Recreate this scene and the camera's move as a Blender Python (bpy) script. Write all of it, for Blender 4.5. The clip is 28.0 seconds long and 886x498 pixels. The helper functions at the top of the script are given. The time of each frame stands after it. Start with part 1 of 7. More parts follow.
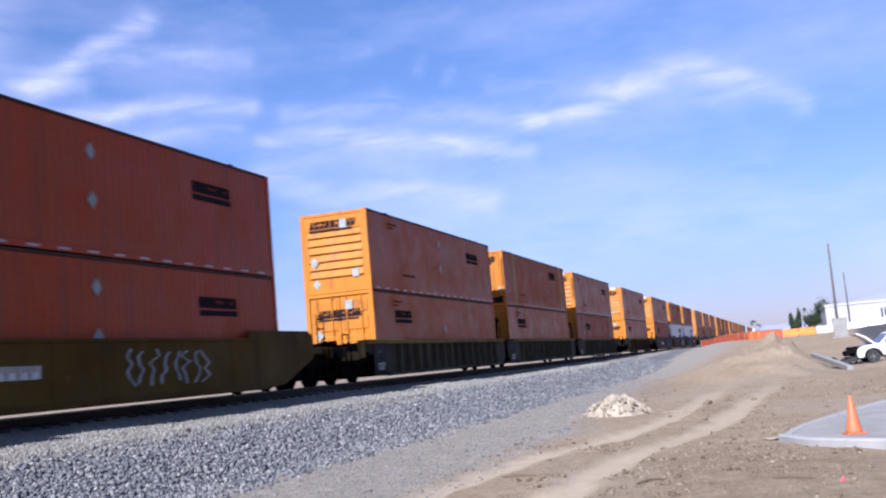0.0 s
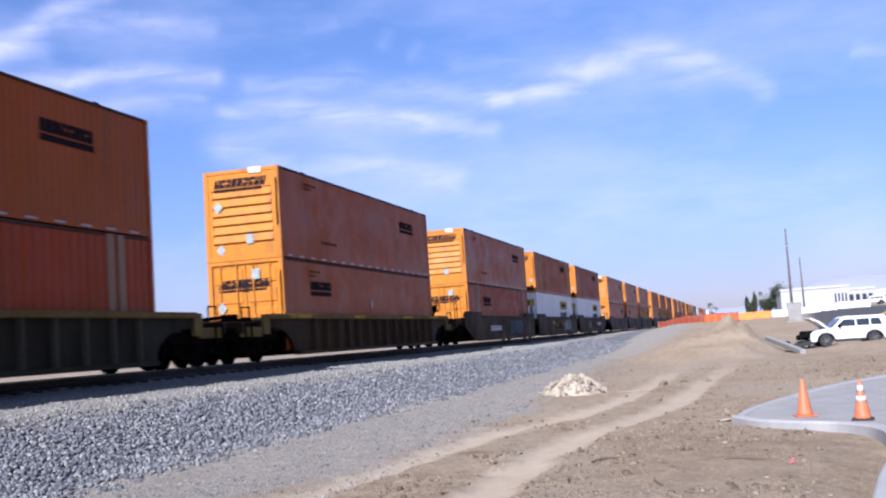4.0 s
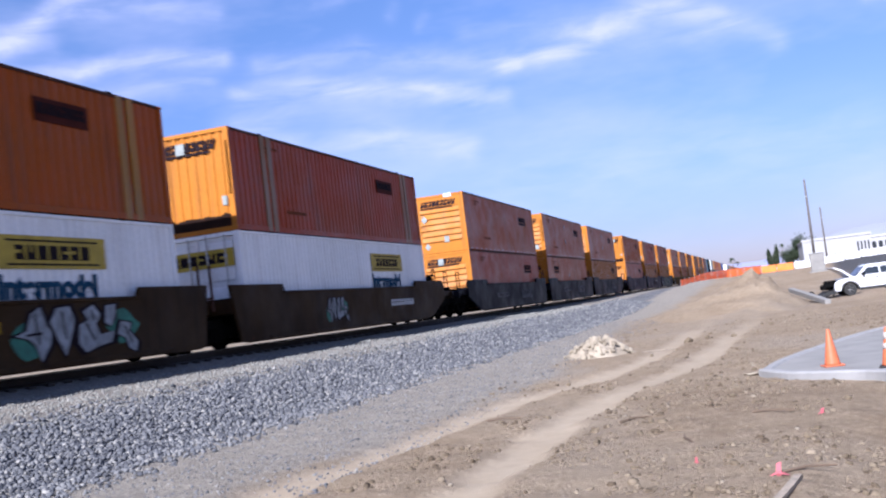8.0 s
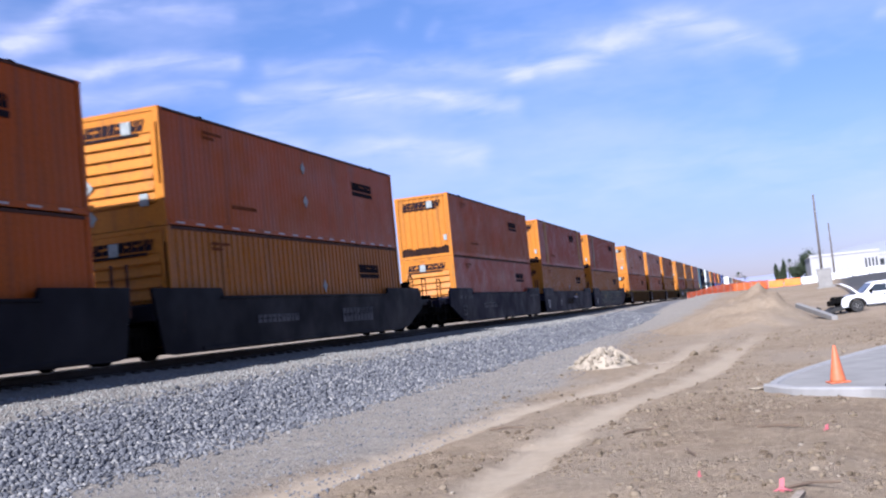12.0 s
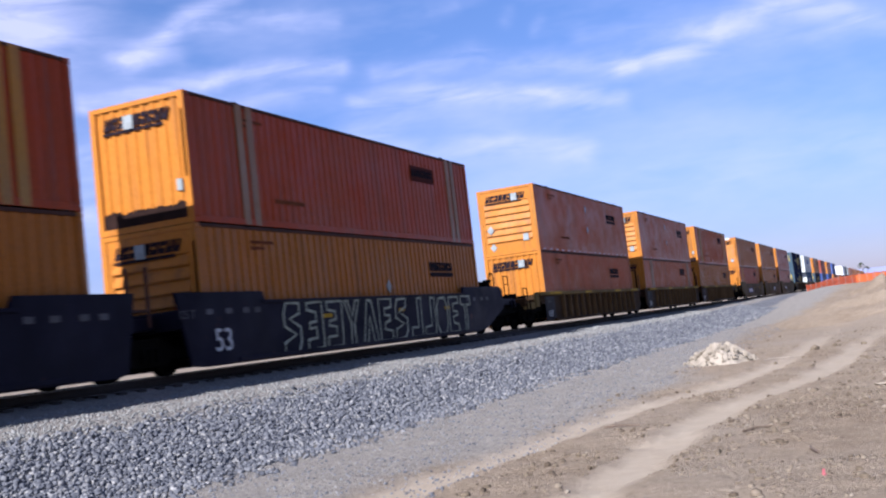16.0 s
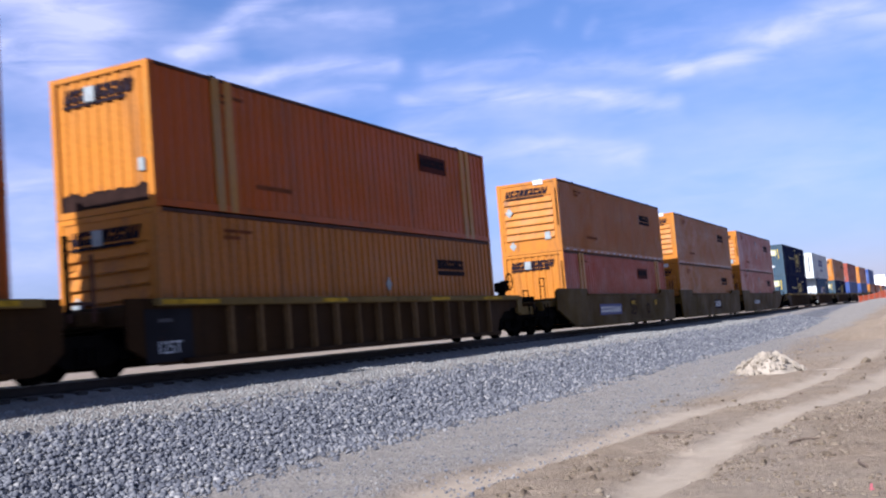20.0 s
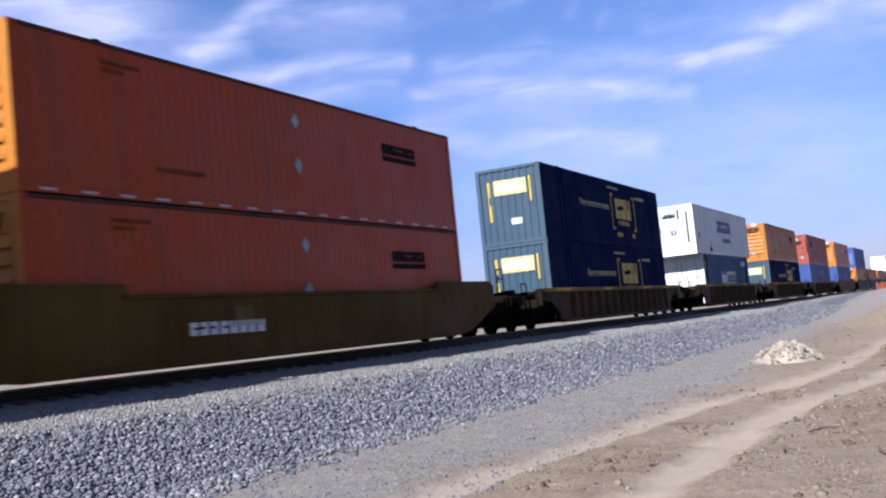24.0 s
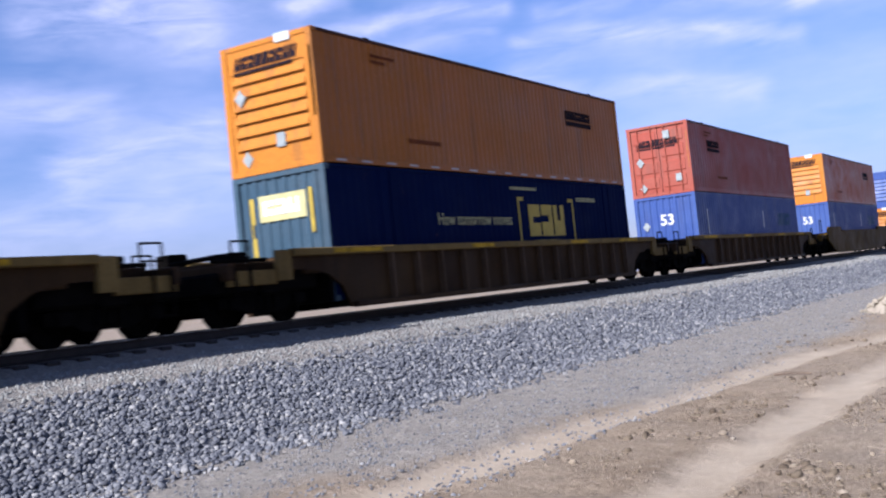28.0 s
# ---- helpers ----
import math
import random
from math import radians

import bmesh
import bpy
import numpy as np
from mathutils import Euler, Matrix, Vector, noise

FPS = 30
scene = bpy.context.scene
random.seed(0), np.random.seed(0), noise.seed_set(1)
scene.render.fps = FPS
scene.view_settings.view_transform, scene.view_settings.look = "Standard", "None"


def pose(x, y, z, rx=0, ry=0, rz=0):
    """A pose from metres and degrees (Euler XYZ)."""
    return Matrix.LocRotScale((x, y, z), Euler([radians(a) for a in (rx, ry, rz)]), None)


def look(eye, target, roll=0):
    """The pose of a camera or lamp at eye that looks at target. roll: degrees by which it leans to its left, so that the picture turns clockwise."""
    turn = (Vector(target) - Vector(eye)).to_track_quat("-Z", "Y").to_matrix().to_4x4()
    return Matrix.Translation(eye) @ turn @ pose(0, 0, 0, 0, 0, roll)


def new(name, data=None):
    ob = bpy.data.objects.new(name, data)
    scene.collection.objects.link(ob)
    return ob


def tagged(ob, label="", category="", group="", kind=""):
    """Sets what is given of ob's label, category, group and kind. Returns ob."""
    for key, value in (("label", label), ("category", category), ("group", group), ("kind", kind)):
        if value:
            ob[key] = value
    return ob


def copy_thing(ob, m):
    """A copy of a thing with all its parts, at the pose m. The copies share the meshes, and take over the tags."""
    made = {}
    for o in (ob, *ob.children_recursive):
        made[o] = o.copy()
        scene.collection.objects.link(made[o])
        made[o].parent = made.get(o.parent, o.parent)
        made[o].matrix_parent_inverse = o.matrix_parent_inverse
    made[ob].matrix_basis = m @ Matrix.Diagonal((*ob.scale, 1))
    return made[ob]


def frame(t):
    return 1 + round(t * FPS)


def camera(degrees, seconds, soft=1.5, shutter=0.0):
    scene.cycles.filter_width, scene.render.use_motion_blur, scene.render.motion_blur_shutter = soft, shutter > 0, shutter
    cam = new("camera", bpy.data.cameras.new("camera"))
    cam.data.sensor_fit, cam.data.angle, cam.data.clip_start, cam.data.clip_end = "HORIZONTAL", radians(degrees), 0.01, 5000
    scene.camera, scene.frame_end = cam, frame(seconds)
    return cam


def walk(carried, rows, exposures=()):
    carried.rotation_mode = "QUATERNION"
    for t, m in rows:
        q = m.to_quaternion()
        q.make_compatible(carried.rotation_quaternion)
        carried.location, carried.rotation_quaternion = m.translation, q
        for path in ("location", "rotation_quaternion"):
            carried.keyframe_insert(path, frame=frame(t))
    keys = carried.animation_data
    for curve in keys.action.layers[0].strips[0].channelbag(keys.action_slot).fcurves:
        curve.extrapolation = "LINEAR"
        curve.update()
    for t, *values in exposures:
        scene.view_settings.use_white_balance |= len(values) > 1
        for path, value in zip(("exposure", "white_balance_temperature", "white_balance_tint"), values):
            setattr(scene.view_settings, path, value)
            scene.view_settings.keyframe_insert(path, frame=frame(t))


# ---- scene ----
# lens and path: time, pitch, roll, yaw; the eye stays where it is held
EYE = (0.0, 0.0, 0.285)
PATH = [
    (0, 6.49, 4.95, 18.11), (0.5, 6.81, 6.22, 17.31), (1, 5.86, 6.11, 17.42),
    (1.5, 5.88, 5.80, 16.45), (2, 6.94, 5.72, 17.39), (2.5, 3.82, 5.94, 16.74),
    (3, 5.48, 3.88, 16.90), (3.5, 5.04, 3.28, 15.98), (5.5, 5.52, 6.94, 16.76),
    (5.8, 6.09, 7.22, 17.04), (6, 6.18, 7.88, 16.11), (6.5, 4.22, 6.20, 16.05),
    (7, 3.34, 7.97, 16.87), (7.5, 3.14, 7.41, 16.93), (8, 3.49, 6.91, 17.13),
    (8.5, 2.94, 5.67, 15.89), (9, 2.67, 6.28, 14.85), (9.2, 1.43, 7.64, 14.34),
    (9.5, 1.76, 6.82, 14.20), (10, 1.82, 6.51, 13.38), (10.5, 2.43, 5.63, 13.91),
    (11, 3.68, 5.68, 15.80), (11.5, 4.66, 4.82, 17.42), (12, 3.94, 5.64, 17.43),
    (12.5, 3.86, 5.33, 19.62), (14.5, 4.63, 7.25, 25.41), (14.8, 4.47, 6.48, 24.90),
    (15, 4.31, 7.62, 24.02), (15.5, 4.52, 6.81, 23.03), (16, 4.51, 6.56, 23.58),
    (16.5, 5.36, 3.78, 21.78), (17, 4.39, 2.96, 18.71), (17.5, 5.51, 1.79, 20.71),
    (18, 5.53, 4.76, 26.39), (18.5, 4.23, 3.30, 30.79), (19, 5.36, 3.11, 30.98),
    (19.5, 4.60, 3.96, 27.29), (20, 4.73, 4.77, 26.06), (20.5, 5.05, 4.21, 26.80),
    (21, 5.55, 4.28, 26.13), (21.2, 4.87, 5.01, 26.56), (21.5, 4.58, 5.39, 26.65),
    (22, 5.03, 5.26, 27.03), (22.5, 4.89, 5.36, 26.44), (24.5, 4.47, 6.05, 27.70),
    (24.8, 4.72, 6.52, 28.63), (25, 4.18, 6.42, 28.21), (25.5, 1.24, 7.58, 25.20),
    (26, 1.38, 6.73, 23.29), (26.4, 1.50, 6.78, 22.43), (26.5, 1.17, 7.30, 23.19),
    (27, 1.01, 5.74, 27.11), (27.5, 1.85, 6.77, 30.80), (28, 2.30, 5.92, 32.59),
]

# stops: the film brightens for a moment when a dark side fills the view
EXPOSURE = [(0, 1.37), (8, 1.39), (13, 1.36), (16, 1.31), (18, 1.27), (18.5, 1.40), (19, 1.63), (19.4, 1.40), (20, 1.28), (22, 1.26), (25.5, 1.27), (28, 1.32)]

cam = camera(46.43, 28.0, soft=2.2, shutter=0.25)
walk(cam, [(t, pose(*EYE, 90 + p, r, w)) for t, p, r, w in PATH], exposures=[(t, ev, 5480, 20) for t, ev in EXPOSURE])

# ---- world and sun ----
SUN_EL, SUN_AZ = 36.0, 188.5    # degrees; azimuth from +y, clockwise
SKY = 0.05


def nodes_of(owner):
    owner.use_nodes = True
    owner.node_tree.nodes.clear()
    return owner.node_tree.nodes, owner.node_tree.links


def plug(nt, value, socket):
    """Sets a socket to a number, a colour or another node's output."""
    if hasattr(value, "is_output"):
        nt[1].new(value, socket)
    elif value is not None:
        socket.default_value = value


def calc(nt, op, a, b=None, c=None, clamp=False):
    n = nt[0].new("ShaderNodeMath")
    n.operation, n.use_clamp = op, clamp
    for i, v in enumerate((a, b, c)):
        plug(nt, v, n.inputs[i])
    return n.outputs[0]


def ramp(nt, fac, stops, smooth=False):
    n = nt[0].new("ShaderNodeValToRGB")
    n.color_ramp.interpolation = "EASE" if smooth else "LINEAR"
    els = n.color_ramp.elements
    while len(els) < len(stops):
        els.new(0.5)
    for e, (pos, col) in zip(els, stops):
        e.position = pos
        e.color = (*col, 1) if isinstance(col, tuple) else (col, col, col, 1)
    plug(nt, fac, n.inputs[0])
    return n.outputs[0]


def blend(nt, fac, a, b, mode="MIX"):
    n = nt[0].new("ShaderNodeMix")
    n.data_type, n.blend_type = "RGBA", mode
    for v, i in ((fac, 0), (a, 6), (b, 7)):
        if isinstance(v, tuple) and len(v) == 3:
            v = (*v, 1)
        plug(nt, v, n.inputs[i])
    return n.outputs[2]


def noise_tex(nt, vec, scale, detail=4.0, rough=0.55, distort=0.0):
    n = nt[0].new("ShaderNodeTexNoise")
    n.inputs["Scale"].default_value, n.inputs["Detail"].default_value = scale, detail
    n.inputs["Roughness"].default_value, n.inputs["Distortion"].default_value = rough, distort
    plug(nt, vec, n.inputs["Vector"])
    return n.outputs["Fac"]


def stretch(nt, vec, scale, loc=(0, 0, 0), rot=(0, 0, 0)):
    n = nt[0].new("ShaderNodeMapping")
    n.inputs["Scale"].default_value, n.inputs["Location"].default_value = scale, loc
    n.inputs["Rotation"].default_value = rot
    plug(nt, vec, n.inputs["Vector"])
    return n.outputs[0]


def xyz(nt, vec):
    n = nt[0].new("ShaderNodeSeparateXYZ")
    plug(nt, vec, n.inputs[0])
    return n.outputs


def join3(nt, x, y, z):
    n = nt[0].new("ShaderNodeCombineXYZ")
    for v, s in zip((x, y, z), n.inputs):
        plug(nt, v, s)
    return n.outputs[0]


# cirrus wisps: half width in degrees, strength, then points (azimuth left of the track, elevation) along the fibre
WISPS = [
    (0.55, 0.52, (-2.6, 12.1), (0.2, 13.7), (2.6, 14.7), (4.6, 14.7), (6.6, 14.2), (8.5, 13.25), (12.0, 13.15)),
    (0.95, 0.28, (1.0, 13.2), (5.0, 13.9), (9.5, 13.4)),
    (0.45, 0.60, (12.4, 11.45), (16.0, 11.9), (19.3, 12.7), (23.2, 13.25), (27.0, 12.9)),
    (0.80, 0.26, (14.0, 11.9), (19.5, 12.2), (27.5, 11.6)),
    (0.50, 0.42, (11.6, 13.1), (17.8, 14.1), (20.4, 14.85), (25.6, 14.3)),
    (0.65, 0.26, (6.7, 14.4), (9.6, 14.5), (13.6, 15.1)),
    (0.42, 0.66, (27.4, 15.05), (33.2, 15.05), (36.9, 14.6), (41.7, 13.9)),
    (0.55, 0.34, (28.4, 13.75), (33.4, 13.6), (37.4, 13.1)),
    (0.65, 0.48, (14.9, 8.85), (19.2, 10.05), (23.2, 9.75), (27.2, 10.8)),
    (0.50, 0.70, (33.0, 19.5), (35.7, 18.2), (37.4, 16.8), (39.2, 16.0)),
    (0.50, 0.40, (27.9, 17.35), (31.7, 17.85), (35.3, 17.75)),
    (0.30, 0.16, (17.8, 16.8), (18.2, 16.4)), (0.30, 0.15, (16.1, 16.1), (16.5, 15.7)), (0.30, 0.14, (20.8, 17.5), (22.1, 17.3)),
    (1.80, 0.24, (-6.0, 6.4), (2.6, 6.9), (8.8, 6.8), (12.6, 6.0)),
    (3.00, 1.05, (52.0, 21.0), (48.0, 20.2), (44.6, 19.2)),
    (1.20, 0.62, (44.6, 15.0), (48.9, 16.2), (53.0, 15.6)), (0.80, 0.45, (40.5, 10.8), (42.0, 11.1)),
    (1.00, 0.55, (50.0, 11.1), (55.0, 11.6)), (1.10, 0.66, (44.2, 9.9), (47.8, 9.5), (52.0, 8.4)),
    (1.40, 0.50, (37.5, 7.5), (41.5, 8.2), (48.4, 6.0), (56.0, 5.8)), (0.50, 0.30, (36.7, 16.2), (40.0, 16.2)),
    (0.35, 0.30, (-8.9, 12.9), (-7.2, 13.3)), (3.00, 0.40, (64.0, 13.0), (86.0, 17.0)), (2.50, 0.35, (-54.0, 19.0), (-26.0, 17.0)),
    (4.00, 0.35, (102.0, 22.0), (140.0, 28.0)), (3.00, 0.35, (-175.0, 21.0), (-145.0, 19.0)),
]


def build_world():
    world = bpy.data.worlds.new("sky")
    scene.world = world
    nt = nodes_of(world)
    out = nt[0].new("ShaderNodeOutputWorld")
    back = nt[0].new("ShaderNodeBackground")
    sky = nt[0].new("ShaderNodeTexSky")
    sky.sky_type, sky.sun_disc = "NISHITA", False
    sky.sun_elevation, sky.sun_rotation = radians(SUN_EL), radians(SUN_AZ)
    sky.air_density, sky.dust_density, sky.ozone_density = 1.0, 0.3, 4.0
    vec = nt[0].new("ShaderNodeTexCoord").outputs["Generated"]
    x, y, z = xyz(nt, vec)
    az = calc(nt, "MULTIPLY", calc(nt, "ARCTAN2", calc(nt, "MULTIPLY", x, -1.0), y), 57.2958)
    el = calc(nt, "MULTIPLY", calc(nt, "ARCSINE", z), 57.2958)
    flat = join3(nt, az, el, 0.0)
    warp = calc(nt, "SUBTRACT", noise_tex(nt, flat, 0.16, 3.0, 0.6), 0.5)
    warp2 = calc(nt, "SUBTRACT", noise_tex(nt, stretch(nt, flat, (1, 1, 1), (31, 7, 0)), 0.22, 4.0, 0.6), 0.5)
    ax = calc(nt, "MULTIPLY_ADD", warp, 1.6, az)
    ey = calc(nt, "MULTIPLY_ADD", warp2, 1.0, el)
    spot = join3(nt, ax, ey, 0.0)

    def vmath(op, p, q):
        n = nt[0].new("ShaderNodeVectorMath")
        n.operation = op
        plug(nt, p, n.inputs[0])
        plug(nt, q, n.inputs[3] if op == "SCALE" else n.inputs[1])
        return n.outputs["Value"] if op in ("DOT_PRODUCT", "LENGTH") else n.outputs["Vector"]
    total = None
    for width, amount, *line in WISPS:
        near = None
        for p, q in zip(line, line[1:]):
            way = Vector((q[0] - p[0], q[1] - p[1], 0))
            d = vmath("SUBTRACT", spot, (*p, 0))
            k = calc(nt, "MULTIPLY", vmath("DOT_PRODUCT", d, way), 1 / way.length_squared, clamp=True)
            gap = vmath("LENGTH", vmath("SUBTRACT", d, vmath("SCALE", way, k)), None)
            near = gap if near is None else calc(nt, "MINIMUM", near, gap)
        near = calc(nt, "DIVIDE", near, width)
        g = calc(nt, "MULTIPLY", calc(nt, "EXPONENT", calc(nt, "MULTIPLY", calc(nt, "MULTIPLY", near, near), -0.75)), amount)
        total = g if total is None else calc(nt, "ADD", total, g)
    streak = noise_tex(nt, stretch(nt, flat, (0.25, 1.1, 1), rot=(0, 0, 0.1)), 0.8, 5.0, 0.56, 0.5)
    veil = noise_tex(nt, stretch(nt, flat, (0.35, 1.0, 1), (11, 3, 0)), 0.13, 5.0, 0.6)
    cover = calc(nt, "MULTIPLY", total, ramp(nt, streak, [(0.30, 0.20), (0.70, 1.2)]))
    cover = calc(nt, "ADD", cover, calc(nt, "MULTIPLY", ramp(nt, veil, [(0.42, 0.0), (0.75, 0.5)]), 1.0))
    cover = calc(nt, "MULTIPLY", cover, ramp(nt, calc(nt, "DIVIDE", el, 30.0), [(0.0, 0.0), (0.12, 1.0)]), clamp=True)
    cover = calc(nt, "MULTIPLY", cover, 0.72)
    haze = ramp(nt, calc(nt, "DIVIDE", el, 30.0, clamp=True), [(0.0, (0.62, 0.55, 0.71)), (0.25, (0.86, 0.80, 0.95)), (0.6, (1.0, 0.98, 1.08))])
    air = blend(nt, 1.0, sky.outputs[0], haze, "MULTIPLY")
    col = blend(nt, cover, air, (7.6, 7.4, 9.0))
    nt[1].new(col, back.inputs["Color"])
    back.inputs["Strength"].default_value = SKY
    nt[1].new(back.outputs[0], out.inputs["Surface"])
    lamp = bpy.data.lights.new("sun", "SUN")
    lamp.energy, lamp.angle, lamp.color = 5.0, radians(0.53), (1.0, 0.94, 0.83)
    sun = new("sun", lamp)
    a, e = radians(SUN_AZ), radians(SUN_EL)
    d = Vector((math.sin(a) * math.cos(e), math.cos(a) * math.cos(e), math.sin(e)))
    sun.matrix_world = look(d * 50, (0, 0, 0))


build_world()


# ---- materials ----
def shader(name, colour_fn, rough=0.8, metal=0.0, bump=None, spec=0.3):
    """A principled material; colour_fn(nt, vec) gives the colour, bump = (function, strength, distance)."""
    mat = bpy.data.materials.new(name)
    nt = nodes_of(mat)
    out = nt[0].new("ShaderNodeOutputMaterial")
    bs = nt[0].new("ShaderNodeBsdfPrincipled")
    nt[1].new(bs.outputs[0], out.inputs["Surface"])
    vec = nt[0].new("ShaderNodeTexCoord").outputs["Object"]
    col = colour_fn(nt, vec)
    if isinstance(col, tuple) and len(col) == 3:
        col = (*col, 1)
    plug(nt, col, bs.inputs["Base Color"])
    r = rough(nt, vec) if callable(rough) else rough
    plug(nt, r, bs.inputs["Roughness"])
    bs.inputs["Metallic"].default_value = metal
    bs.inputs["Specular IOR Level"].default_value = spec
    if bump:
        b = nt[0].new("ShaderNodeBump")
        b.inputs["Strength"].default_value, b.inputs["Distance"].default_value = bump[1], bump[2]
        plug(nt, bump[0](nt, vec), b.inputs["Height"])
        nt[1].new(b.outputs[0], bs.inputs["Normal"])
    return mat


def world_place(nt):
    return nt[0].new("ShaderNodeNewGeometry").outputs["Position"]


def attr(nt, name):
    n = nt[0].new("ShaderNodeAttribute")
    n.attribute_name = name
    return n.outputs["Fac"]


def island(nt):
    return nt[0].new("ShaderNodeNewGeometry").outputs["Random Per Island"]


def per_thing(nt):
    return nt[0].new("ShaderNodeObjectInfo").outputs["Random"]


def paint(name, base, fade, dirt=(0.05, 0.035, 0.025), streak=0.5, rough=0.5, spec=0.3):
    """Weathered painted steel: faded patches, rain streaks down the sheet, grime specks."""
    def col(nt, vec):
        rnd = per_thing(nt)
        off = nt[0].new("ShaderNodeVectorMath")
        off.operation = "ADD"
        plug(nt, vec, off.inputs[0])
        plug(nt, join3(nt, 0.0, calc(nt, "MULTIPLY", rnd, 37.0), 0.0), off.inputs[1])
        v = off.outputs[0]
        big = noise_tex(nt, v, 0.35, 4.0, 0.6)
        c = blend(nt, ramp(nt, big, [(0.38, 0.0), (0.68, 1.0)]), base, fade)
        runs = noise_tex(nt, stretch(nt, v, (2.2, 2.6, 0.16)), 1.3, 5.0, 0.62)
        c = blend(nt, calc(nt, "MULTIPLY", ramp(nt, runs, [(0.52, 0.0), (0.78, 1.0)]), streak), c, dirt)
        rust = noise_tex(nt, stretch(nt, v, (1.0, 1.0, 0.5)), 2.3, 6.0, 0.7)
        c = blend(nt, ramp(nt, rust, [(0.66, 0.0), (0.74, 0.55)]), c, (0.16, 0.06, 0.025))
        fine = noise_tex(nt, v, 14.0, 3.0, 0.6)
        return blend(nt, 0.22, c, ramp(nt, fine, [(0.3, 0.25), (0.7, 0.9)]), "OVERLAY")
    return shader(name, col, lambda nt, v: ramp(nt, noise_tex(nt, v, 1.1, 3.0), [(0.3, rough - 0.1), (0.7, rough + 0.15)]), 0.0,
                  (lambda nt, v: noise_tex(nt, stretch(nt, v, (1, 1, 0.4)), 1.8, 3.0), 0.05, 0.03), spec=spec)


def plain(name, base, vary=0.25, rough=0.7, metal=0.0, scale=6.0, spec=0.3):
    def col(nt, vec):
        n = noise_tex(nt, vec, scale, 4.0, 0.6)
        dark = tuple(c * (1 - vary) for c in base)
        light = tuple(min(1.0, c * (1 + vary)) for c in base)
        return blend(nt, ramp(nt, n, [(0.3, 0.0), (0.7, 1.0)]), dark, light)
    return shader(name, col, rough, metal, None, spec)


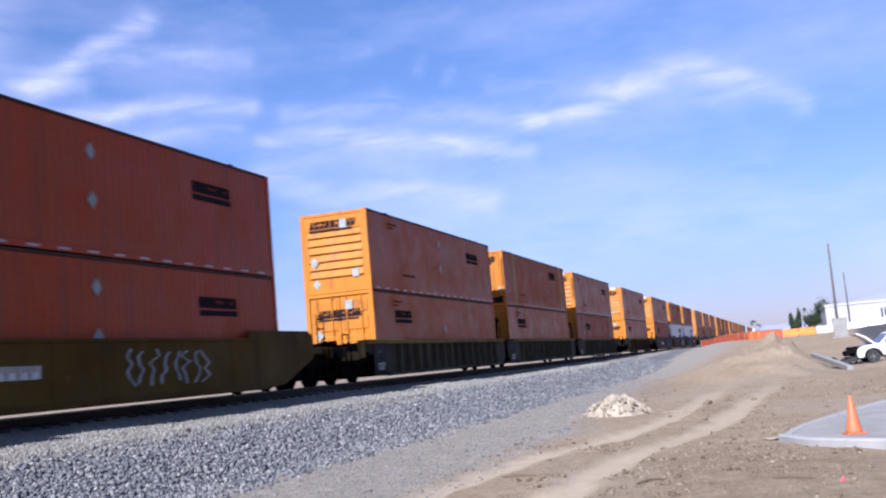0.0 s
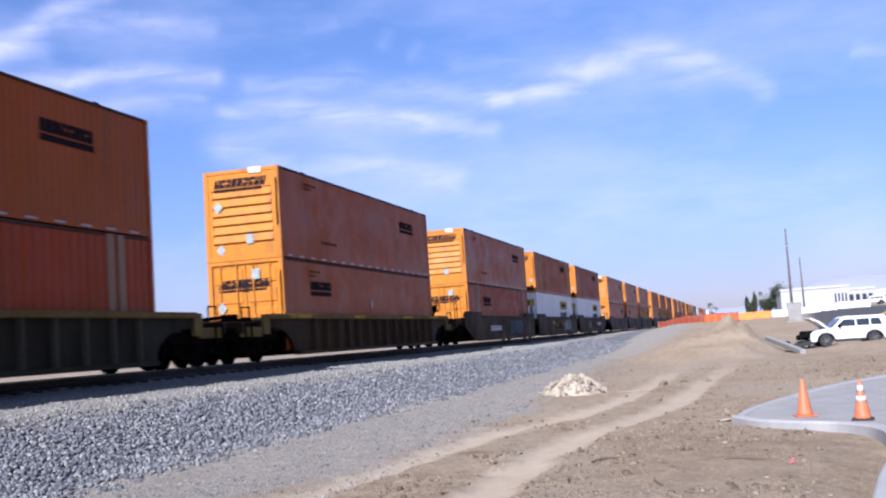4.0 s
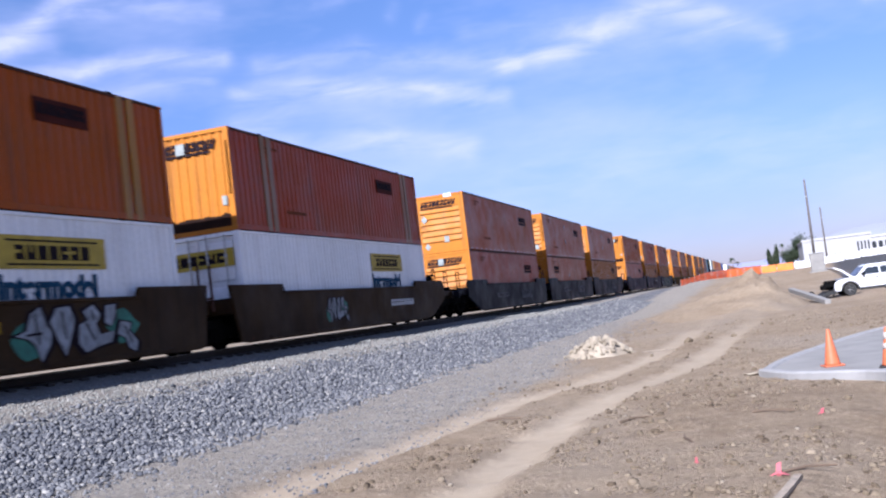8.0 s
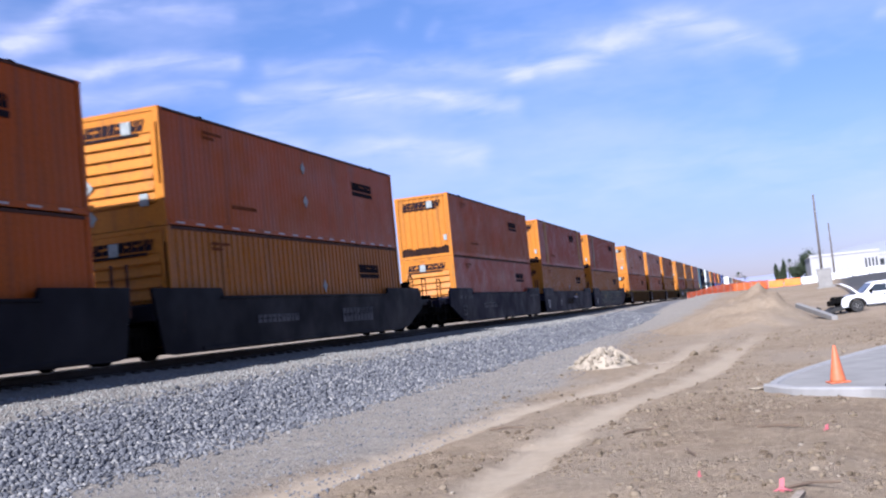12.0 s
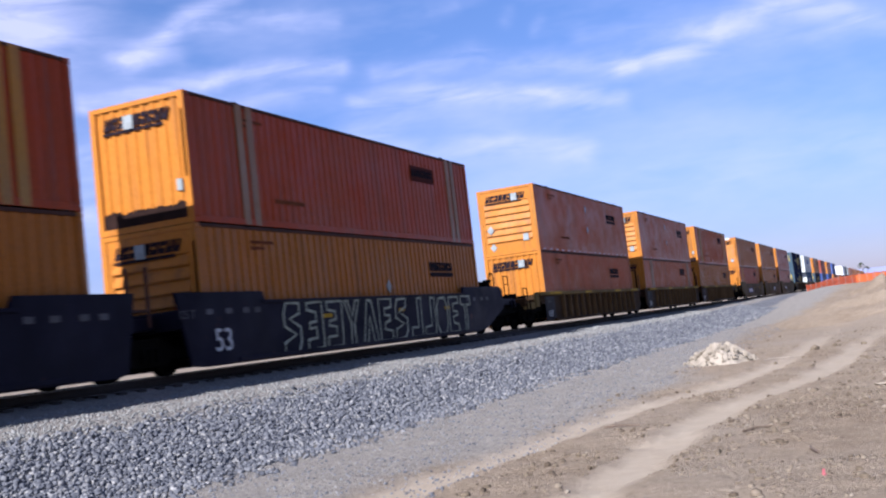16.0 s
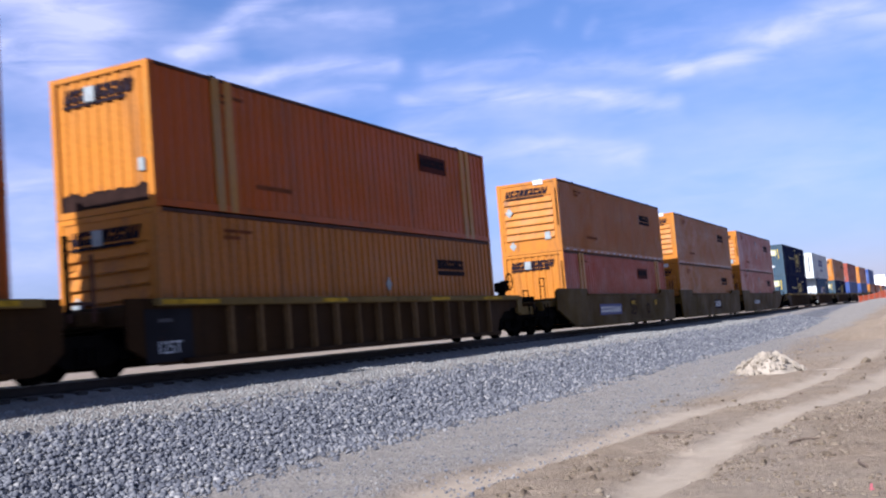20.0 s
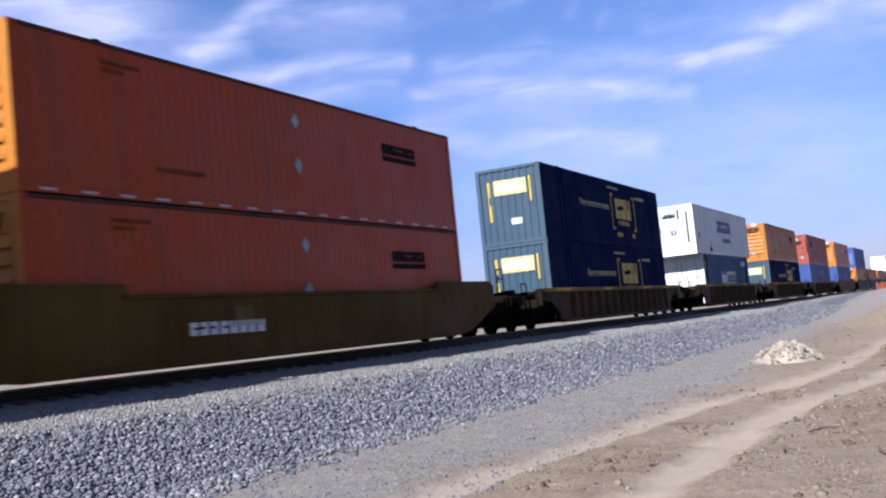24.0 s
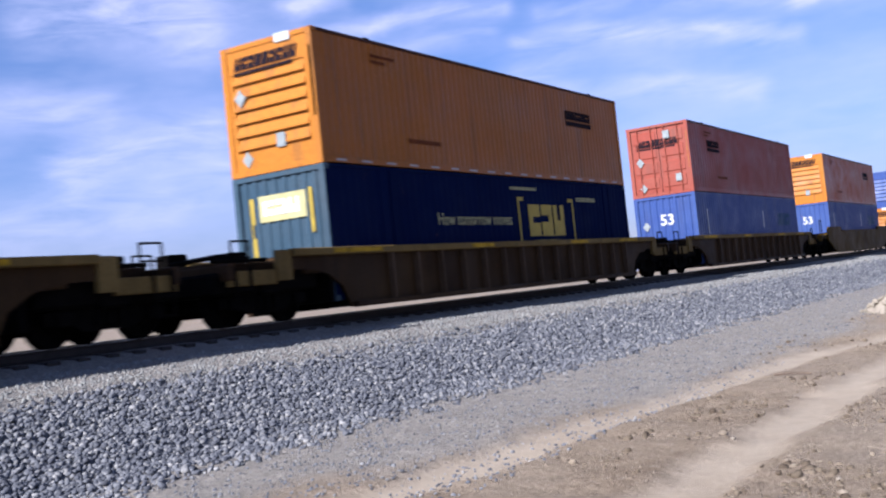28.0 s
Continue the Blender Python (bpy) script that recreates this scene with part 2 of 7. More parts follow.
MAT = {
    # side oranges carry the shaded tone, the end orange the sunlit tone of one paint
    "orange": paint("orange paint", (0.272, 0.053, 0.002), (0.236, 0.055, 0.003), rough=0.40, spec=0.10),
    "sunlit_orange": paint("orange paint with sunlight painted in", (0.33, 0.116, 0.009), (0.30, 0.112, 0.012), streak=0.65, rough=0.5, spec=0.15),
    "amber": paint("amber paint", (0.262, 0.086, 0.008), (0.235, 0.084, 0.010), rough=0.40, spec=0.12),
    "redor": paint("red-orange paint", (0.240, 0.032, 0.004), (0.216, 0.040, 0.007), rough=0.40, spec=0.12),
    "coral": paint("coral paint", (0.205, 0.0355, 0.0174), (0.198, 0.0474, 0.0269)),
    "post_yellow": paint("faded yellow post paint", (0.29, 0.125, 0.007), (0.23, 0.12, 0.02)),
    "post_grey": paint("bleached post paint", (0.19, 0.103, 0.0474), (0.182, 0.118, 0.0672)),
    "white": paint("white paint", (0.70, 0.70, 0.69), (0.60, 0.61, 0.60), (0.20, 0.16, 0.12), 0.3),
    "cream": paint("dirty white paint", (0.47, 0.50, 0.49), (0.40, 0.43, 0.40), (0.20, 0.15, 0.09), 0.45),
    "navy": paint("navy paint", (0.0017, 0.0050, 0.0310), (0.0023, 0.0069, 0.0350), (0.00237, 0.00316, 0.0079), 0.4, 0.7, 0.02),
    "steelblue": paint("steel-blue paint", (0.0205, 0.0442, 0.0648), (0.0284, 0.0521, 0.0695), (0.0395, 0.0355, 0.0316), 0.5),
    "slate": paint("slate-blue paint", (0.030, 0.068, 0.120), (0.040, 0.080, 0.132), (0.0198, 0.0158, 0.0158), 0.5, 0.6, 0.10),
    "blue": paint("mid-blue paint", (0.0166, 0.0403, 0.156), (0.0284, 0.0569, 0.171), (0.0237, 0.0237, 0.0316), 0.35),
    "teal": paint("dark teal paint", (0.00948, 0.0237, 0.0332), (0.0142, 0.0284, 0.0379), (0.0158, 0.0158, 0.0158), 0.4),
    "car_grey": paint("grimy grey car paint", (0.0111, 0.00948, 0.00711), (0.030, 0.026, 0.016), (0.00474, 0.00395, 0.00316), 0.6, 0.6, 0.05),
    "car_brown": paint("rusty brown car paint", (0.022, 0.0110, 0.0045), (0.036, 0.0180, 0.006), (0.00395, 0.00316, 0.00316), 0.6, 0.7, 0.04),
    "car_tan": paint("grimy tan car paint", (0.044, 0.025, 0.004), (0.068, 0.041, 0.007), (0.006, 0.005, 0.004), 0.6, 0.6, 0.05),
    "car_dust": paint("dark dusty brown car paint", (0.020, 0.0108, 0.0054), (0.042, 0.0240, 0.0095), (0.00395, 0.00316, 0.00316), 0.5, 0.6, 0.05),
    "car_black": paint("faded black car paint", (0.00356, 0.00332, 0.0049), (0.00751, 0.00672, 0.00969), (0.00395, 0.00316, 0.00316), 0.5, 0.55, 0.07),
    "car_slate": paint("grey-black car paint", (0.0046, 0.0042, 0.0095), (0.0125, 0.0115, 0.0220), (0.00395, 0.00316, 0.00316), 0.5, 0.55, 0.06),
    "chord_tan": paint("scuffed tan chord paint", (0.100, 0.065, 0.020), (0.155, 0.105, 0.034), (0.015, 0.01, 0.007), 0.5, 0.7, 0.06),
    # ribs: lighter copies of the car paints, sunlight put into the colour
    "rib_grey": paint("worn grey rib paint, sunlight painted in", (0.048, 0.042, 0.028), (0.075, 0.065, 0.044), (0.02, 0.018, 0.015), 0.5, 0.7, 0.05),
    "rib_brown": paint("worn brown rib paint, sunlight painted in", (0.090, 0.052, 0.021), (0.135, 0.082, 0.036), (0.02, 0.012, 0.008), 0.5, 0.7, 0.05),
    "rib_dust": paint("dusty dark rib paint, sunlight painted in", (0.045, 0.029, 0.017), (0.070, 0.046, 0.028), (0.02, 0.012, 0.008), 0.5, 0.7, 0.05),
    "edge_brown": plain("dark brown grime and seam shade paint", (0.0435, 0.0174, 0.0111), 0.35, 0.7, 0.0, 3.0, 0.15),
    "scuff_shade": plain("dark scuffed paint with shade painted in", (0.016, 0.008, 0.006), 0.4, 0.8, 0.0, 3.0, 0.06),
    "faded_grey": plain("faded grey lettering", (0.0672, 0.0648, 0.0672), 0.4, 0.7, 0.0, 3.0, 0.15),
    "placard": plain("dull placard sheet", (0.197, 0.215, 0.208), 0.25, 0.5),
    "chord_yellow": plain("scuffed yellow paint", (0.316, 0.19, 0.00948), 0.45, 0.7, 0.0, 4.0, 0.1),
    "panel_tan": plain("faded tan panel paint", (0.079, 0.0592, 0.0221), 0.3, 0.8, 0.0, 3.0, 0.05),
    "panel_dull": plain("dull brown lettering paint", (0.0221, 0.0166, 0.0126), 0.4, 0.8, 0.0, 3.0, 0.04),
    "panel_blue": plain("royal blue panel", (0.0079, 0.0237, 0.213), 0.2, 0.5),
    # near black, so that the shade under the cars lies in the colour
    "undercarriage": plain("near-black steel with shade painted in", (0.004, 0.0035, 0.003), 0.4, 0.9, 0.0, 6.0, 0.02),
    "tread": plain("worn wheel tread steel", (0.126, 0.118, 0.111), 0.3, 0.45, 0.7),
    # rail and sleeper colours darkened to carry the train's shadow
    "rail": plain("brown rail steel with shade painted in", (0.020, 0.014, 0.011), 0.35, 0.75, 0.0),
    "shine": plain("polished rail head", (0.42, 0.41, 0.40), 0.15, 0.3, 0.9),
    "sleeper": plain("creosoted timber with shade painted in", (0.030, 0.025, 0.021), 0.4, 0.9, 0.0, 9.0),
    "ink": plain("dark lettering vinyl", (0.013, 0.009, 0.012), 0.3, 0.8, 0.0, 6.0, 0.04),
    "maroon": plain("maroon decal vinyl", (0.0474, 0.0111, 0.0079), 0.3, 0.8, 0.0, 3.0, 0.06),
    "rust_mark": plain("faded rusty marking", (0.111, 0.0332, 0.0111), 0.35, 0.8, 0.0, 3.0, 0.06),
    "decal_white": plain("white decal vinyl", (0.422, 0.428, 0.415), 0.12, 0.6),
    "decal_yellow": plain("yellow decal vinyl", (0.326, 0.236, 0.0227), 0.2, 0.6, 0.0, 3.0),
    "pale_yellow": plain("bleached yellow decal", (0.338, 0.31, 0.141), 0.2, 0.6, 0.0, 3.0),
    "decal_blue": plain("dark blue lettering", (0.0158, 0.0237, 0.126), 0.2, 0.55),
    "decal_teal": plain("blue-green lettering", (0.010, 0.045, 0.085), 0.2, 0.7, 0.0, 6.0, 0.06),
    "tape": plain("reflective tape", (0.296, 0.284, 0.269), 0.2, 0.4),
    "spray_white": plain("silver spray paint", (0.20, 0.215, 0.23), 0.4, 0.6, 0.2, 5.0),
    "spray_pale": plain("pale yellowish spray paint", (0.25, 0.265, 0.20), 0.35, 0.7, 0.0, 5.0, 0.1),
    "spray_green": plain("green spray paint", (0.018, 0.115, 0.078), 0.35, 0.6, 0.0, 5.0),
    "spray_blue": plain("blue spray paint", (0.0474, 0.174, 0.261), 0.35, 0.6, 0.0, 5.0),
    "dark": plain("dark recess", (0.005, 0.005, 0.005), 0.3, 0.9, 0.0, 6.0, 0.02),
    "steel": plain("dull galvanised steel", (0.35, 0.35, 0.34), 0.2, 0.5, 0.7),
}


def grey_of(nt, colour):
    n = nt[0].new("ShaderNodeRGBToBW")
    nt[1].new(colour, n.inputs[0])
    return n.outputs[0]


def ground_colour(nt, vec):
    p = world_place(nt)
    dirt_n = noise_tex(nt, p, 0.35, 6.0, 0.62)
    dirt_f = noise_tex(nt, p, 3.2, 6.0, 0.68)
    dirt = blend(nt, ramp(nt, dirt_n, [(0.32, 0.0), (0.68, 1.0)]), (0.172, 0.128, 0.083), (0.238, 0.189, 0.131))
    dirt = blend(nt, ramp(nt, dirt_f, [(0.45, 0.0), (0.75, 0.6)]), dirt, (0.308, 0.243, 0.172))
    dark_f = noise_tex(nt, stretch(nt, p, (1, 1, 1), (9, 4, 0)), 5.0, 5.0, 0.7)
    dirt = blend(nt, ramp(nt, dark_f, [(0.58, 0.0), (0.68, 0.6)]), dirt, (0.085, 0.062, 0.042))
    grit = noise_tex(nt, stretch(nt, p, (1, 1, 1), (2, 7, 0)), 15.0, 4.0, 0.7)
    dirt = blend(nt, ramp(nt, grit, [(0.56, 0.0), (0.66, 0.55)]), dirt, (0.10, 0.076, 0.052))
    dirt = blend(nt, ramp(nt, grit, [(0.34, 0.5), (0.42, 0.0)]), dirt, (0.33, 0.285, 0.222))
    grey_n = noise_tex(nt, stretch(nt, p, (1, 0.6, 1), (3, 8, 0)), 0.22, 5.0, 0.6)
    dirt = blend(nt, ramp(nt, grey_n, [(0.5, 0.0), (0.68, 0.7)]), dirt, (0.218, 0.180, 0.136))
    dust = blend(nt, ramp(nt, dirt_f, [(0.3, 0.0), (0.7, 1.0)]), (0.258, 0.210, 0.150), (0.308, 0.258, 0.190))
    c = blend(nt, calc(nt, "MULTIPLY", attr(nt, "lane"), ramp(nt, dirt_n, [(0.2, 0.65), (0.6, 1.0)])), dirt, dust)
    speck = nt[0].new("ShaderNodeTexVoronoi")
    speck.inputs["Scale"].default_value = 26.0
    plug(nt, p, speck.inputs["Vector"])
    fines = blend(nt, ramp(nt, dirt_f, [(0.3, 0.0), (0.7, 1.0)]), (0.177, 0.159, 0.134), (0.237, 0.217, 0.182))
    fines = blend(nt, 0.30, fines, grey_of(nt, speck.outputs["Color"]), "OVERLAY")
    c = blend(nt, attr(nt, "fines"), c, fines)
    bal = nt[0].new("ShaderNodeTexVoronoi")
    bal.inputs["Scale"].default_value = 13.0
    plug(nt, p, bal.inputs["Vector"])
    stone = blend(nt, 0.55, (0.177, 0.177, 0.182), grey_of(nt, bal.outputs["Color"]), "OVERLAY")
    stone = blend(nt, 0.6, stone, (0.165, 0.167, 0.171))
    # shade in the gaps between stones, darkened into their colour
    gap_shade = ramp(nt, bal.outputs["Distance"], [(0.25, 1.0), (0.75, 0.55)])
    stone = blend(nt, 1.0, stone, gap_shade, "MULTIPLY")
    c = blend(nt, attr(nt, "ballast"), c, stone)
    pale = blend(nt, ramp(nt, dirt_f, [(0.3, 0.0), (0.7, 1.0)]), (0.215, 0.235, 0.238), (0.275, 0.295, 0.295))
    c = blend(nt, attr(nt, "pale"), c, pale)
    tar = blend(nt, ramp(nt, dirt_f, [(0.3, 0.0), (0.7, 1.0)]), (0.0457, 0.0457, 0.0488), (0.0701, 0.0684, 0.067))
    return blend(nt, attr(nt, "tar"), c, tar)


def ground_bump(nt, vec):
    p = world_place(nt)
    bal = nt[0].new("ShaderNodeTexVoronoi")
    bal.inputs["Scale"].default_value = 13.0
    plug(nt, p, bal.inputs["Vector"])
    a = calc(nt, "MULTIPLY", calc(nt, "SUBTRACT", 1.0, bal.outputs["Distance"]), attr(nt, "ballast"))
    b = noise_tex(nt, p, 9.0, 6.0, 0.75)
    b = calc(nt, "MULTIPLY", b, calc(nt, "SUBTRACT", 1.0, calc(nt, "MULTIPLY", attr(nt, "lane"), 0.75)))
    return calc(nt, "ADD", calc(nt, "MULTIPLY", a, 1.2), b)


MAT["ground"] = shader("earth, gravel and asphalt", ground_colour, 0.95, 0.0, (ground_bump, 1.0, 0.06), 0.1)


def stone_colour(nt, vec):
    r = island(nt)
    c = ramp(nt, r, [(0.0, (0.0521, 0.0545, 0.0616)), (0.4, (0.0909, 0.094, 0.103)), (0.75, (0.138, 0.14, 0.144)), (0.93, (0.175, 0.172, 0.164)), (1.0, (0.246, 0.239, 0.225))])
    return blend(nt, 0.3, c, ramp(nt, noise_tex(nt, vec, 30.0, 3.0), [(0.3, 0.2), (0.7, 0.85)]), "OVERLAY")


def dusty_colour(nt, vec):
    return ramp(nt, island(nt), [(0.0, (0.13, 0.13, 0.12)), (0.6, (0.183, 0.183, 0.167)), (0.95, (0.226, 0.224, 0.205)), (1.0, (0.296, 0.287, 0.261))])


MAT["dusty_stone"] = shader("dusty pale crushed stone", dusty_colour, 0.95, 0.0, None, 0.1)
MAT["stone"] = shader("grey crushed stone", stone_colour, 0.9, 0.0, (lambda nt, v: noise_tex(nt, v, 40.0, 3.0), 0.4, 0.01), 0.2)


def clod_colour(nt, vec):
    c = ramp(nt, island(nt), [(0.0, (0.062, 0.046, 0.031)), (0.45, (0.112, 0.087, 0.058)), (0.97, (0.178, 0.144, 0.102)), (1.0, (0.21, 0.178, 0.134))])
    return blend(nt, 0.3, c, ramp(nt, noise_tex(nt, vec, 20.0, 3.0), [(0.3, 0.2), (0.7, 0.85)]), "OVERLAY")


MAT["clod"] = shader("dry soil clods", clod_colour, 0.95, 0.0, None, 0.1)


def mound_colour(nt, vec):
    p = world_place(nt)
    a = noise_tex(nt, p, 0.6, 6.0, 0.65)
    b = noise_tex(nt, p, 2.6, 5.0, 0.7)
    c = blend(nt, ramp(nt, a, [(0.32, 0.0), (0.68, 1.0)]), (0.205, 0.165, 0.120), (0.262, 0.220, 0.168))
    fresh = calc(nt, "ADD", calc(nt, "MULTIPLY", xyz(nt, vec)[2], 0.5), calc(nt, "MULTIPLY", a, 0.8))
    c = blend(nt, ramp(nt, fresh, [(0.6, 0.0), (1.05, 0.45)]), c, (0.235, 0.185, 0.118))
    return blend(nt, ramp(nt, b, [(0.52, 0.0), (0.72, 0.4)]), c, (0.125, 0.094, 0.062))


MAT["mound"] = shader("heaped yellowish earth", mound_colour, 0.95, 0.0, (lambda nt, v: noise_tex(nt, v, 3.0, 6.0, 0.7), 0.8, 0.12), 0.1)
MAT["rubble"] = shader("pale broken concrete", lambda nt, v: blend(nt, ramp(nt, noise_tex(nt, v, 3.0, 5.0, 0.65), [(0.3, 0.0), (0.7, 1.0)]), (0.235, 0.200, 0.147), (0.325, 0.282, 0.218)), 0.95, 0.0, (lambda nt, v: noise_tex(nt, v, 9.0, 5.0, 0.7), 0.7, 0.04), 0.1)
MAT["concrete"] = shader("new grey concrete", lambda nt, v: blend(nt, ramp(nt, noise_tex(nt, v, 1.4, 6.0, 0.6), [(0.3, 0.0), (0.7, 1.0)]), (0.161, 0.156, 0.146), (0.223, 0.216, 0.2)), 0.85, 0.0, (lambda nt, v: noise_tex(nt, v, 25.0, 3.0), 0.15, 0.01), 0.2)
MAT["kerb_yellow"] = plain("faded yellow kerb paint", (0.30, 0.235, 0.11), 0.3, 0.8, 0.0, 2.0, 0.1)
MAT["kerbstone"] = shader("smooth pale concrete", lambda nt, v: blend(nt, ramp(nt, noise_tex(nt, v, 2.2, 6.0, 0.6), [(0.3, 0.0), (0.7, 1.0)]), (0.205, 0.202, 0.196), (0.262, 0.258, 0.250)), 0.8, 0.0, (lambda nt, v: noise_tex(nt, v, 25.0, 3.0), 0.15, 0.01), 0.2)
MAT["cone"] = plain("faded orange cone plastic", (0.40, 0.108, 0.045), 0.15, 0.5, 0.0, 9.0)
MAT["cone_band"] = plain("faded white cone sleeve", (0.413, 0.344, 0.31), 0.1, 0.4)
MAT["rubber"] = plain("black rubber", (0.02, 0.02, 0.02), 0.3, 0.8)
MAT["barrier_orange"] = plain("orange barrier plastic", (0.533, 0.146, 0.0172), 0.15, 0.5, 0.0, 2.0)
MAT["barrier_white"] = plain("white barrier plastic", (0.473, 0.473, 0.464), 0.08, 0.5, 0.0, 2.0)
MAT["net"] = plain("orange plastic netting", (0.499, 0.086, 0.0258), 0.2, 0.6, 0.0, 2.0)
MAT["wood"] = plain("weathered grey timber", (0.232, 0.194, 0.15), 0.3, 0.85, 0.0, 12.0)
MAT["pink"] = plain("pink marking paint", (0.42, 0.115, 0.13), 0.15, 0.7)
MAT["car_white"] = shader("white automotive paint", lambda nt, v: (0.516, 0.52, 0.525), 0.25, 0.0, None, 0.5)
MAT["glass"] = shader("dark tinted glass", lambda nt, v: (0.02, 0.025, 0.03), 0.05, 0.0, None, 0.6)
MAT["lamp_glass"] = shader("clear lamp glass", lambda nt, v: (0.5, 0.5, 0.5), 0.1, 0.0, None, 0.6)
MAT["tail_red"] = plain("red lamp plastic", (0.35, 0.01, 0.01), 0.1, 0.3)
MAT["stucco"] = plain("white stucco", (0.285, 0.287, 0.292), 0.06, 0.9, 0.0, 0.4)
MAT["roofing"] = plain("pale roof membrane", (0.37, 0.37, 0.365), 0.1, 0.9, 0.0, 0.4)
MAT["pole_wood"] = plain("dark weathered pole timber", (0.085, 0.075, 0.07), 0.3, 0.9, 0.0, 4.0)
MAT["bark"] = plain("grey-brown bark", (0.109, 0.078, 0.0546), 0.35, 0.95, 0.0, 5.0)
MAT["leaf"] = shader("dusty dark leaves", lambda nt, v: ramp(nt, island(nt), [(0.0, (0.0125, 0.0195, 0.0109)), (0.6, (0.0281, 0.0406, 0.0203)), (1.0, (0.0546, 0.0663, 0.0351))]), 0.8, 0.0, None, 0.2)
# the pale lavender blue stands in for haze over the distance
MAT["hill"] = plain("distant hills with haze painted in", (0.257, 0.273, 0.382), 0.05, 1.0, 0.0, 0.004)


# ---- mesh helpers ----
class Form:
    """Collects vertices and faces of one mesh."""

    def __init__(self):
        self.v, self.f = [], []

    def poly(self, pts, faces):
        n = len(self.v)
        self.v += [tuple(p) for p in pts]
        self.f += [tuple(i + n for i in f) for f in faces]
        return self

    def box(self, x0, x1, y0, y1, z0, z1, bev=0.0):
        if bev <= 0:
            return self.poly([(x, y, z) for z in (z0, z1) for y in (y0, y1) for x in (x0, x1)],
                             [(0, 2, 3, 1), (4, 5, 7, 6), (0, 1, 5, 4), (2, 6, 7, 3), (0, 4, 6, 2), (1, 3, 7, 5)])
        b = min(bev, (x1 - x0) * 0.45, (y1 - y0) * 0.45, (z1 - z0) * 0.45)
        bm = bmesh.new()
        bmesh.ops.create_cube(bm, size=1)
        for v in bm.verts:
            v.co = Vector((x0 + (v.co.x + 0.5) * (x1 - x0), y0 + (v.co.y + 0.5) * (y1 - y0), z0 + (v.co.z + 0.5) * (z1 - z0)))
        bmesh.ops.bevel(bm, geom=bm.edges[:], offset=b, segments=1, affect="EDGES")
        bm.verts.index_update()
        self.poly([v.co for v in bm.verts], [[v.index for v in f.verts] for f in bm.faces])
        bm.free()
        return self

    def prism(self, outline, axis, a, b):
        """An outline of 2D points drawn out from a to b along an axis; outline is in the two other axes, in order."""
        n = len(outline)
        put = {"x": lambda p, t: (t, p[0], p[1]), "y": lambda p, t: (p[0], t, p[1]), "z": lambda p, t: (p[0], p[1], t)}[axis]
        pts = [put(p, a) for p in outline] + [put(p, b) for p in outline]
        return self.poly(pts, [tuple(range(n))[::-1], tuple(range(n, 2 * n))] + [(i, (i + 1) % n, n + (i + 1) % n, n + i) for i in range(n)])

    def tube(self, p, q, r, n=8, r2=None):
        p, q = Vector(p), Vector(q)
        d = (q - p).normalized()
        s = d.orthogonal().normalized()
        t = d.cross(s)
        r2 = r if r2 is None else r2
        ring = [(math.cos(i * math.tau / n), math.sin(i * math.tau / n)) for i in range(n)]
        pts = [p + (s * c + t * k) * r for c, k in ring] + [q + (s * c + t * k) * r2 for c, k in ring]
        return self.poly(pts, [tuple(range(n))[::-1], tuple(range(n, 2 * n))] + [(i, (i + 1) % n, n + (i + 1) % n, n + i) for i in range(n)])

    def lathe(self, outline, n=16, at=(0, 0, 0), axis="z"):
        """Turns (radius, height) points round an axis."""
        pts = []
        for r, h in outline:
            for i in range(n):
                c, s = r * math.cos(i * math.tau / n), r * math.sin(i * math.tau / n)
                p = (c, s, h) if axis == "z" else (h, c, s)
                pts.append((p[0] + at[0], p[1] + at[1], p[2] + at[2]))
        k = len(outline)
        faces = [(j * n + i, j * n + (i + 1) % n, (j + 1) * n + (i + 1) % n, (j + 1) * n + i) for j in range(k - 1) for i in range(n)]
        return self.poly(pts, faces + [tuple(range(n))[::-1], tuple(range((k - 1) * n, k * n))])

    def mesh(self, name, mat, smooth=False):
        me = bpy.data.meshes.new(name)
        me.from_pydata(self.v, [], self.f)
        bm = bmesh.new()
        bm.from_mesh(me)
        bmesh.ops.recalc_face_normals(bm, faces=bm.faces)
        bm.to_mesh(me)
        bm.free()
        me.materials.append(MAT[mat] if isinstance(mat, str) else mat)
        if smooth:
            me.shade_smooth()
        return me


MESHES = {}


def part(name, form, mat, parent, label="", smooth=False):
    """Links a Form, or a mesh that is made already, as one mesh object under a thing or a part."""
    ob = new(name, form.mesh(name, mat, smooth) if isinstance(form, Form) else form)
    ob.parent = parent
    if label:
        ob["label"] = label
    return ob


def shared(key, name, make, mat, parent, label="", smooth=False):
    """Like part(), but alike pieces share one mesh."""
    if key not in MESHES:
        MESHES[key] = make().mesh(name, mat, smooth)
    return part(name, MESHES[key], None, parent, label)


def thing(name, at, label, category, group="", kind=""):
    ob = new(name)
    ob.empty_display_size = 0.3
    ob.matrix_basis = at
    return tagged(ob, label, category, group, kind)


def smoothstep(a, b, v):
    t = np.clip((v - a) / (b - a), 0, 1)
    return t * t * (3 - 2 * t)


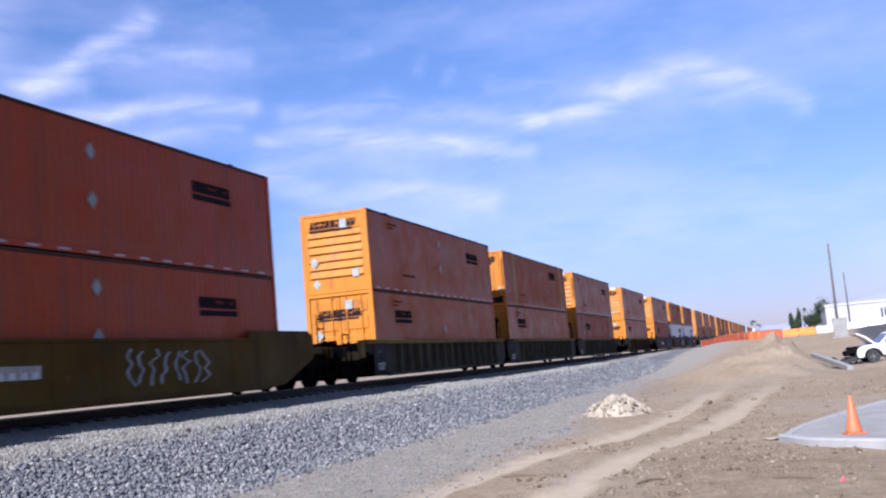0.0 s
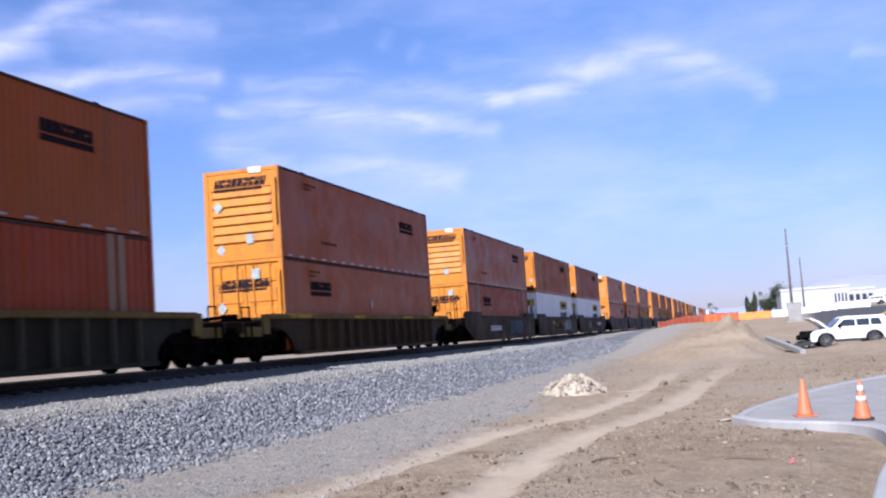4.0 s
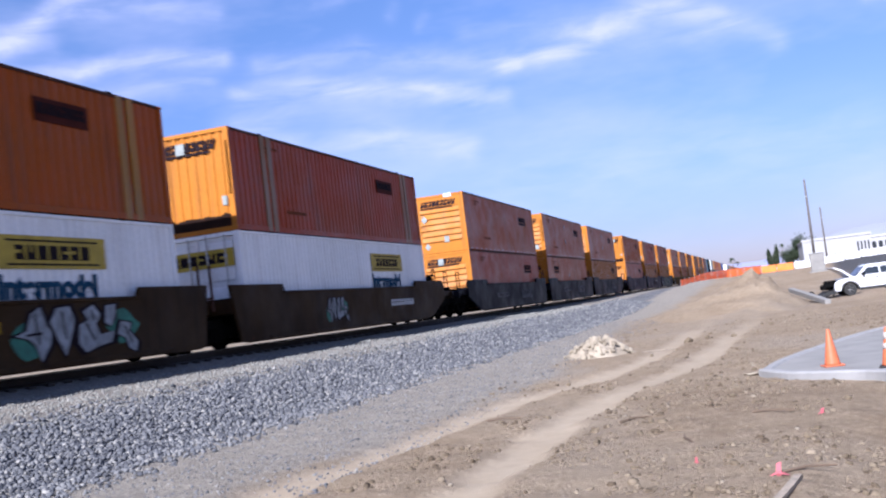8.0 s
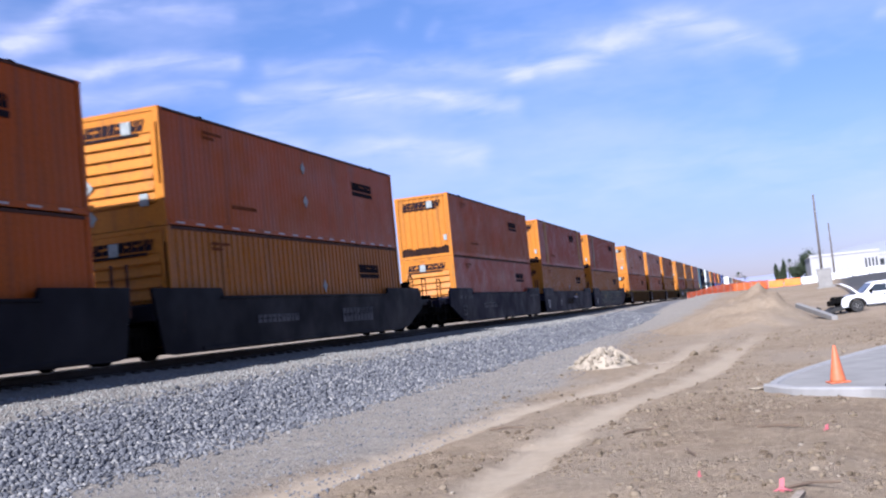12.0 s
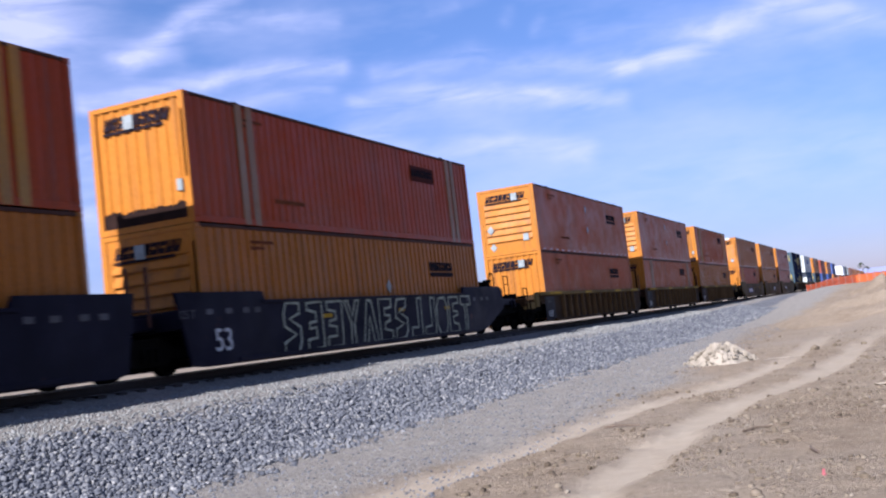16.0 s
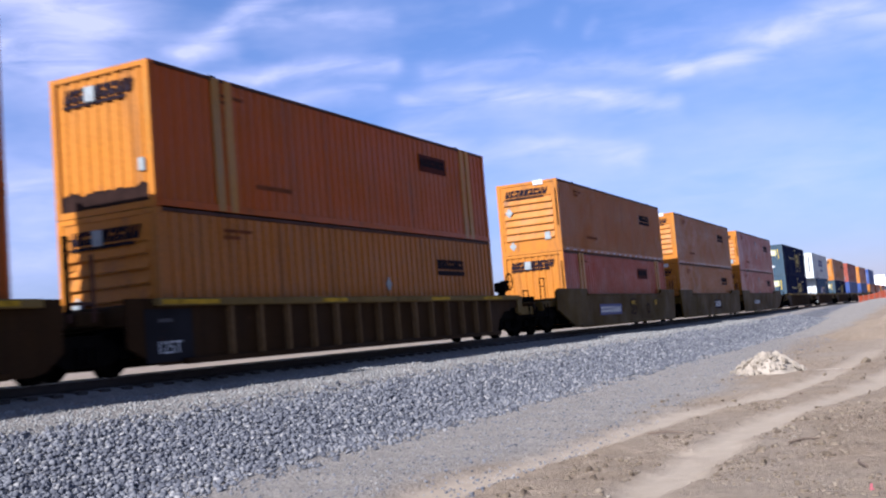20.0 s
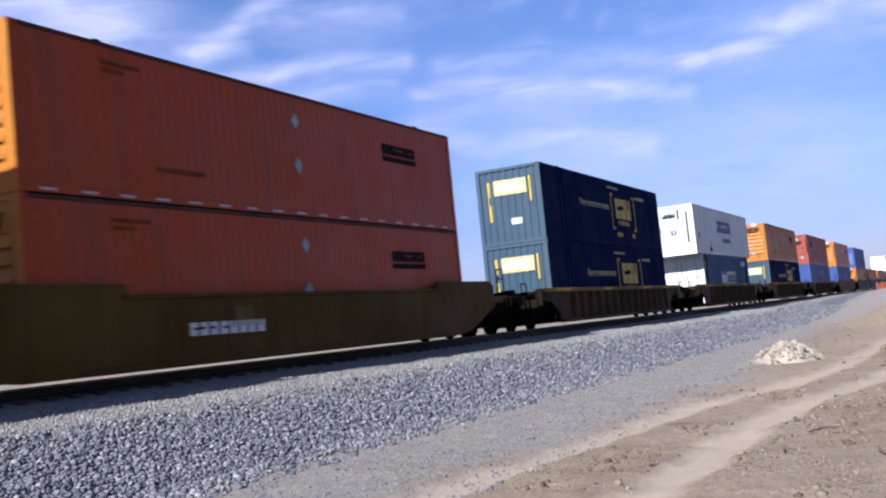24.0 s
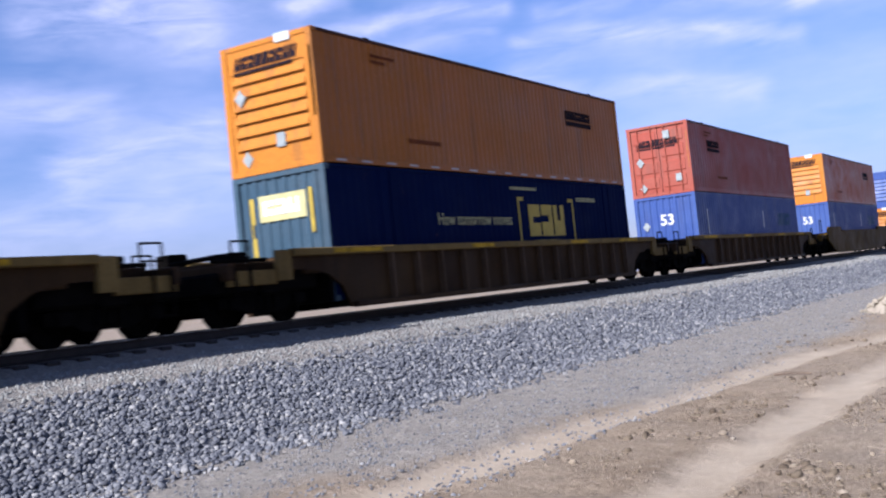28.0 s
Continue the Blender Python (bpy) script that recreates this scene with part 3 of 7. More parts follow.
# ---- ground ----
# line of the kerb round the bare earth
KERB = [(-0.14, 19.1), (0.22, 18.25), (0.57, 17.85), (1.0, 17.5), (1.42, 17.2), (1.71, 16.8), (1.9, 16.3), (1.96, 15.55), (1.9, 14.5), (1.78, 13.6), (1.58, 12.65), (1.37, 11.6), (1.19, 10.5), (1.08, 9.7), (1.0, 9.0), (0.98, 8.4), (0.98, 7.9), (0.99, 7.4), (1.0, 6.9), (1.0, 4.0), (1.05, -2.0), (1.1, -14.0)]
LANES = [
    [(-6.6, -10.0), (-6.1, 4.0), (-5.43, 10.1), (-5.2, 13.6), (-4.9, 16.3), (-4.64, 18.1), (-4.14, 20.1), (-3.58, 21.8), (-3.2, 24.0), (-2.95, 26.6), (-2.8, 30.7), (-2.5, 38.0), (-2.2, 47.0), (-1.9, 57.0), (-2.2, 70.0)],
    [(-3.2, -10.0), (-3.1, 4.0), (-3.08, 10.8), (-3.0, 14.8), (-2.66, 18.0), (-2.05, 20.9), (-1.55, 24.5), (-1.25, 28.5), (-1.05, 34.0), (-0.6, 38.0), (-0.35, 44.0), (-0.3, 50.0)],
]
# where the bare earth gives way to fine gravel
EDGE_X, EDGE_Y = zip((-6.6, -10.0), (-6.1, 4.0), (-5.4, 10.0), (-4.6, 18.0), (-4.1, 24.0), (-4.7, 31.0), (-5.5, 40.0), (-6.2, 55.0), (-5.2, 75.0), (-4.0, 100.0))


def lane_mask(x, y):
    best = np.full(np.shape(x), 99.0)
    for line in LANES:
        for (ax, ay), (bx, by) in zip(line, line[1:]):
            t = np.clip(((x - ax) * (bx - ax) + (y - ay) * (by - ay)) / ((bx - ax) ** 2 + (by - ay) ** 2), 0, 1)
            best = np.minimum(best, np.hypot(x - ax - t * (bx - ax), y - ay - t * (by - ay)))
    rough = 0.16 * ripple(x, y, 2.4, 21) + 0.1 * ripple(x, y, 7.0, 22)
    return (1 - smoothstep(0.2, 0.5, best + rough)) * (1 - 0.9 * smoothstep(27, 50, y)) * 0.92


def ripple(x, y, k, seed):
    r = np.random.RandomState(seed)
    out = 0
    for _ in range(7):
        a, f, p = r.uniform(0, math.tau), k * r.uniform(0.6, 1.8), r.uniform(0, math.tau)
        out = out + np.sin((x * math.cos(a) + y * math.sin(a)) * f + p) / 7
    return out


def ground_z(x, y):
    x, y = np.asarray(x, float), np.asarray(y, float)
    base = -1.5 + 1.78 * smoothstep(60, 122, y) * (1 - 0.25 * smoothstep(-6, -10, x))
    base = base + smoothstep(3, 14, x) * (0.45 * smoothstep(80, 125, y) + 1.2 * smoothstep(110, 260, y))
    base = base - 0.55 * smoothstep(-16, -22, x) * smoothstep(60, 122, y) + 0.06 * smoothstep(-4, -9, x) * (1 - smoothstep(60, 122, y))
    base = base + 0.05 * ripple(x, y, 0.9, 1) * smoothstep(-9, -6, x) + (0.035 * ripple(x, y, 4.0, 2) + 0.035 * ripple(x, y, 9.0, 41) * smoothstep(-7, -5, x)) * (1 - 0.8 * lane_mask(x, y)) - 0.08 * lane_mask(x, y)
    bank = np.interp(x, [-21.5, -18.2, -16.6, -13.55, -13.25, -12.2, -11.3, -9.2, -8.4], [0, 0.93, 1, 0.98, 0.85, 0.82, 0.72, 0.07, 0])
    top = -0.14
    rim = np.interp(y, [c[1] for c in KERB[::-1]], [c[0] for c in KERB[::-1]])
    base = base - 0.17 * (1 - smoothstep(0.05, 1.1, rim - x)) * smoothstep(-0.3, 0.0, rim - x) * smoothstep(4, 7, y) * (1 - smoothstep(15.0, 17.2, y))
    base = base + 0.36 * np.exp(-((y - 54.3) / 2.6) ** 2) * smoothstep(3.5, 5.2, x) * (1 - smoothstep(7.6, 9.4, x))
    z = base + (top - base) * bank
    return z + 0.03 * ripple(x, y, 5.0, 3) * np.clip(bank * 4, 0, 1) * (bank < 0.999)


def grid_axis(marks):
    out = []
    for (a, b, step) in marks:
        out += list(np.arange(a, b, step))
    return np.array(out + [marks[-1][1]])


def build_ground():
    xs = grid_axis([(-3000, -400, 650), (-400, -60, 40), (-60, -22, 4), (-22, -13, 0.5), (-13, 6, 0.16), (6, 24, 0.6), (24, 80, 4), (80, 400, 40), (400, 3000, 650)])
    ys = grid_axis([(-3000, -300, 675), (-300, -20, 35), (-20, 3, 1.5), (3, 34, 0.16), (34, 80, 0.45), (80, 170, 1.5), (170, 400, 12), (400, 3400, 500)])
    gx, gy = np.meshgrid(xs, ys)
    z = ground_z(gx, gy)
    nx, ny = len(xs), len(ys)
    me = bpy.data.meshes.new("ground")
    idx = np.arange(nx * ny).reshape(ny, nx)
    quads = np.stack([idx[:-1, :-1], idx[:-1, 1:], idx[1:, 1:], idx[1:, :-1]], -1).reshape(-1, 4)
    me.vertices.add(nx * ny)
    me.vertices.foreach_set("co", np.stack([gx, gy, z], -1).ravel())
    me.loops.add(quads.size)
    me.loops.foreach_set("vertex_index", quads.ravel())
    me.polygons.add(len(quads))
    me.polygons.foreach_set("loop_start", np.arange(0, quads.size, 4))
    me.update(calc_edges=True)
    me.shade_smooth()
    edge = 0.5 * ripple(gx, gy, 1.3, 5) + 0.35 * ripple(gx, gy, 4.0, 6)
    masks = {
        "lane": lane_mask(gx, gy),
        "ballast": smoothstep(-8.7, -9.4, gx + edge) * (1 - 0.85 * smoothstep(-10.5, -11.1, gx + 0.6 * edge)),
        "fines": smoothstep(0.1, -1.3, gx - np.interp(gy, EDGE_Y, EDGE_X) + 1.3 * edge) * smoothstep(-40, -24, gx) * (1 - 0.7 * lane_mask(gx, gy)),
        "pale": smoothstep(-15.7, -16.5, gx) * smoothstep(-60, -45, gx),
        "tar": smoothstep(-0.5, 0.5, gx - np.interp(gy, [44, 50, 58, 66, 75, 100, 150], [9.4, 8.0, 8.7, 9.0, 7.4, 6.6, 9.5]) + 0.8 * edge) * smoothstep(44, 46, gy + edge) * (1 - smoothstep(150, 156, gy)),
    }
    for name, m in masks.items():
        at = me.attributes.new(name, "FLOAT", "POINT")
        at.data.foreach_set("value", m.ravel().astype(np.float32))
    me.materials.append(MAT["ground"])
    tagged(new("ground", me), "dry brown earth with gravel, wheel ruts and asphalt", "ground", kind="structure")


def rocks_mesh(name, centres, sizes, mat, seed, flat=0.7):
    """Many small angular stones in one mesh."""
    r = np.random.RandomState(seed)
    p = (1 + 5 ** 0.5) / 2
    ico = np.array([(-1, p, 0), (1, p, 0), (-1, -p, 0), (1, -p, 0), (0, -1, p), (0, 1, p), (0, -1, -p), (0, 1, -p), (p, 0, -1), (p, 0, 1), (-p, 0, -1), (-p, 0, 1)]) / 1.9
    tri = np.array([(0, 11, 5), (0, 5, 1), (0, 1, 7), (0, 7, 10), (0, 10, 11), (1, 5, 9), (5, 11, 4), (11, 10, 2), (10, 7, 6), (7, 1, 8),
                    (3, 9, 4), (3, 4, 2), (3, 2, 6), (3, 6, 8), (3, 8, 9), (4, 9, 5), (2, 4, 11), (6, 2, 10), (8, 6, 7), (9, 8, 1)])
    n = len(centres)
    v = ico[None] * r.uniform(0.62, 1.25, (n, 12, 1)) * r.uniform(0.65, 1.3, (n, 1, 3))
    v[:, :, 2] *= flat
    a, b = r.uniform(0, math.tau, (2, n))
    b = b * 0.12
    c, s = np.cos(a)[:, None], np.sin(a)[:, None]
    x, y, z = v[..., 0] * c - v[..., 1] * s, v[..., 0] * s + v[..., 1] * c, v[..., 2]
    c, s = np.cos(b)[:, None], np.sin(b)[:, None]
    y, z = y * c - z * s, y * s + z * c
    v = np.stack([x, y, z], -1) * np.asarray(sizes)[:, None, None] * 0.5 + np.asarray(centres)[:, None]
    f = (tri[None] + 12 * np.arange(n)[:, None, None]).reshape(-1, 3)
    me = bpy.data.meshes.new(name)
    me.vertices.add(n * 12)
    me.vertices.foreach_set("co", v.ravel())
    me.loops.add(f.size)
    me.loops.foreach_set("vertex_index", f.ravel())
    me.polygons.add(len(f))
    me.polygons.foreach_set("loop_start", np.arange(0, f.size, 3))
    me.update(calc_edges=True)
    me.materials.append(MAT[mat])
    return me


def scatter(n, x0, x1, y0, y1, near, seed):
    """Random ground points, denser towards small y."""
    r = np.random.RandomState(seed)
    x = r.uniform(x0, x1, n)
    y = y0 + (y1 - y0) * r.uniform(0, 1, n) ** near
    return x, y, r


def build_gravel():
    x, y, r = scatter(78000, -11.2, -8.3, 2.5, 85.0, 1.5, 11)
    keep = r.uniform(0, 1, len(x)) < np.interp(x + 0.35 * ripple(x, y, 1.1, 8), [-11.1, -10.6, -9.4, -8.5], [0.1, 1.0, 1.0, 0.1])
    x, y = x[keep], y[keep]
    size = r.uniform(0.045, 0.10, len(x)) * np.interp(y, [3, 40, 85], [0.95, 1.25, 1.8])
    z = ground_z(x, y) + size * r.uniform(0.0, 0.3, len(x))
    tagged(new("ballast_gravel", rocks_mesh("ballast_gravel", np.stack([x, y, z], -1), size, "stone", 12)),
           "coarse grey crushed stone on the bank below the track", "gravel", kind="stuff")
    x, y, r = scatter(24000, -13.4, -10.4, 2.5, 70.0, 1.6, 17)
    size = r.uniform(0.03, 0.065, len(x)) * np.interp(y, [3, 40, 70], [0.9, 1.2, 1.6])
    z = ground_z(x, y) + size * r.uniform(-0.1, 0.18, len(x))
    tagged(new("shoulder_gravel", rocks_mesh("shoulder_gravel", np.stack([x, y, z], -1), size, "dusty_stone", 18)),
           "dusty pale crushed stone on the shoulder beside the rails", "gravel", kind="stuff")
    x, y, r = scatter(9000, -8.8, -4.8, 3.0, 60.0, 1.6, 13)
    size = r.uniform(0.015, 0.05, len(x))
    tagged(new("loose_stones", rocks_mesh("loose_stones", np.stack([x, y, ground_z(x, y) + size * 0.15], -1), size, "stone", 14)),
           "small grey stones strewn on compacted gravel", "gravel", kind="stuff")
    x, y, r = scatter(2600, -4.6, 1.0, 6.5, 22.0, 1.2, 71)
    keep = (lane_mask(x, y) < 0.2) & (ripple(x, y, 1.3, 72) + 0.6 * ripple(x, y, 4.0, 73) > 0.05)
    x, y = x[keep], y[keep]
    size = 0.045 + 0.07 * r.uniform(0, 1, len(x)) ** 3
    tagged(new("soil_lumps", rocks_mesh("soil_lumps", np.stack([x, y, ground_z(x, y) + size * 0.05], -1), size, "clod", 74, 0.5)),
           "larger crumbled lumps of dry brown soil", "soil", kind="stuff")
    x, y, r = scatter(52000, -5.6, 7.0, 5.0, 44.0, 1.45, 15)
    keep_far = r.uniform(0, 1, len(x)) < np.interp(y, [10, 18, 26, 44], [1.0, 0.8, 0.4, 0.3])
    clump = ripple(x, y, 1.7, 31) + 0.8 * ripple(x, y, 5.5, 32) + 0.25 * smoothstep(-3, 0, x)
    keep = keep_far & (lane_mask(x, y) < 0.3) & (r.uniform(0, 1, len(x)) < smoothstep(-0.05, 0.7, clump)) & ((x < -0.2) | (y < 7.5) | (x < 0.7) & (y < 17) | (x < np.interp(y, [20, 24, 28, 34, 44], [-0.3, 0.6, 2.2, 6.4, 7.0])) & (y > 20))
    x, y = x[keep], y[keep]
    size = (0.014 + 0.034 * r.uniform(0, 1, len(x)) ** 2 + 0.075 * r.uniform(0, 1, len(x)) ** 14) * np.interp(y, [6, 40], [0.9, 1.5])
    tagged(new("soil_clods", rocks_mesh("soil_clods", np.stack([x, y, ground_z(x, y) + size * 0.1], -1), size, "clod", 16, 0.68)),
           "dry brown soil clods and pebbles", "soil", kind="stuff")


build_ground()
build_gravel()
TRACK_X = -14.68


def build_track():
    prof = [(-0.075, 0.0), (0.075, 0.0), (0.075, 0.02), (0.012, 0.035), (0.012, 0.13), (0.037, 0.14), (0.037, 0.17), (-0.037, 0.17), (-0.037, 0.14), (-0.012, 0.13), (-0.012, 0.035), (-0.075, 0.02)]
    for side in (-1, 1):
        t = thing("rail", pose(TRACK_X + side * 0.755, 0, -0.17), "brown steel rail with a polished head", "rail", "rails", "structure")
        part("rail_body", Form().prism(prof, "y", -150, 1300), "rail", t)
        part("rail_head", Form().box(-0.036, 0.036, -150, 1300, 0.1705, 0.174), "shine", t, "polished running surface")
    me = Form().box(-1.3, 1.3, -0.115, 0.115, -0.2, 0.0, 0.015).mesh("sleeper", "sleeper")
    for i in range(170):
        y = -6 + i * 0.55
        ob = new("sleeper", me)
        ob.matrix_basis = pose(TRACK_X, y, -0.172 - 0.004, 0, 0, math.sin(i * 7.1) * 0.6)
        tagged(ob, "weathered timber railway sleeper bedded in ballast", "sleeper", "sleepers", "structure")


build_track()


# ---- containers ----
LONG, WIDE, HIGH = 16.15, 2.59, 2.895
HALF = WIDE / 2
SPEED = 16.5
TRAIN = []      # every rolling thing with its place along the track at the start


def sheet(y0, y1, z0, z1, x, out, pitch, depth, flat=0.45):
    """A corrugated side sheet of some thickness, its ribs upright; out is the side that it faces."""
    n = max(2, int((y1 - y0) / pitch))
    p = (y1 - y0) / n
    outer = []
    for i in range(n):
        a = y0 + i * p
        outer += [(a, 0.0), (a + p * flat, 0.0), (a + p * (flat + 0.12), -depth), (a + p * 0.88, -depth)]
    outer.append((y1, 0.0))
    f = Form()
    k = len(outer)
    pts = [(x + out * d, y, z) for z in (z0, z1) for y, d in outer] + [(x - out * (depth + 0.03), y, z) for z in (z0, z1) for y in (y0, y1)]
    faces = [(i, i + 1, k + i + 1, k + i) for i in range(k - 1)]
    b = 2 * k
    faces += [(b, b + 1, b + 3, b + 2), (0, k, b + 2, b), (k - 1, b + 1, b + 3, 2 * k - 1), tuple(range(k)) + (b + 1, b), tuple(range(k, 2 * k)) + (b + 3, b + 2)]
    return f.poly(pts, faces)


def ring(x0, x1, z0, z1, a0, a1, c0, c1, y0, y1):
    """A rectangular frame round an opening, as one piece."""
    o, i = [(x0, z0), (x1, z0), (x1, z1), (x0, z1)], [(a0, c0), (a1, c0), (a1, c1), (a0, c1)]
    pts = [(x, y, z) for y in (y0, y1) for q in (o, i) for x, z in q]
    faces = []
    for k in range(4):
        n = (k + 1) % 4
        faces += [(k, n, 4 + n, 4 + k), (8 + k, 8 + n, 12 + n, 12 + k), (k, n, 8 + n, 8 + k), (4 + k, 4 + n, 12 + n, 12 + k)]
    return Form().poly(pts, faces)


def block_row(f, x0, x1, z0, z1, y, n, slant=0.25, gap=0.22, axis="y", seed=1):
    """One slanted comb of plain blocks on a thin base line, for a wordmark. axis y: on an end wall; axis x: on a side wall."""
    r = random.Random(seed)
    w, h = (x1 - x0) / n, z1 - z0
    foot = z0 + 0.035 * h
    o = [(x0, z0), (x1 - gap * w, z0)]
    for i in range(n - 1, -1, -1):
        a, b = x0 + i * w, x0 + (i + 1 - gap) * w
        t = (b - a) * 0.34
        cut = r.choice((0, 1, 2, 3))
        o += [(b, foot)] if i < n - 1 else []
        if cut == 0 or b - a < 0.08:
            o += [(b, z1), (a, z1)]
        elif cut == 1:
            o += [(b, z1), (b - t, z1), (b - t, z0 + 0.5 * h), (a + t, z0 + 0.5 * h), (a + t, z1), (a, z1)]
        elif cut == 2:
            o += [(b, z0 + 0.42 * h), (a + t, z0 + 0.42 * h), (a + t, z0 + 0.62 * h), (b, z0 + 0.62 * h), (b, z1), (a, z1)]
        else:
            o += [(b, z1), (a, z1), (a, z0 + 0.66 * h), (b - t, z0 + 0.66 * h), (b - t, z0 + 0.45 * h), (a, z0 + 0.45 * h)]
        o += [(a, foot)] if i else []
    f.prism([(p + slant * (q - z0), q) for p, q in o], axis, y - 0.006, y + 0.006)
    return f


def letters(name, text, size, mat, parent, m, width=1.0, bold=0.022):
    c = bpy.data.curves.new(name, "FONT")
    c.body, c.size, c.extrude, c.align_x = text, size, 0.003, "LEFT"
    c.offset = bold * size
    c.materials.append(MAT[mat])
    ob = new(name, c)
    ob.parent = parent
    ob.matrix_basis = m @ Matrix.Diagonal((width, 1, 1, 1))
    return ob


def on_side(y, z, x):
    """A pose for writing on the side that faces +x: text runs along +y."""
    return pose(x, y, z, 90, 0, 90)


def diamond(f, a, z, at, s, axis):
    return f.prism([(a, z - s), (a + s * 0.8, z), (a, z + s), (a - s * 0.8, z)], axis, at - 0.008, at + 0.008)


SPECS = {
    # colour, front, rib pitch, rib depth, logo from the front, posts, tape, diamonds on the side, front colour, word for the label
    "louver": dict(col="orange", front="louver", rib=(0.24, 0.004), logo=(12.05, 13.9), tape=True, word="orange"),
    "louver_diamond": dict(col="orange", front="louver", rib=(0.24, 0.004), logo=(12.05, 13.9), tape=True, dia=[(8.05, 1.2), (8.05, 2.25)], word="orange"),
    "louver_amber": dict(col="amber", front="louver", rib=(0.30, 0.036), logo=(12.05, 13.9), dia=[(9.0, 1.45)], word="amber"),
    "louver_red": dict(col="redor", frontcol="sunlit_orange", front="louver", rib=(0.24, 0.004), logo=(12.05, 13.9), word="red-orange"),
    "louver_red_diamond": dict(col="redor", frontcol="sunlit_orange", front="louver", rib=(0.24, 0.004), logo=(12.05, 13.9), tape=True, dia=[(8.05, 1.2), (8.05, 2.25)], word="red-orange"),
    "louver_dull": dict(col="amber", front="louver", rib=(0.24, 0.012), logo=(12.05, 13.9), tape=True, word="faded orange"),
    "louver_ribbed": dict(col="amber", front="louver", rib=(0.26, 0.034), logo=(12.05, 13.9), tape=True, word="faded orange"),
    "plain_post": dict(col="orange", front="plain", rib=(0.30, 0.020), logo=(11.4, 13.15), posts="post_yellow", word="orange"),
    "plain_red_post": dict(col="redor", frontcol="sunlit_orange", front="plain", rib=(0.30, 0.020), logo=(11.4, 13.15), posts="post_grey", word="red-orange"),
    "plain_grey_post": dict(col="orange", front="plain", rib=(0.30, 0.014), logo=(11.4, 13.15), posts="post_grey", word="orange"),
    "plain_red_yellow": dict(col="redor", front="plain", rib=(0.30, 0.016), logo=(10.8, 12.55), posts="post_yellow", frontcol="sunlit_orange", word="red-orange"),
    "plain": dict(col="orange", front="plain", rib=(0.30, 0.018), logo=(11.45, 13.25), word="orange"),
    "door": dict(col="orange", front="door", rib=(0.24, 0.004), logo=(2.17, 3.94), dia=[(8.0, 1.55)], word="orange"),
    "door_red": dict(col="redor", frontcol="sunlit_orange", front="door", rib=(0.30, 0.018), logo=(3.5, 5.3), posts="post_grey", word="red-orange"),
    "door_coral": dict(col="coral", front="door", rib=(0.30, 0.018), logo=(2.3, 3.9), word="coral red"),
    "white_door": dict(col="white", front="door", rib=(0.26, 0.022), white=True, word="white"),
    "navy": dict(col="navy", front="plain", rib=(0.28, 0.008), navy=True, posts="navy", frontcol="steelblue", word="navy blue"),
    "cream_long": dict(col="cream", front="plain", rib=(0.26, 0.036), long_cream=True, word="dirty white"),
    "slate": dict(col="slate", front="door", rib=(0.28, 0.036), slate=True, length=13.72, frontcol="cream", word="slate-blue"),
    "blue53": dict(col="blue", front="plain", rib=(0.28, 0.02), b53=True, word="blue"),
    "blue_upper": dict(col="blue", front="louver", rib=(0.28, 0.03), word="blue", logo=None),
    "white_far": dict(col="white", front="plain", rib=(0.28, 0.03), word="white"),
    "teal_far": dict(col="teal", front="plain", rib=(0.28, 0.03), word="dark teal"),
    "grey_far": dict(col="cream", front="plain", rib=(0.28, 0.03), word="pale grey"),
}


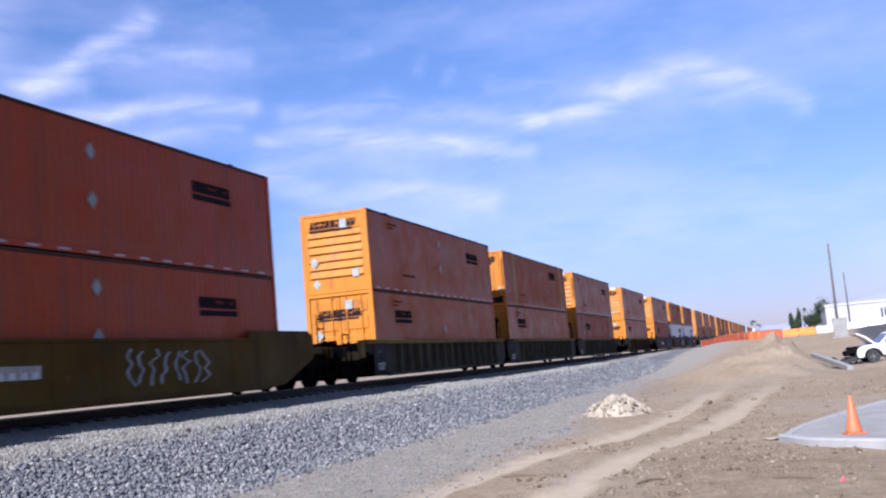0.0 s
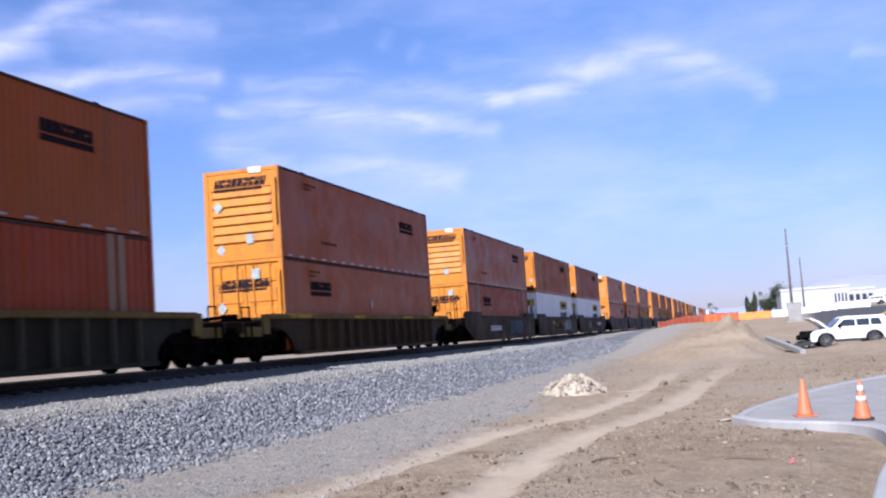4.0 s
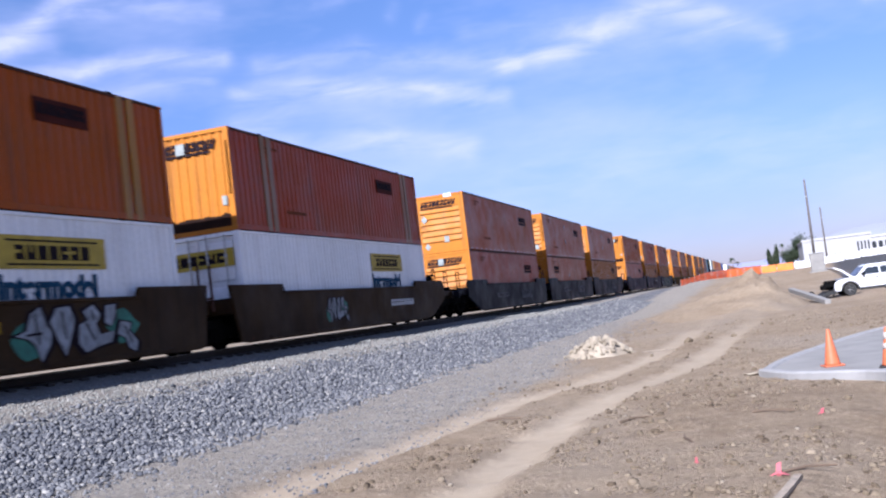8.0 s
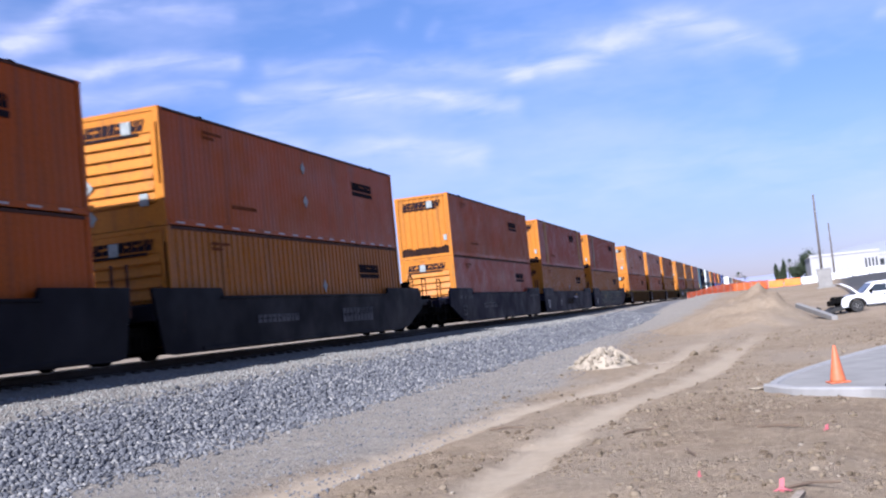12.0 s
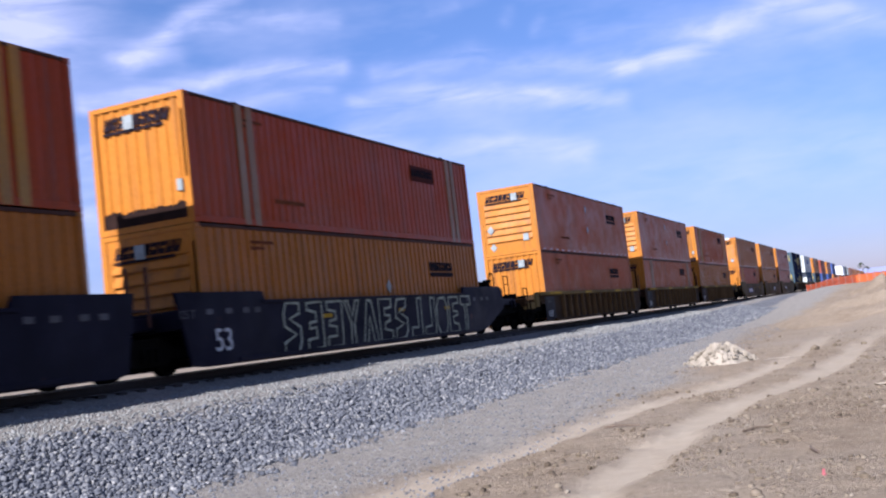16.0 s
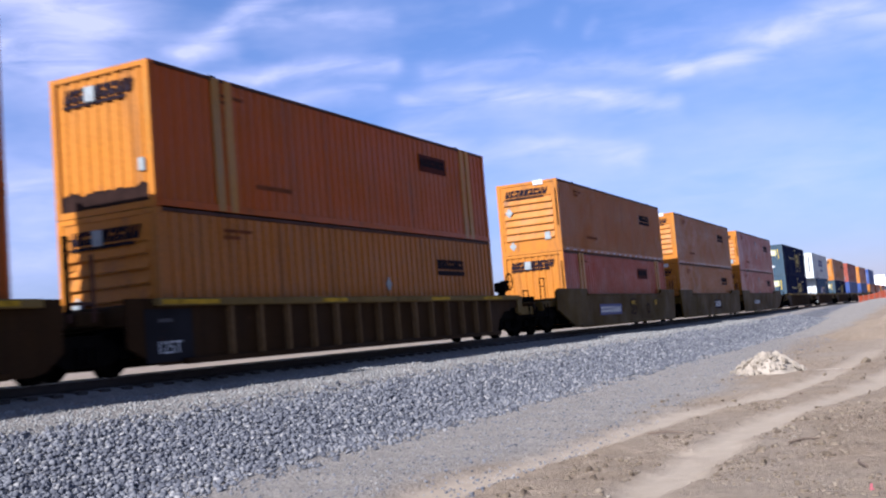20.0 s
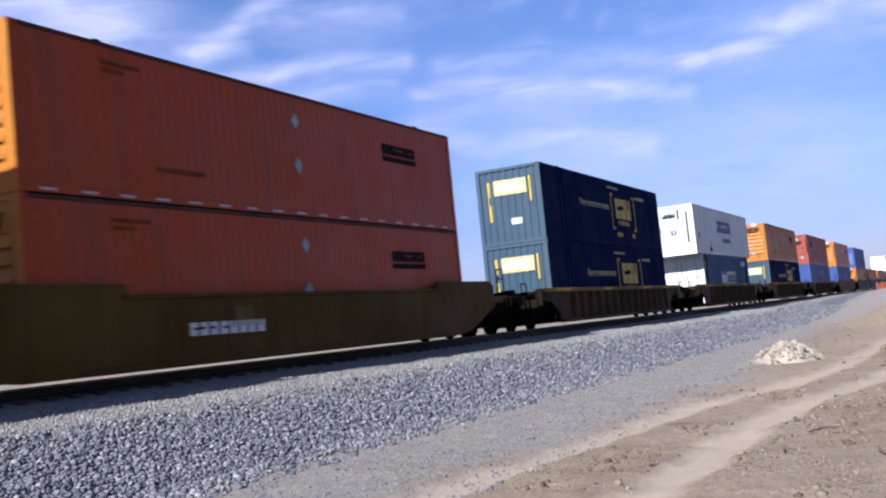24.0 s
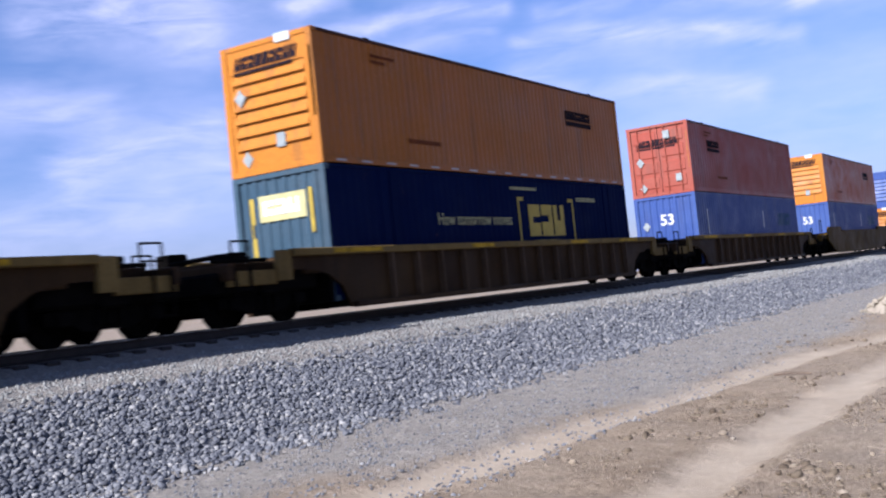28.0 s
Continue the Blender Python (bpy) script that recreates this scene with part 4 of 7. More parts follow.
def build_container(key):
    s = SPECS[key]
    ln = s.get("length", LONG)
    col, pitch, depth = s["col"], *s["rib"]
    # orange ends get a brighter, yellower copy: sunlight put into the paint
    fcol = s.get("frontcol", "sunlit_orange" if col in ("orange", "amber") else col)
    # orange types: dark top rails paint in the shade of the stacking seam
    edge = "edge_brown" if col in ("orange", "amber", "redor", "coral") else col
    kinds = {"louver": "a slatted end wall", "plain": "a plain end wall", "door": "barred end doors"}
    root = thing("freight_container", Matrix(), f"{s['word']} steel freight container with {kinds[s['front']]}, weathered", "container", "containers on the train")
    for side in (1, -1):
        shared(("sheet", ln, pitch, depth, col, side), "side_panel", lambda: sheet(0.14, ln - 0.14, 0.17, HIGH - 0.075, side * (HALF - 0.02), side, pitch, depth), col, root)
        shared(("brail", ln, col, side), "bottom_rail", lambda: Form().box(side * HALF - 0.06 * (side > 0), side * HALF + 0.06 * (side < 0), 0.16, ln - 0.16, 0.02, 0.17, 0.008), col, root)
        shared(("trail", ln, col, side), "top_rail", lambda: Form().box(side * HALF - 0.06 * (side > 0), side * HALF + 0.06 * (side < 0), 0.16, ln - 0.16, HIGH - 0.075, HIGH, 0.008), edge, root)
        for y0 in (0.0, ln - 0.16):
            shared(("post", y0, col, side), "corner_post", lambda: Form().box(side * HALF - 0.14 * (side > 0), side * HALF + 0.14 * (side < 0), y0, y0 + 0.16, 0.12, HIGH - 0.12, 0.012), col, root)
            for z0 in (-0.004, HIGH - 0.116):
                shared(("cast", y0, z0, side, col), "corner_casting", lambda: Form().box(side * (HALF + 0.004) - 0.17 * (side > 0), side * (HALF + 0.004) + 0.17 * (side < 0), y0 - 0.004, y0 + 0.164, z0, z0 + 0.12, 0.012), col if col != "navy" else "steelblue", root)
    shared(("roof", ln, col), "roof_panel", lambda: Form().box(-HALF + 0.06, HALF - 0.06, 0.1, ln - 0.1, HIGH - 0.05, HIGH - 0.02), col, root)
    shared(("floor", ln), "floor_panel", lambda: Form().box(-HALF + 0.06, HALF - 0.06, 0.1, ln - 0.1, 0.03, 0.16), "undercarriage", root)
    shared(("rear", ln, col), "rear_wall", lambda: Form().box(-HALF + 0.14, HALF - 0.14, ln - 0.08, ln - 0.03, 0.12, HIGH - 0.1), col, root)
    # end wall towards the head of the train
    # thin skin over the posts that carries the end colour, sunlit on orange
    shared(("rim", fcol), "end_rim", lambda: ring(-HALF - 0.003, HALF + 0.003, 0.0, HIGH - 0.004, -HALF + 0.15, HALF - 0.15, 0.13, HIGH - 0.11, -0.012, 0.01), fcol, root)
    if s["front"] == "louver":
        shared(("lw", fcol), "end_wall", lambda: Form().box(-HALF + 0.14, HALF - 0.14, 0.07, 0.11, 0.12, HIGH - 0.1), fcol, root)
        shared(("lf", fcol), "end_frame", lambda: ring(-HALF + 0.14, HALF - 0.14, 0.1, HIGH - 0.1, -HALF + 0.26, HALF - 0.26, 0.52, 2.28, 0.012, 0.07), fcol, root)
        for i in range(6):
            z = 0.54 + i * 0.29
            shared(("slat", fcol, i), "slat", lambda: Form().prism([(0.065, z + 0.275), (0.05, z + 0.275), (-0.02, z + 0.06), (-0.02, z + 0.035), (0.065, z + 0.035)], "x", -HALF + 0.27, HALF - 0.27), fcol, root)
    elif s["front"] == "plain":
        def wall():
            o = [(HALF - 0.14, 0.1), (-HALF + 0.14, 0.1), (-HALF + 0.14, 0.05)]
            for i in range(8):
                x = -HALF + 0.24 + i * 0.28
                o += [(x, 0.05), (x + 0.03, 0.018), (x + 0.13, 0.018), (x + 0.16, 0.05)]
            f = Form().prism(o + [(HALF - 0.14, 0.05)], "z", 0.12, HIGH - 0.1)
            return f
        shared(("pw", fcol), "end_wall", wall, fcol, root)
        if edge == "edge_brown":
            # ragged dark scuffs with the shade of the stack ahead painted in
            def band():
                r = random.Random(61)
                n = 26
                xs_ = [-HALF + 0.16 + i * (WIDE - 0.32) / n for i in range(n + 1)]
                hs = [0.46 + 0.03 * math.sin(i * 0.9) + r.uniform(-0.04, 0.05) for i in range(n + 1)]
                return Form().prism([(x, 0.13) for x in xs_] + [(x, h) for x, h in zip(xs_[::-1], hs)], "y", 0.0145, 0.017)
            shared(("scuff",), "scuffed_band", band, "scuff_shade", root, "scuffed dark band along the foot with painted shade")
    else:
        for side in (-1, 1):
            def leaf():
                a, b = (0.012, HALF - 0.15) if side > 0 else (-HALF + 0.15, -0.012)
                return Form().box(a, b, 0.05, 0.1, 0.14, HIGH - 0.12)
            door = shared(("leaf", fcol, side), "door", leaf, fcol, root)
            for i in range(4):
                z = 0.3 + i * 0.62
                a, b = (0.112, HALF - 0.25) if side > 0 else (-HALF + 0.25, -0.112)
                shared(("doorpanel", fcol, side, i), "door_panel", lambda: Form().prism([(0.052, z), (0.022, z + 0.04), (0.022, z + 0.44), (0.052, z + 0.48)], "x", a, b), fcol, door)
            for x in (0.28, 0.85):
                shared(("rod", side, x, fcol), "lock_rod", lambda: Form().tube((side * x, -0.012, 0.08), (side * x, -0.012, HIGH - 0.06), 0.022).box(side * x - 0.05, side * x + 0.05, -0.03, 0.03, 1.1, 1.2).box(side * x - 0.04, side * x + 0.04, -0.03, 0.03, 0.5, 0.58).box(side * x - 0.04, side * x + 0.04, -0.03, 0.03, 2.2, 2.28), "steel" if fcol in ("white", "cream") else fcol, root)
    # marks
    xs = HALF - 0.008
    if s.get("logo"):
        a, b = s["logo"]
        if s["front"] != "plain" or not s.get("posts"):
            shared(("mark", a, b), "wordmark", lambda: block_row(Form(), a, b, 1.93, 2.21, xs, 9, 0.0, 0.16, "x", 4), "ink", root, "dark slanted blocks on the side")
            shared(("line", a, b), "wordmark_line", lambda: Form().box(xs - 0.006, xs + 0.006, a, b, 1.74, 1.88), "ink", root)
        else:
            shared(("mark", a, b), "logo_panel", lambda: Form().box(xs - 0.006, xs + 0.004, a, b, 1.90, 2.40), "maroon", root, "faded maroon panel")
            shared(("marky", a, b), "wordmark", lambda: block_row(Form(), a + 0.08, b - 0.08, 2.06, 2.30, xs + 0.01, 8, 0.0, 0.2, "x", 5), "ink", root)
    if col in ("orange", "amber", "redor", "coral"):
        z = 2.36 if s["front"] != "door" else 2.05
        y = -0.002 if s["front"] != "door" else 0.018
        shared(("fmark", s["front"]), "wordmark", lambda: block_row(Form(), -0.95, 0.85, z - 0.02, z + 0.25, y, 9, 0.3, 0.16, "y", 3), "ink", root, "dark slanted blocks on the end wall")
        shared(("fline", s["front"]), "wordmark_line", lambda: Form().box(-0.95, 0.7, y - 0.006, y + 0.006, z - 0.13, z - 0.06), "ink", root)
        n = sum(map(ord, key))
        if n % 3 or s["front"] != "louver":
            shared(("fplate", n % 2), "tag_plate", lambda: Form().box(0.25 - 0.6 * (n % 2), 0.52 - 0.6 * (n % 2), -0.045, -0.012, z - 0.08, z + 0.24, 0.008), "placard", root, "white box plate")
        else:
            shared(("ftop",), "tag_plate", lambda: Form().box(0.3, 0.72, -0.03, -0.008, HIGH - 0.17, HIGH + 0.02, 0.006).box(0.44, 0.58, -0.036, -0.028, HIGH - 0.14, HIGH - 0.02), "decal_white", root, "white box plate")
        if s["front"] != "plain":
            shared(("fd1", n % 3), "placard", lambda: diamond(Form(), -0.82, 1.72 - 0.3 * (n % 3), -0.03, 0.2, "y"), "placard", root)
            shared(("fd2",), "placard", lambda: diamond(Form(), -0.78, 0.36, 0.0, 0.19, "y"), "placard", root)
            shared(("fsq", n % 2), "tag_plate", lambda: Form().box(0.62 - 0.5 * (n % 2), 0.86 - 0.5 * (n % 2), -0.036, -0.022, 0.5, 0.8), "placard", root, "white square plate")
        else:
            shared(("fsp",), "tag_plate", lambda: Form().box(0.93, 1.08, -0.014, 0.012, 0.72, 0.98), "placard", root, "small pale plate")
        shared(("fcode", n % 2), "code_strip", lambda: block_row(Form(), HALF - 0.115, HALF - 0.035, 1.0, 2.5, -0.006, 1, 0.0, 0.1, "y", 9), "post_yellow", root)
        for k, (e, z_) in enumerate(((3.0, 2.5), (2.6, 2.36))):
            shared(("scode", k), "code_strip", lambda: Form().box(xs - 0.004, xs + 0.006, 2.05, e, z_, z_ + 0.07), "rust_mark", root)
        shared(("stain",), "stain_patch", lambda: Form().box(xs - 0.004, xs + 0.003, 3.3, 4.7, 0.62, 0.72), "rust_mark", root, "faded rusty bar")
    if s.get("posts"):
        for y0 in (1.92, 14.25) if ln > 15 else ():
            for dy in (0.0, 0.42):
                shared(("sp", s["posts"], y0, dy), "stacking_post", lambda: Form().box(HALF - 0.04, HALF + 0.002, y0 + dy, y0 + dy + 0.27, 0.02, HIGH - 0.01, 0.012), s["posts"], root, "bleached upright stacking post" if s["posts"] != "navy" else "")
    for y, z in s.get("dia", ()):
        shared(("dia", y, z), "placard", lambda: diamond(Form(), y, z, xs + 0.002, 0.2, "x"), "placard", root, "white diamond placard")
    if s.get("tape"):
        for i in range(17):
            shared(("tape", i), "tape_strip", lambda: Form().box(HALF - 0.002, HALF + 0.004, 0.45 + i * 0.92, 0.82 + i * 0.92, 0.06, 0.105), "tape", root)
    for y in (1.98, ln - 2.1):
        for z in (-0.03, HIGH - 0.02):
            shared(("pad", y, z), "lift_pad", lambda: Form().box(HALF - 0.16, HALF + 0.005, y - 0.09, y + 0.09, z, z + 0.05, 0.008), "dark", root)
    if s.get("white"):
        shared(("jp",), "logo_panel", lambda: Form().box(xs - 0.004, xs + 0.006, 9.95, 13.3, 1.78, 2.44), "decal_yellow", root, "yellow panel")
        shared(("jr",), "logo_border", lambda: Form().box(xs + 0.003, xs + 0.009, 10.2, 13.05, 2.32, 2.36).box(xs + 0.003, xs + 0.009, 10.2, 13.05, 1.85, 1.89), "ink", root)
        shared(("jw",), "wordmark", lambda: block_row(Form(), 10.45, 12.8, 1.96, 2.25, xs + 0.008, 7, 0.0, 0.25, "x", 6), "ink", root)
        letters("lettering", "Intermodal", 0.62, "decal_teal", root, on_side(9.9, 1.22, xs + 0.006), 1.10, 0.05)
        shared(("jf",), "logo_panel", lambda: Form().box(-HALF + 0.25, HALF - 0.2, -0.002, 0.012, 1.95, 2.45), "decal_yellow", root, "yellow panel")
        shared(("jfw",), "wordmark", lambda: block_row(Form(), -0.85, 0.85, 2.06, 2.34, -0.006, 6, 0.0, 0.2, "y", 7), "ink", root)
    if s.get("navy"):
        for y, d in ((8.35, 1), (11.9, -1)):
            shared(("cb", d), "logo_bracket", lambda: Form().prism([(y, 0.75), (y + d * 0.34, 0.75), (y + d * 0.34, 0.85), (y + d * 0.08, 0.85), (y + d * 0.08, 2.25), (y + d * 0.34, 2.25), (y + d * 0.34, 2.35), (y, 2.35)], "x", xs, xs + 0.008), "decal_yellow", root, "yellow corner bracket")
        shared(("cw",), "wordmark", lambda: block_row(Form(), 8.95, 11.3, 1.25, 2.15, xs + 0.004, 3, 0.0, 0.14, "x", 54), "decal_yellow", root, "yellow blocks on the side")
        letters("lettering", "INTERMODAL", 0.25, "decal_yellow", root, on_side(9.2, 0.97, xs + 0.006), 1.1)
        letters("lettering", "How tomorrow moves", 0.44, "pale_yellow", root, on_side(4.2, 1.58, xs + 0.006), 0.90, 0.0)
        shared(("cs",), "code_strip", lambda: block_row(Form(), 8.0, 9.6, 2.55, 2.63, xs + 0.004, 12, 0.0, 0.3, "x", 13), "pale_yellow", root)
        shared(("ch",), "code_strip", lambda: block_row(Form(), 12.2, 13.6, 2.28, 2.40, xs + 0.004, 8, 0.0, 0.35, "x", 14), "pale_yellow", root)
        shared(("cl",), "logo_mark", lambda: Form().box(xs, xs + 0.008, 8.9, 9.2, 0.42, 0.62).box(xs, xs + 0.008, 9.35, 9.6, 0.42, 0.62).box(xs, xs + 0.008, 11.2, 11.5, 0.42, 0.62), "decal_yellow", root)
        shared(("cf",), "logo_panel", lambda: Form().box(-0.6, 0.72, 0.0, 0.014, 1.85, 2.42), "pale_yellow", root, "bleached yellow panel")
        shared(("cg",), "wordmark", lambda: block_row(Form(), -0.48, 0.6, 1.98, 2.3, -0.004, 3, 0.0, 0.16, "y", 54), "decal_white", root)
        shared(("ci",), "code_strip", lambda: block_row(Form(), -0.86, -0.74, 0.9, 2.4, 0.008, 1, 0.0, 0.1, "y", 16), "decal_yellow", root)
        shared(("cj",), "code_strip", lambda: Form().box(0.82, 0.9, 0.004, 0.014, 1.5, 2.45), "decal_yellow", root)
        shared(("ck",), "tag_plate", lambda: Form().box(0.0, 0.42, 0.0, 0.014, 0.72, 0.95), "decal_white", root)
    if s.get("long_cream"):
        shared(("sw",), "wordmark", lambda: block_row(Form(), 6.1, 10.3, 1.45, 2.2, xs + 0.004, 5, 0.18, 0.16, "x", 21), "decal_blue", root, "dark blue slanted blocks")
        letters("lettering", "INTERMODAL", 0.36, "decal_blue", root, on_side(7.5, 0.86, xs + 0.006), 1.15)
        letters("lettering", "53", 0.42, "decal_blue", root, on_side(0.95, 0.95, xs + 0.006), 1.0)
        letters("lettering", "53", 0.36, "decal_blue", root, pose(-0.1, 0.006, 1.2, 90, 0, 0), 1.0)
        shared(("sf",), "wordmark", lambda: block_row(Form(), -0.5, 0.25, 2.2, 2.42, 0.004, 5, 0.25, 0.16, "y", 22), "ink", root)
        shared(("sg",), "placard", lambda: diamond(Form(), -0.7, 1.5, 0.004, 0.2, "y"), "placard", root)
        shared(("sh",), "hose", lambda: Form().tube((0.42, -0.02, 2.62), (0.42, -0.02, 2.1), 0.045), "rubber", root)
        shared(("si",), "code_strip", lambda: Form().box(0.86, 0.95, 0.0, 0.012, 0.7, 2.5), "ink", root)
        shared(("sj",), "tag_plate", lambda: Form().box(-0.15, 0.3, 0.0, 0.012, 0.35, 0.6), "decal_white", root)
        shared(("sm",), "stain_patch", lambda: Form().prism([(3.55, 0.2), (4.25, 0.2), (4.2, 0.42), (3.98, 0.5), (3.96, 0.86), (3.84, 0.88), (3.82, 0.5), (3.58, 0.4)], "x", xs - 0.003, xs + 0.003), "edge_brown", root, "dark streaked stain")
        # slots are flat dark boxes; the shade inside them is only painted
        for i in range(16):
            shared(("sk", i), "rail_slot", lambda: Form().box(HALF - 0.002, HALF + 0.003, 0.6 + i * 0.98, 0.78 + i * 0.98, 0.05, 0.1), "dark", root)
    if s.get("slate"):
        shared(("pb",), "logo_panel", lambda: Form().box(xs - 0.004, xs + 0.006, 4.6, 6.35, 1.05, 1.9), "panel_blue", root, "blue panel")
        shared(("py",), "logo_panel", lambda: Form().box(xs - 0.004, xs + 0.006, 6.36, 8.95, 1.05, 1.9), "pale_yellow", root, "pale yellow panel")
        shared(("pw2",), "wordmark", lambda: block_row(Form(), 4.75, 6.25, 1.2, 1.68, xs + 0.008, 3, 0.0, 0.2, "x", 31), "decal_white", root)
        shared(("px",), "wordmark", lambda: block_row(Form(), 6.5, 8.85, 1.2, 1.68, xs + 0.008, 8, 0.0, 0.25, "x", 32), "decal_blue", root)
        shared(("p45",), "tag_plate", lambda: Form().box(xs, xs + 0.008, 0.28, 0.66, 2.05, 2.45), "pale_yellow", root, "yellow size plate")
        letters("lettering", "45", 0.3, "ink", root, on_side(0.31, 2.15, xs + 0.012), 1.0)
        for k, y in enumerate((0.75, ln - 1.05)):
            shared(("pp", k), "stacking_post", lambda: Form().box(HALF - 0.03, HALF + 0.004, y, y + 0.25, 0.02, HIGH - 0.01), "dark", root)
        shared(("pq",), "code_strip", lambda: block_row(Form(), 11.3, 12.6, 2.3, 2.6, xs + 0.004, 5, 0.0, 0.3, "x", 33), "decal_white", root)
    if s.get("b53"):
        letters("lettering", "53", 0.6, "decal_white", root, pose(-0.25, 0.006, 1.7, 90, 0, 0), 1.0)
        shared(("bd",), "placard", lambda: diamond(Form(), -0.85, 1.7, 0.004, 0.2, "y"), "placard", root)
        shared(("bs",), "code_strip", lambda: Form().box(xs - 0.002, xs + 0.006, 1.3, 1.4, 0.9, 2.2).box(xs - 0.002, xs + 0.006, 9.6, 9.7, 1.4, 2.2), "decal_white", root)
        shared(("bt",), "wordmark", lambda: block_row(Form(), 12.2, 14.6, 1.5, 2.1, xs + 0.004, 5, 0.2, 0.2, "x", 41), "slate", root)
    return root


CONTAINERS = {}


def container(key, y, z):
    m = pose(TRACK_X, y, z)
    if key in CONTAINERS:
        ob = copy_thing(CONTAINERS[key], m)
    else:
        ob = CONTAINERS[key] = build_container(key)
        ob.matrix_basis = m
    TRAIN.append((ob, y, z))
    return ob


# ---- well cars ----
def wheelset_form():
    f = Form().tube((-0.8, 0, 0), (0.8, 0, 0), 0.085, 10)
    return f


def wheel_form(side):
    o = [(0.10, -0.07), (0.16, -0.075), (0.18, -0.03), (0.34, -0.02), (0.36, -0.065), (0.455, -0.065), (0.455, -0.035), (0.425, -0.03), (0.42, 0.07), (0.36, 0.07), (0.34, 0.02), (0.18, 0.03), (0.15, 0.09), (0.10, 0.09)]
    return Form().lathe([(r, side * h) for r, h in o], 20, (side * 0.75, 0, 0), "x")


def build_truck(car, y):
    def frame_form():
        f = Form()
        for s in (-1, 1):
            x0, x1 = (s * 0.98, s * 1.1) if s > 0 else (s * 1.1, s * 0.98)
            f.prism([(-1.2, 0.36), (-1.2, 0.55), (-0.7, 0.60), (-0.35, 0.78), (0.35, 0.78), (0.7, 0.60), (1.2, 0.55), (1.2, 0.36), (0.75, 0.36), (0.5, 0.22), (-0.5, 0.22), (-0.75, 0.36)], "x", x0, x1)
            for yy in (-0.89, 0.89):
                f.box(min(x0, s * 1.2), max(x1, s * 1.2), yy - 0.14, yy + 0.14, 0.32, 0.54, 0.02)
            for k in (-0.22, 0.0, 0.22):
                f.tube((s * 1.04 + 0.08 * s, k, 0.3), (s * 1.04 + 0.08 * s, k, 0.58), 0.07, 8)
        return f.box(-1.0, 1.0, -0.2, 0.2, 0.45, 0.78, 0.03)
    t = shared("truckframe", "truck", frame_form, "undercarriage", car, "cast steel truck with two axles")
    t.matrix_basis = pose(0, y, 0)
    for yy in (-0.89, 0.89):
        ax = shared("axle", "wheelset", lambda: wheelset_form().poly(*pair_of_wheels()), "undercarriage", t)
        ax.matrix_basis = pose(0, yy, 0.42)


def pair_of_wheels():
    f = wheel_form(1)
    g = wheel_form(-1)
    n = len(f.v)
    return f.v + g.v, f.f + [tuple(i + n for i in q) for q in g.f]


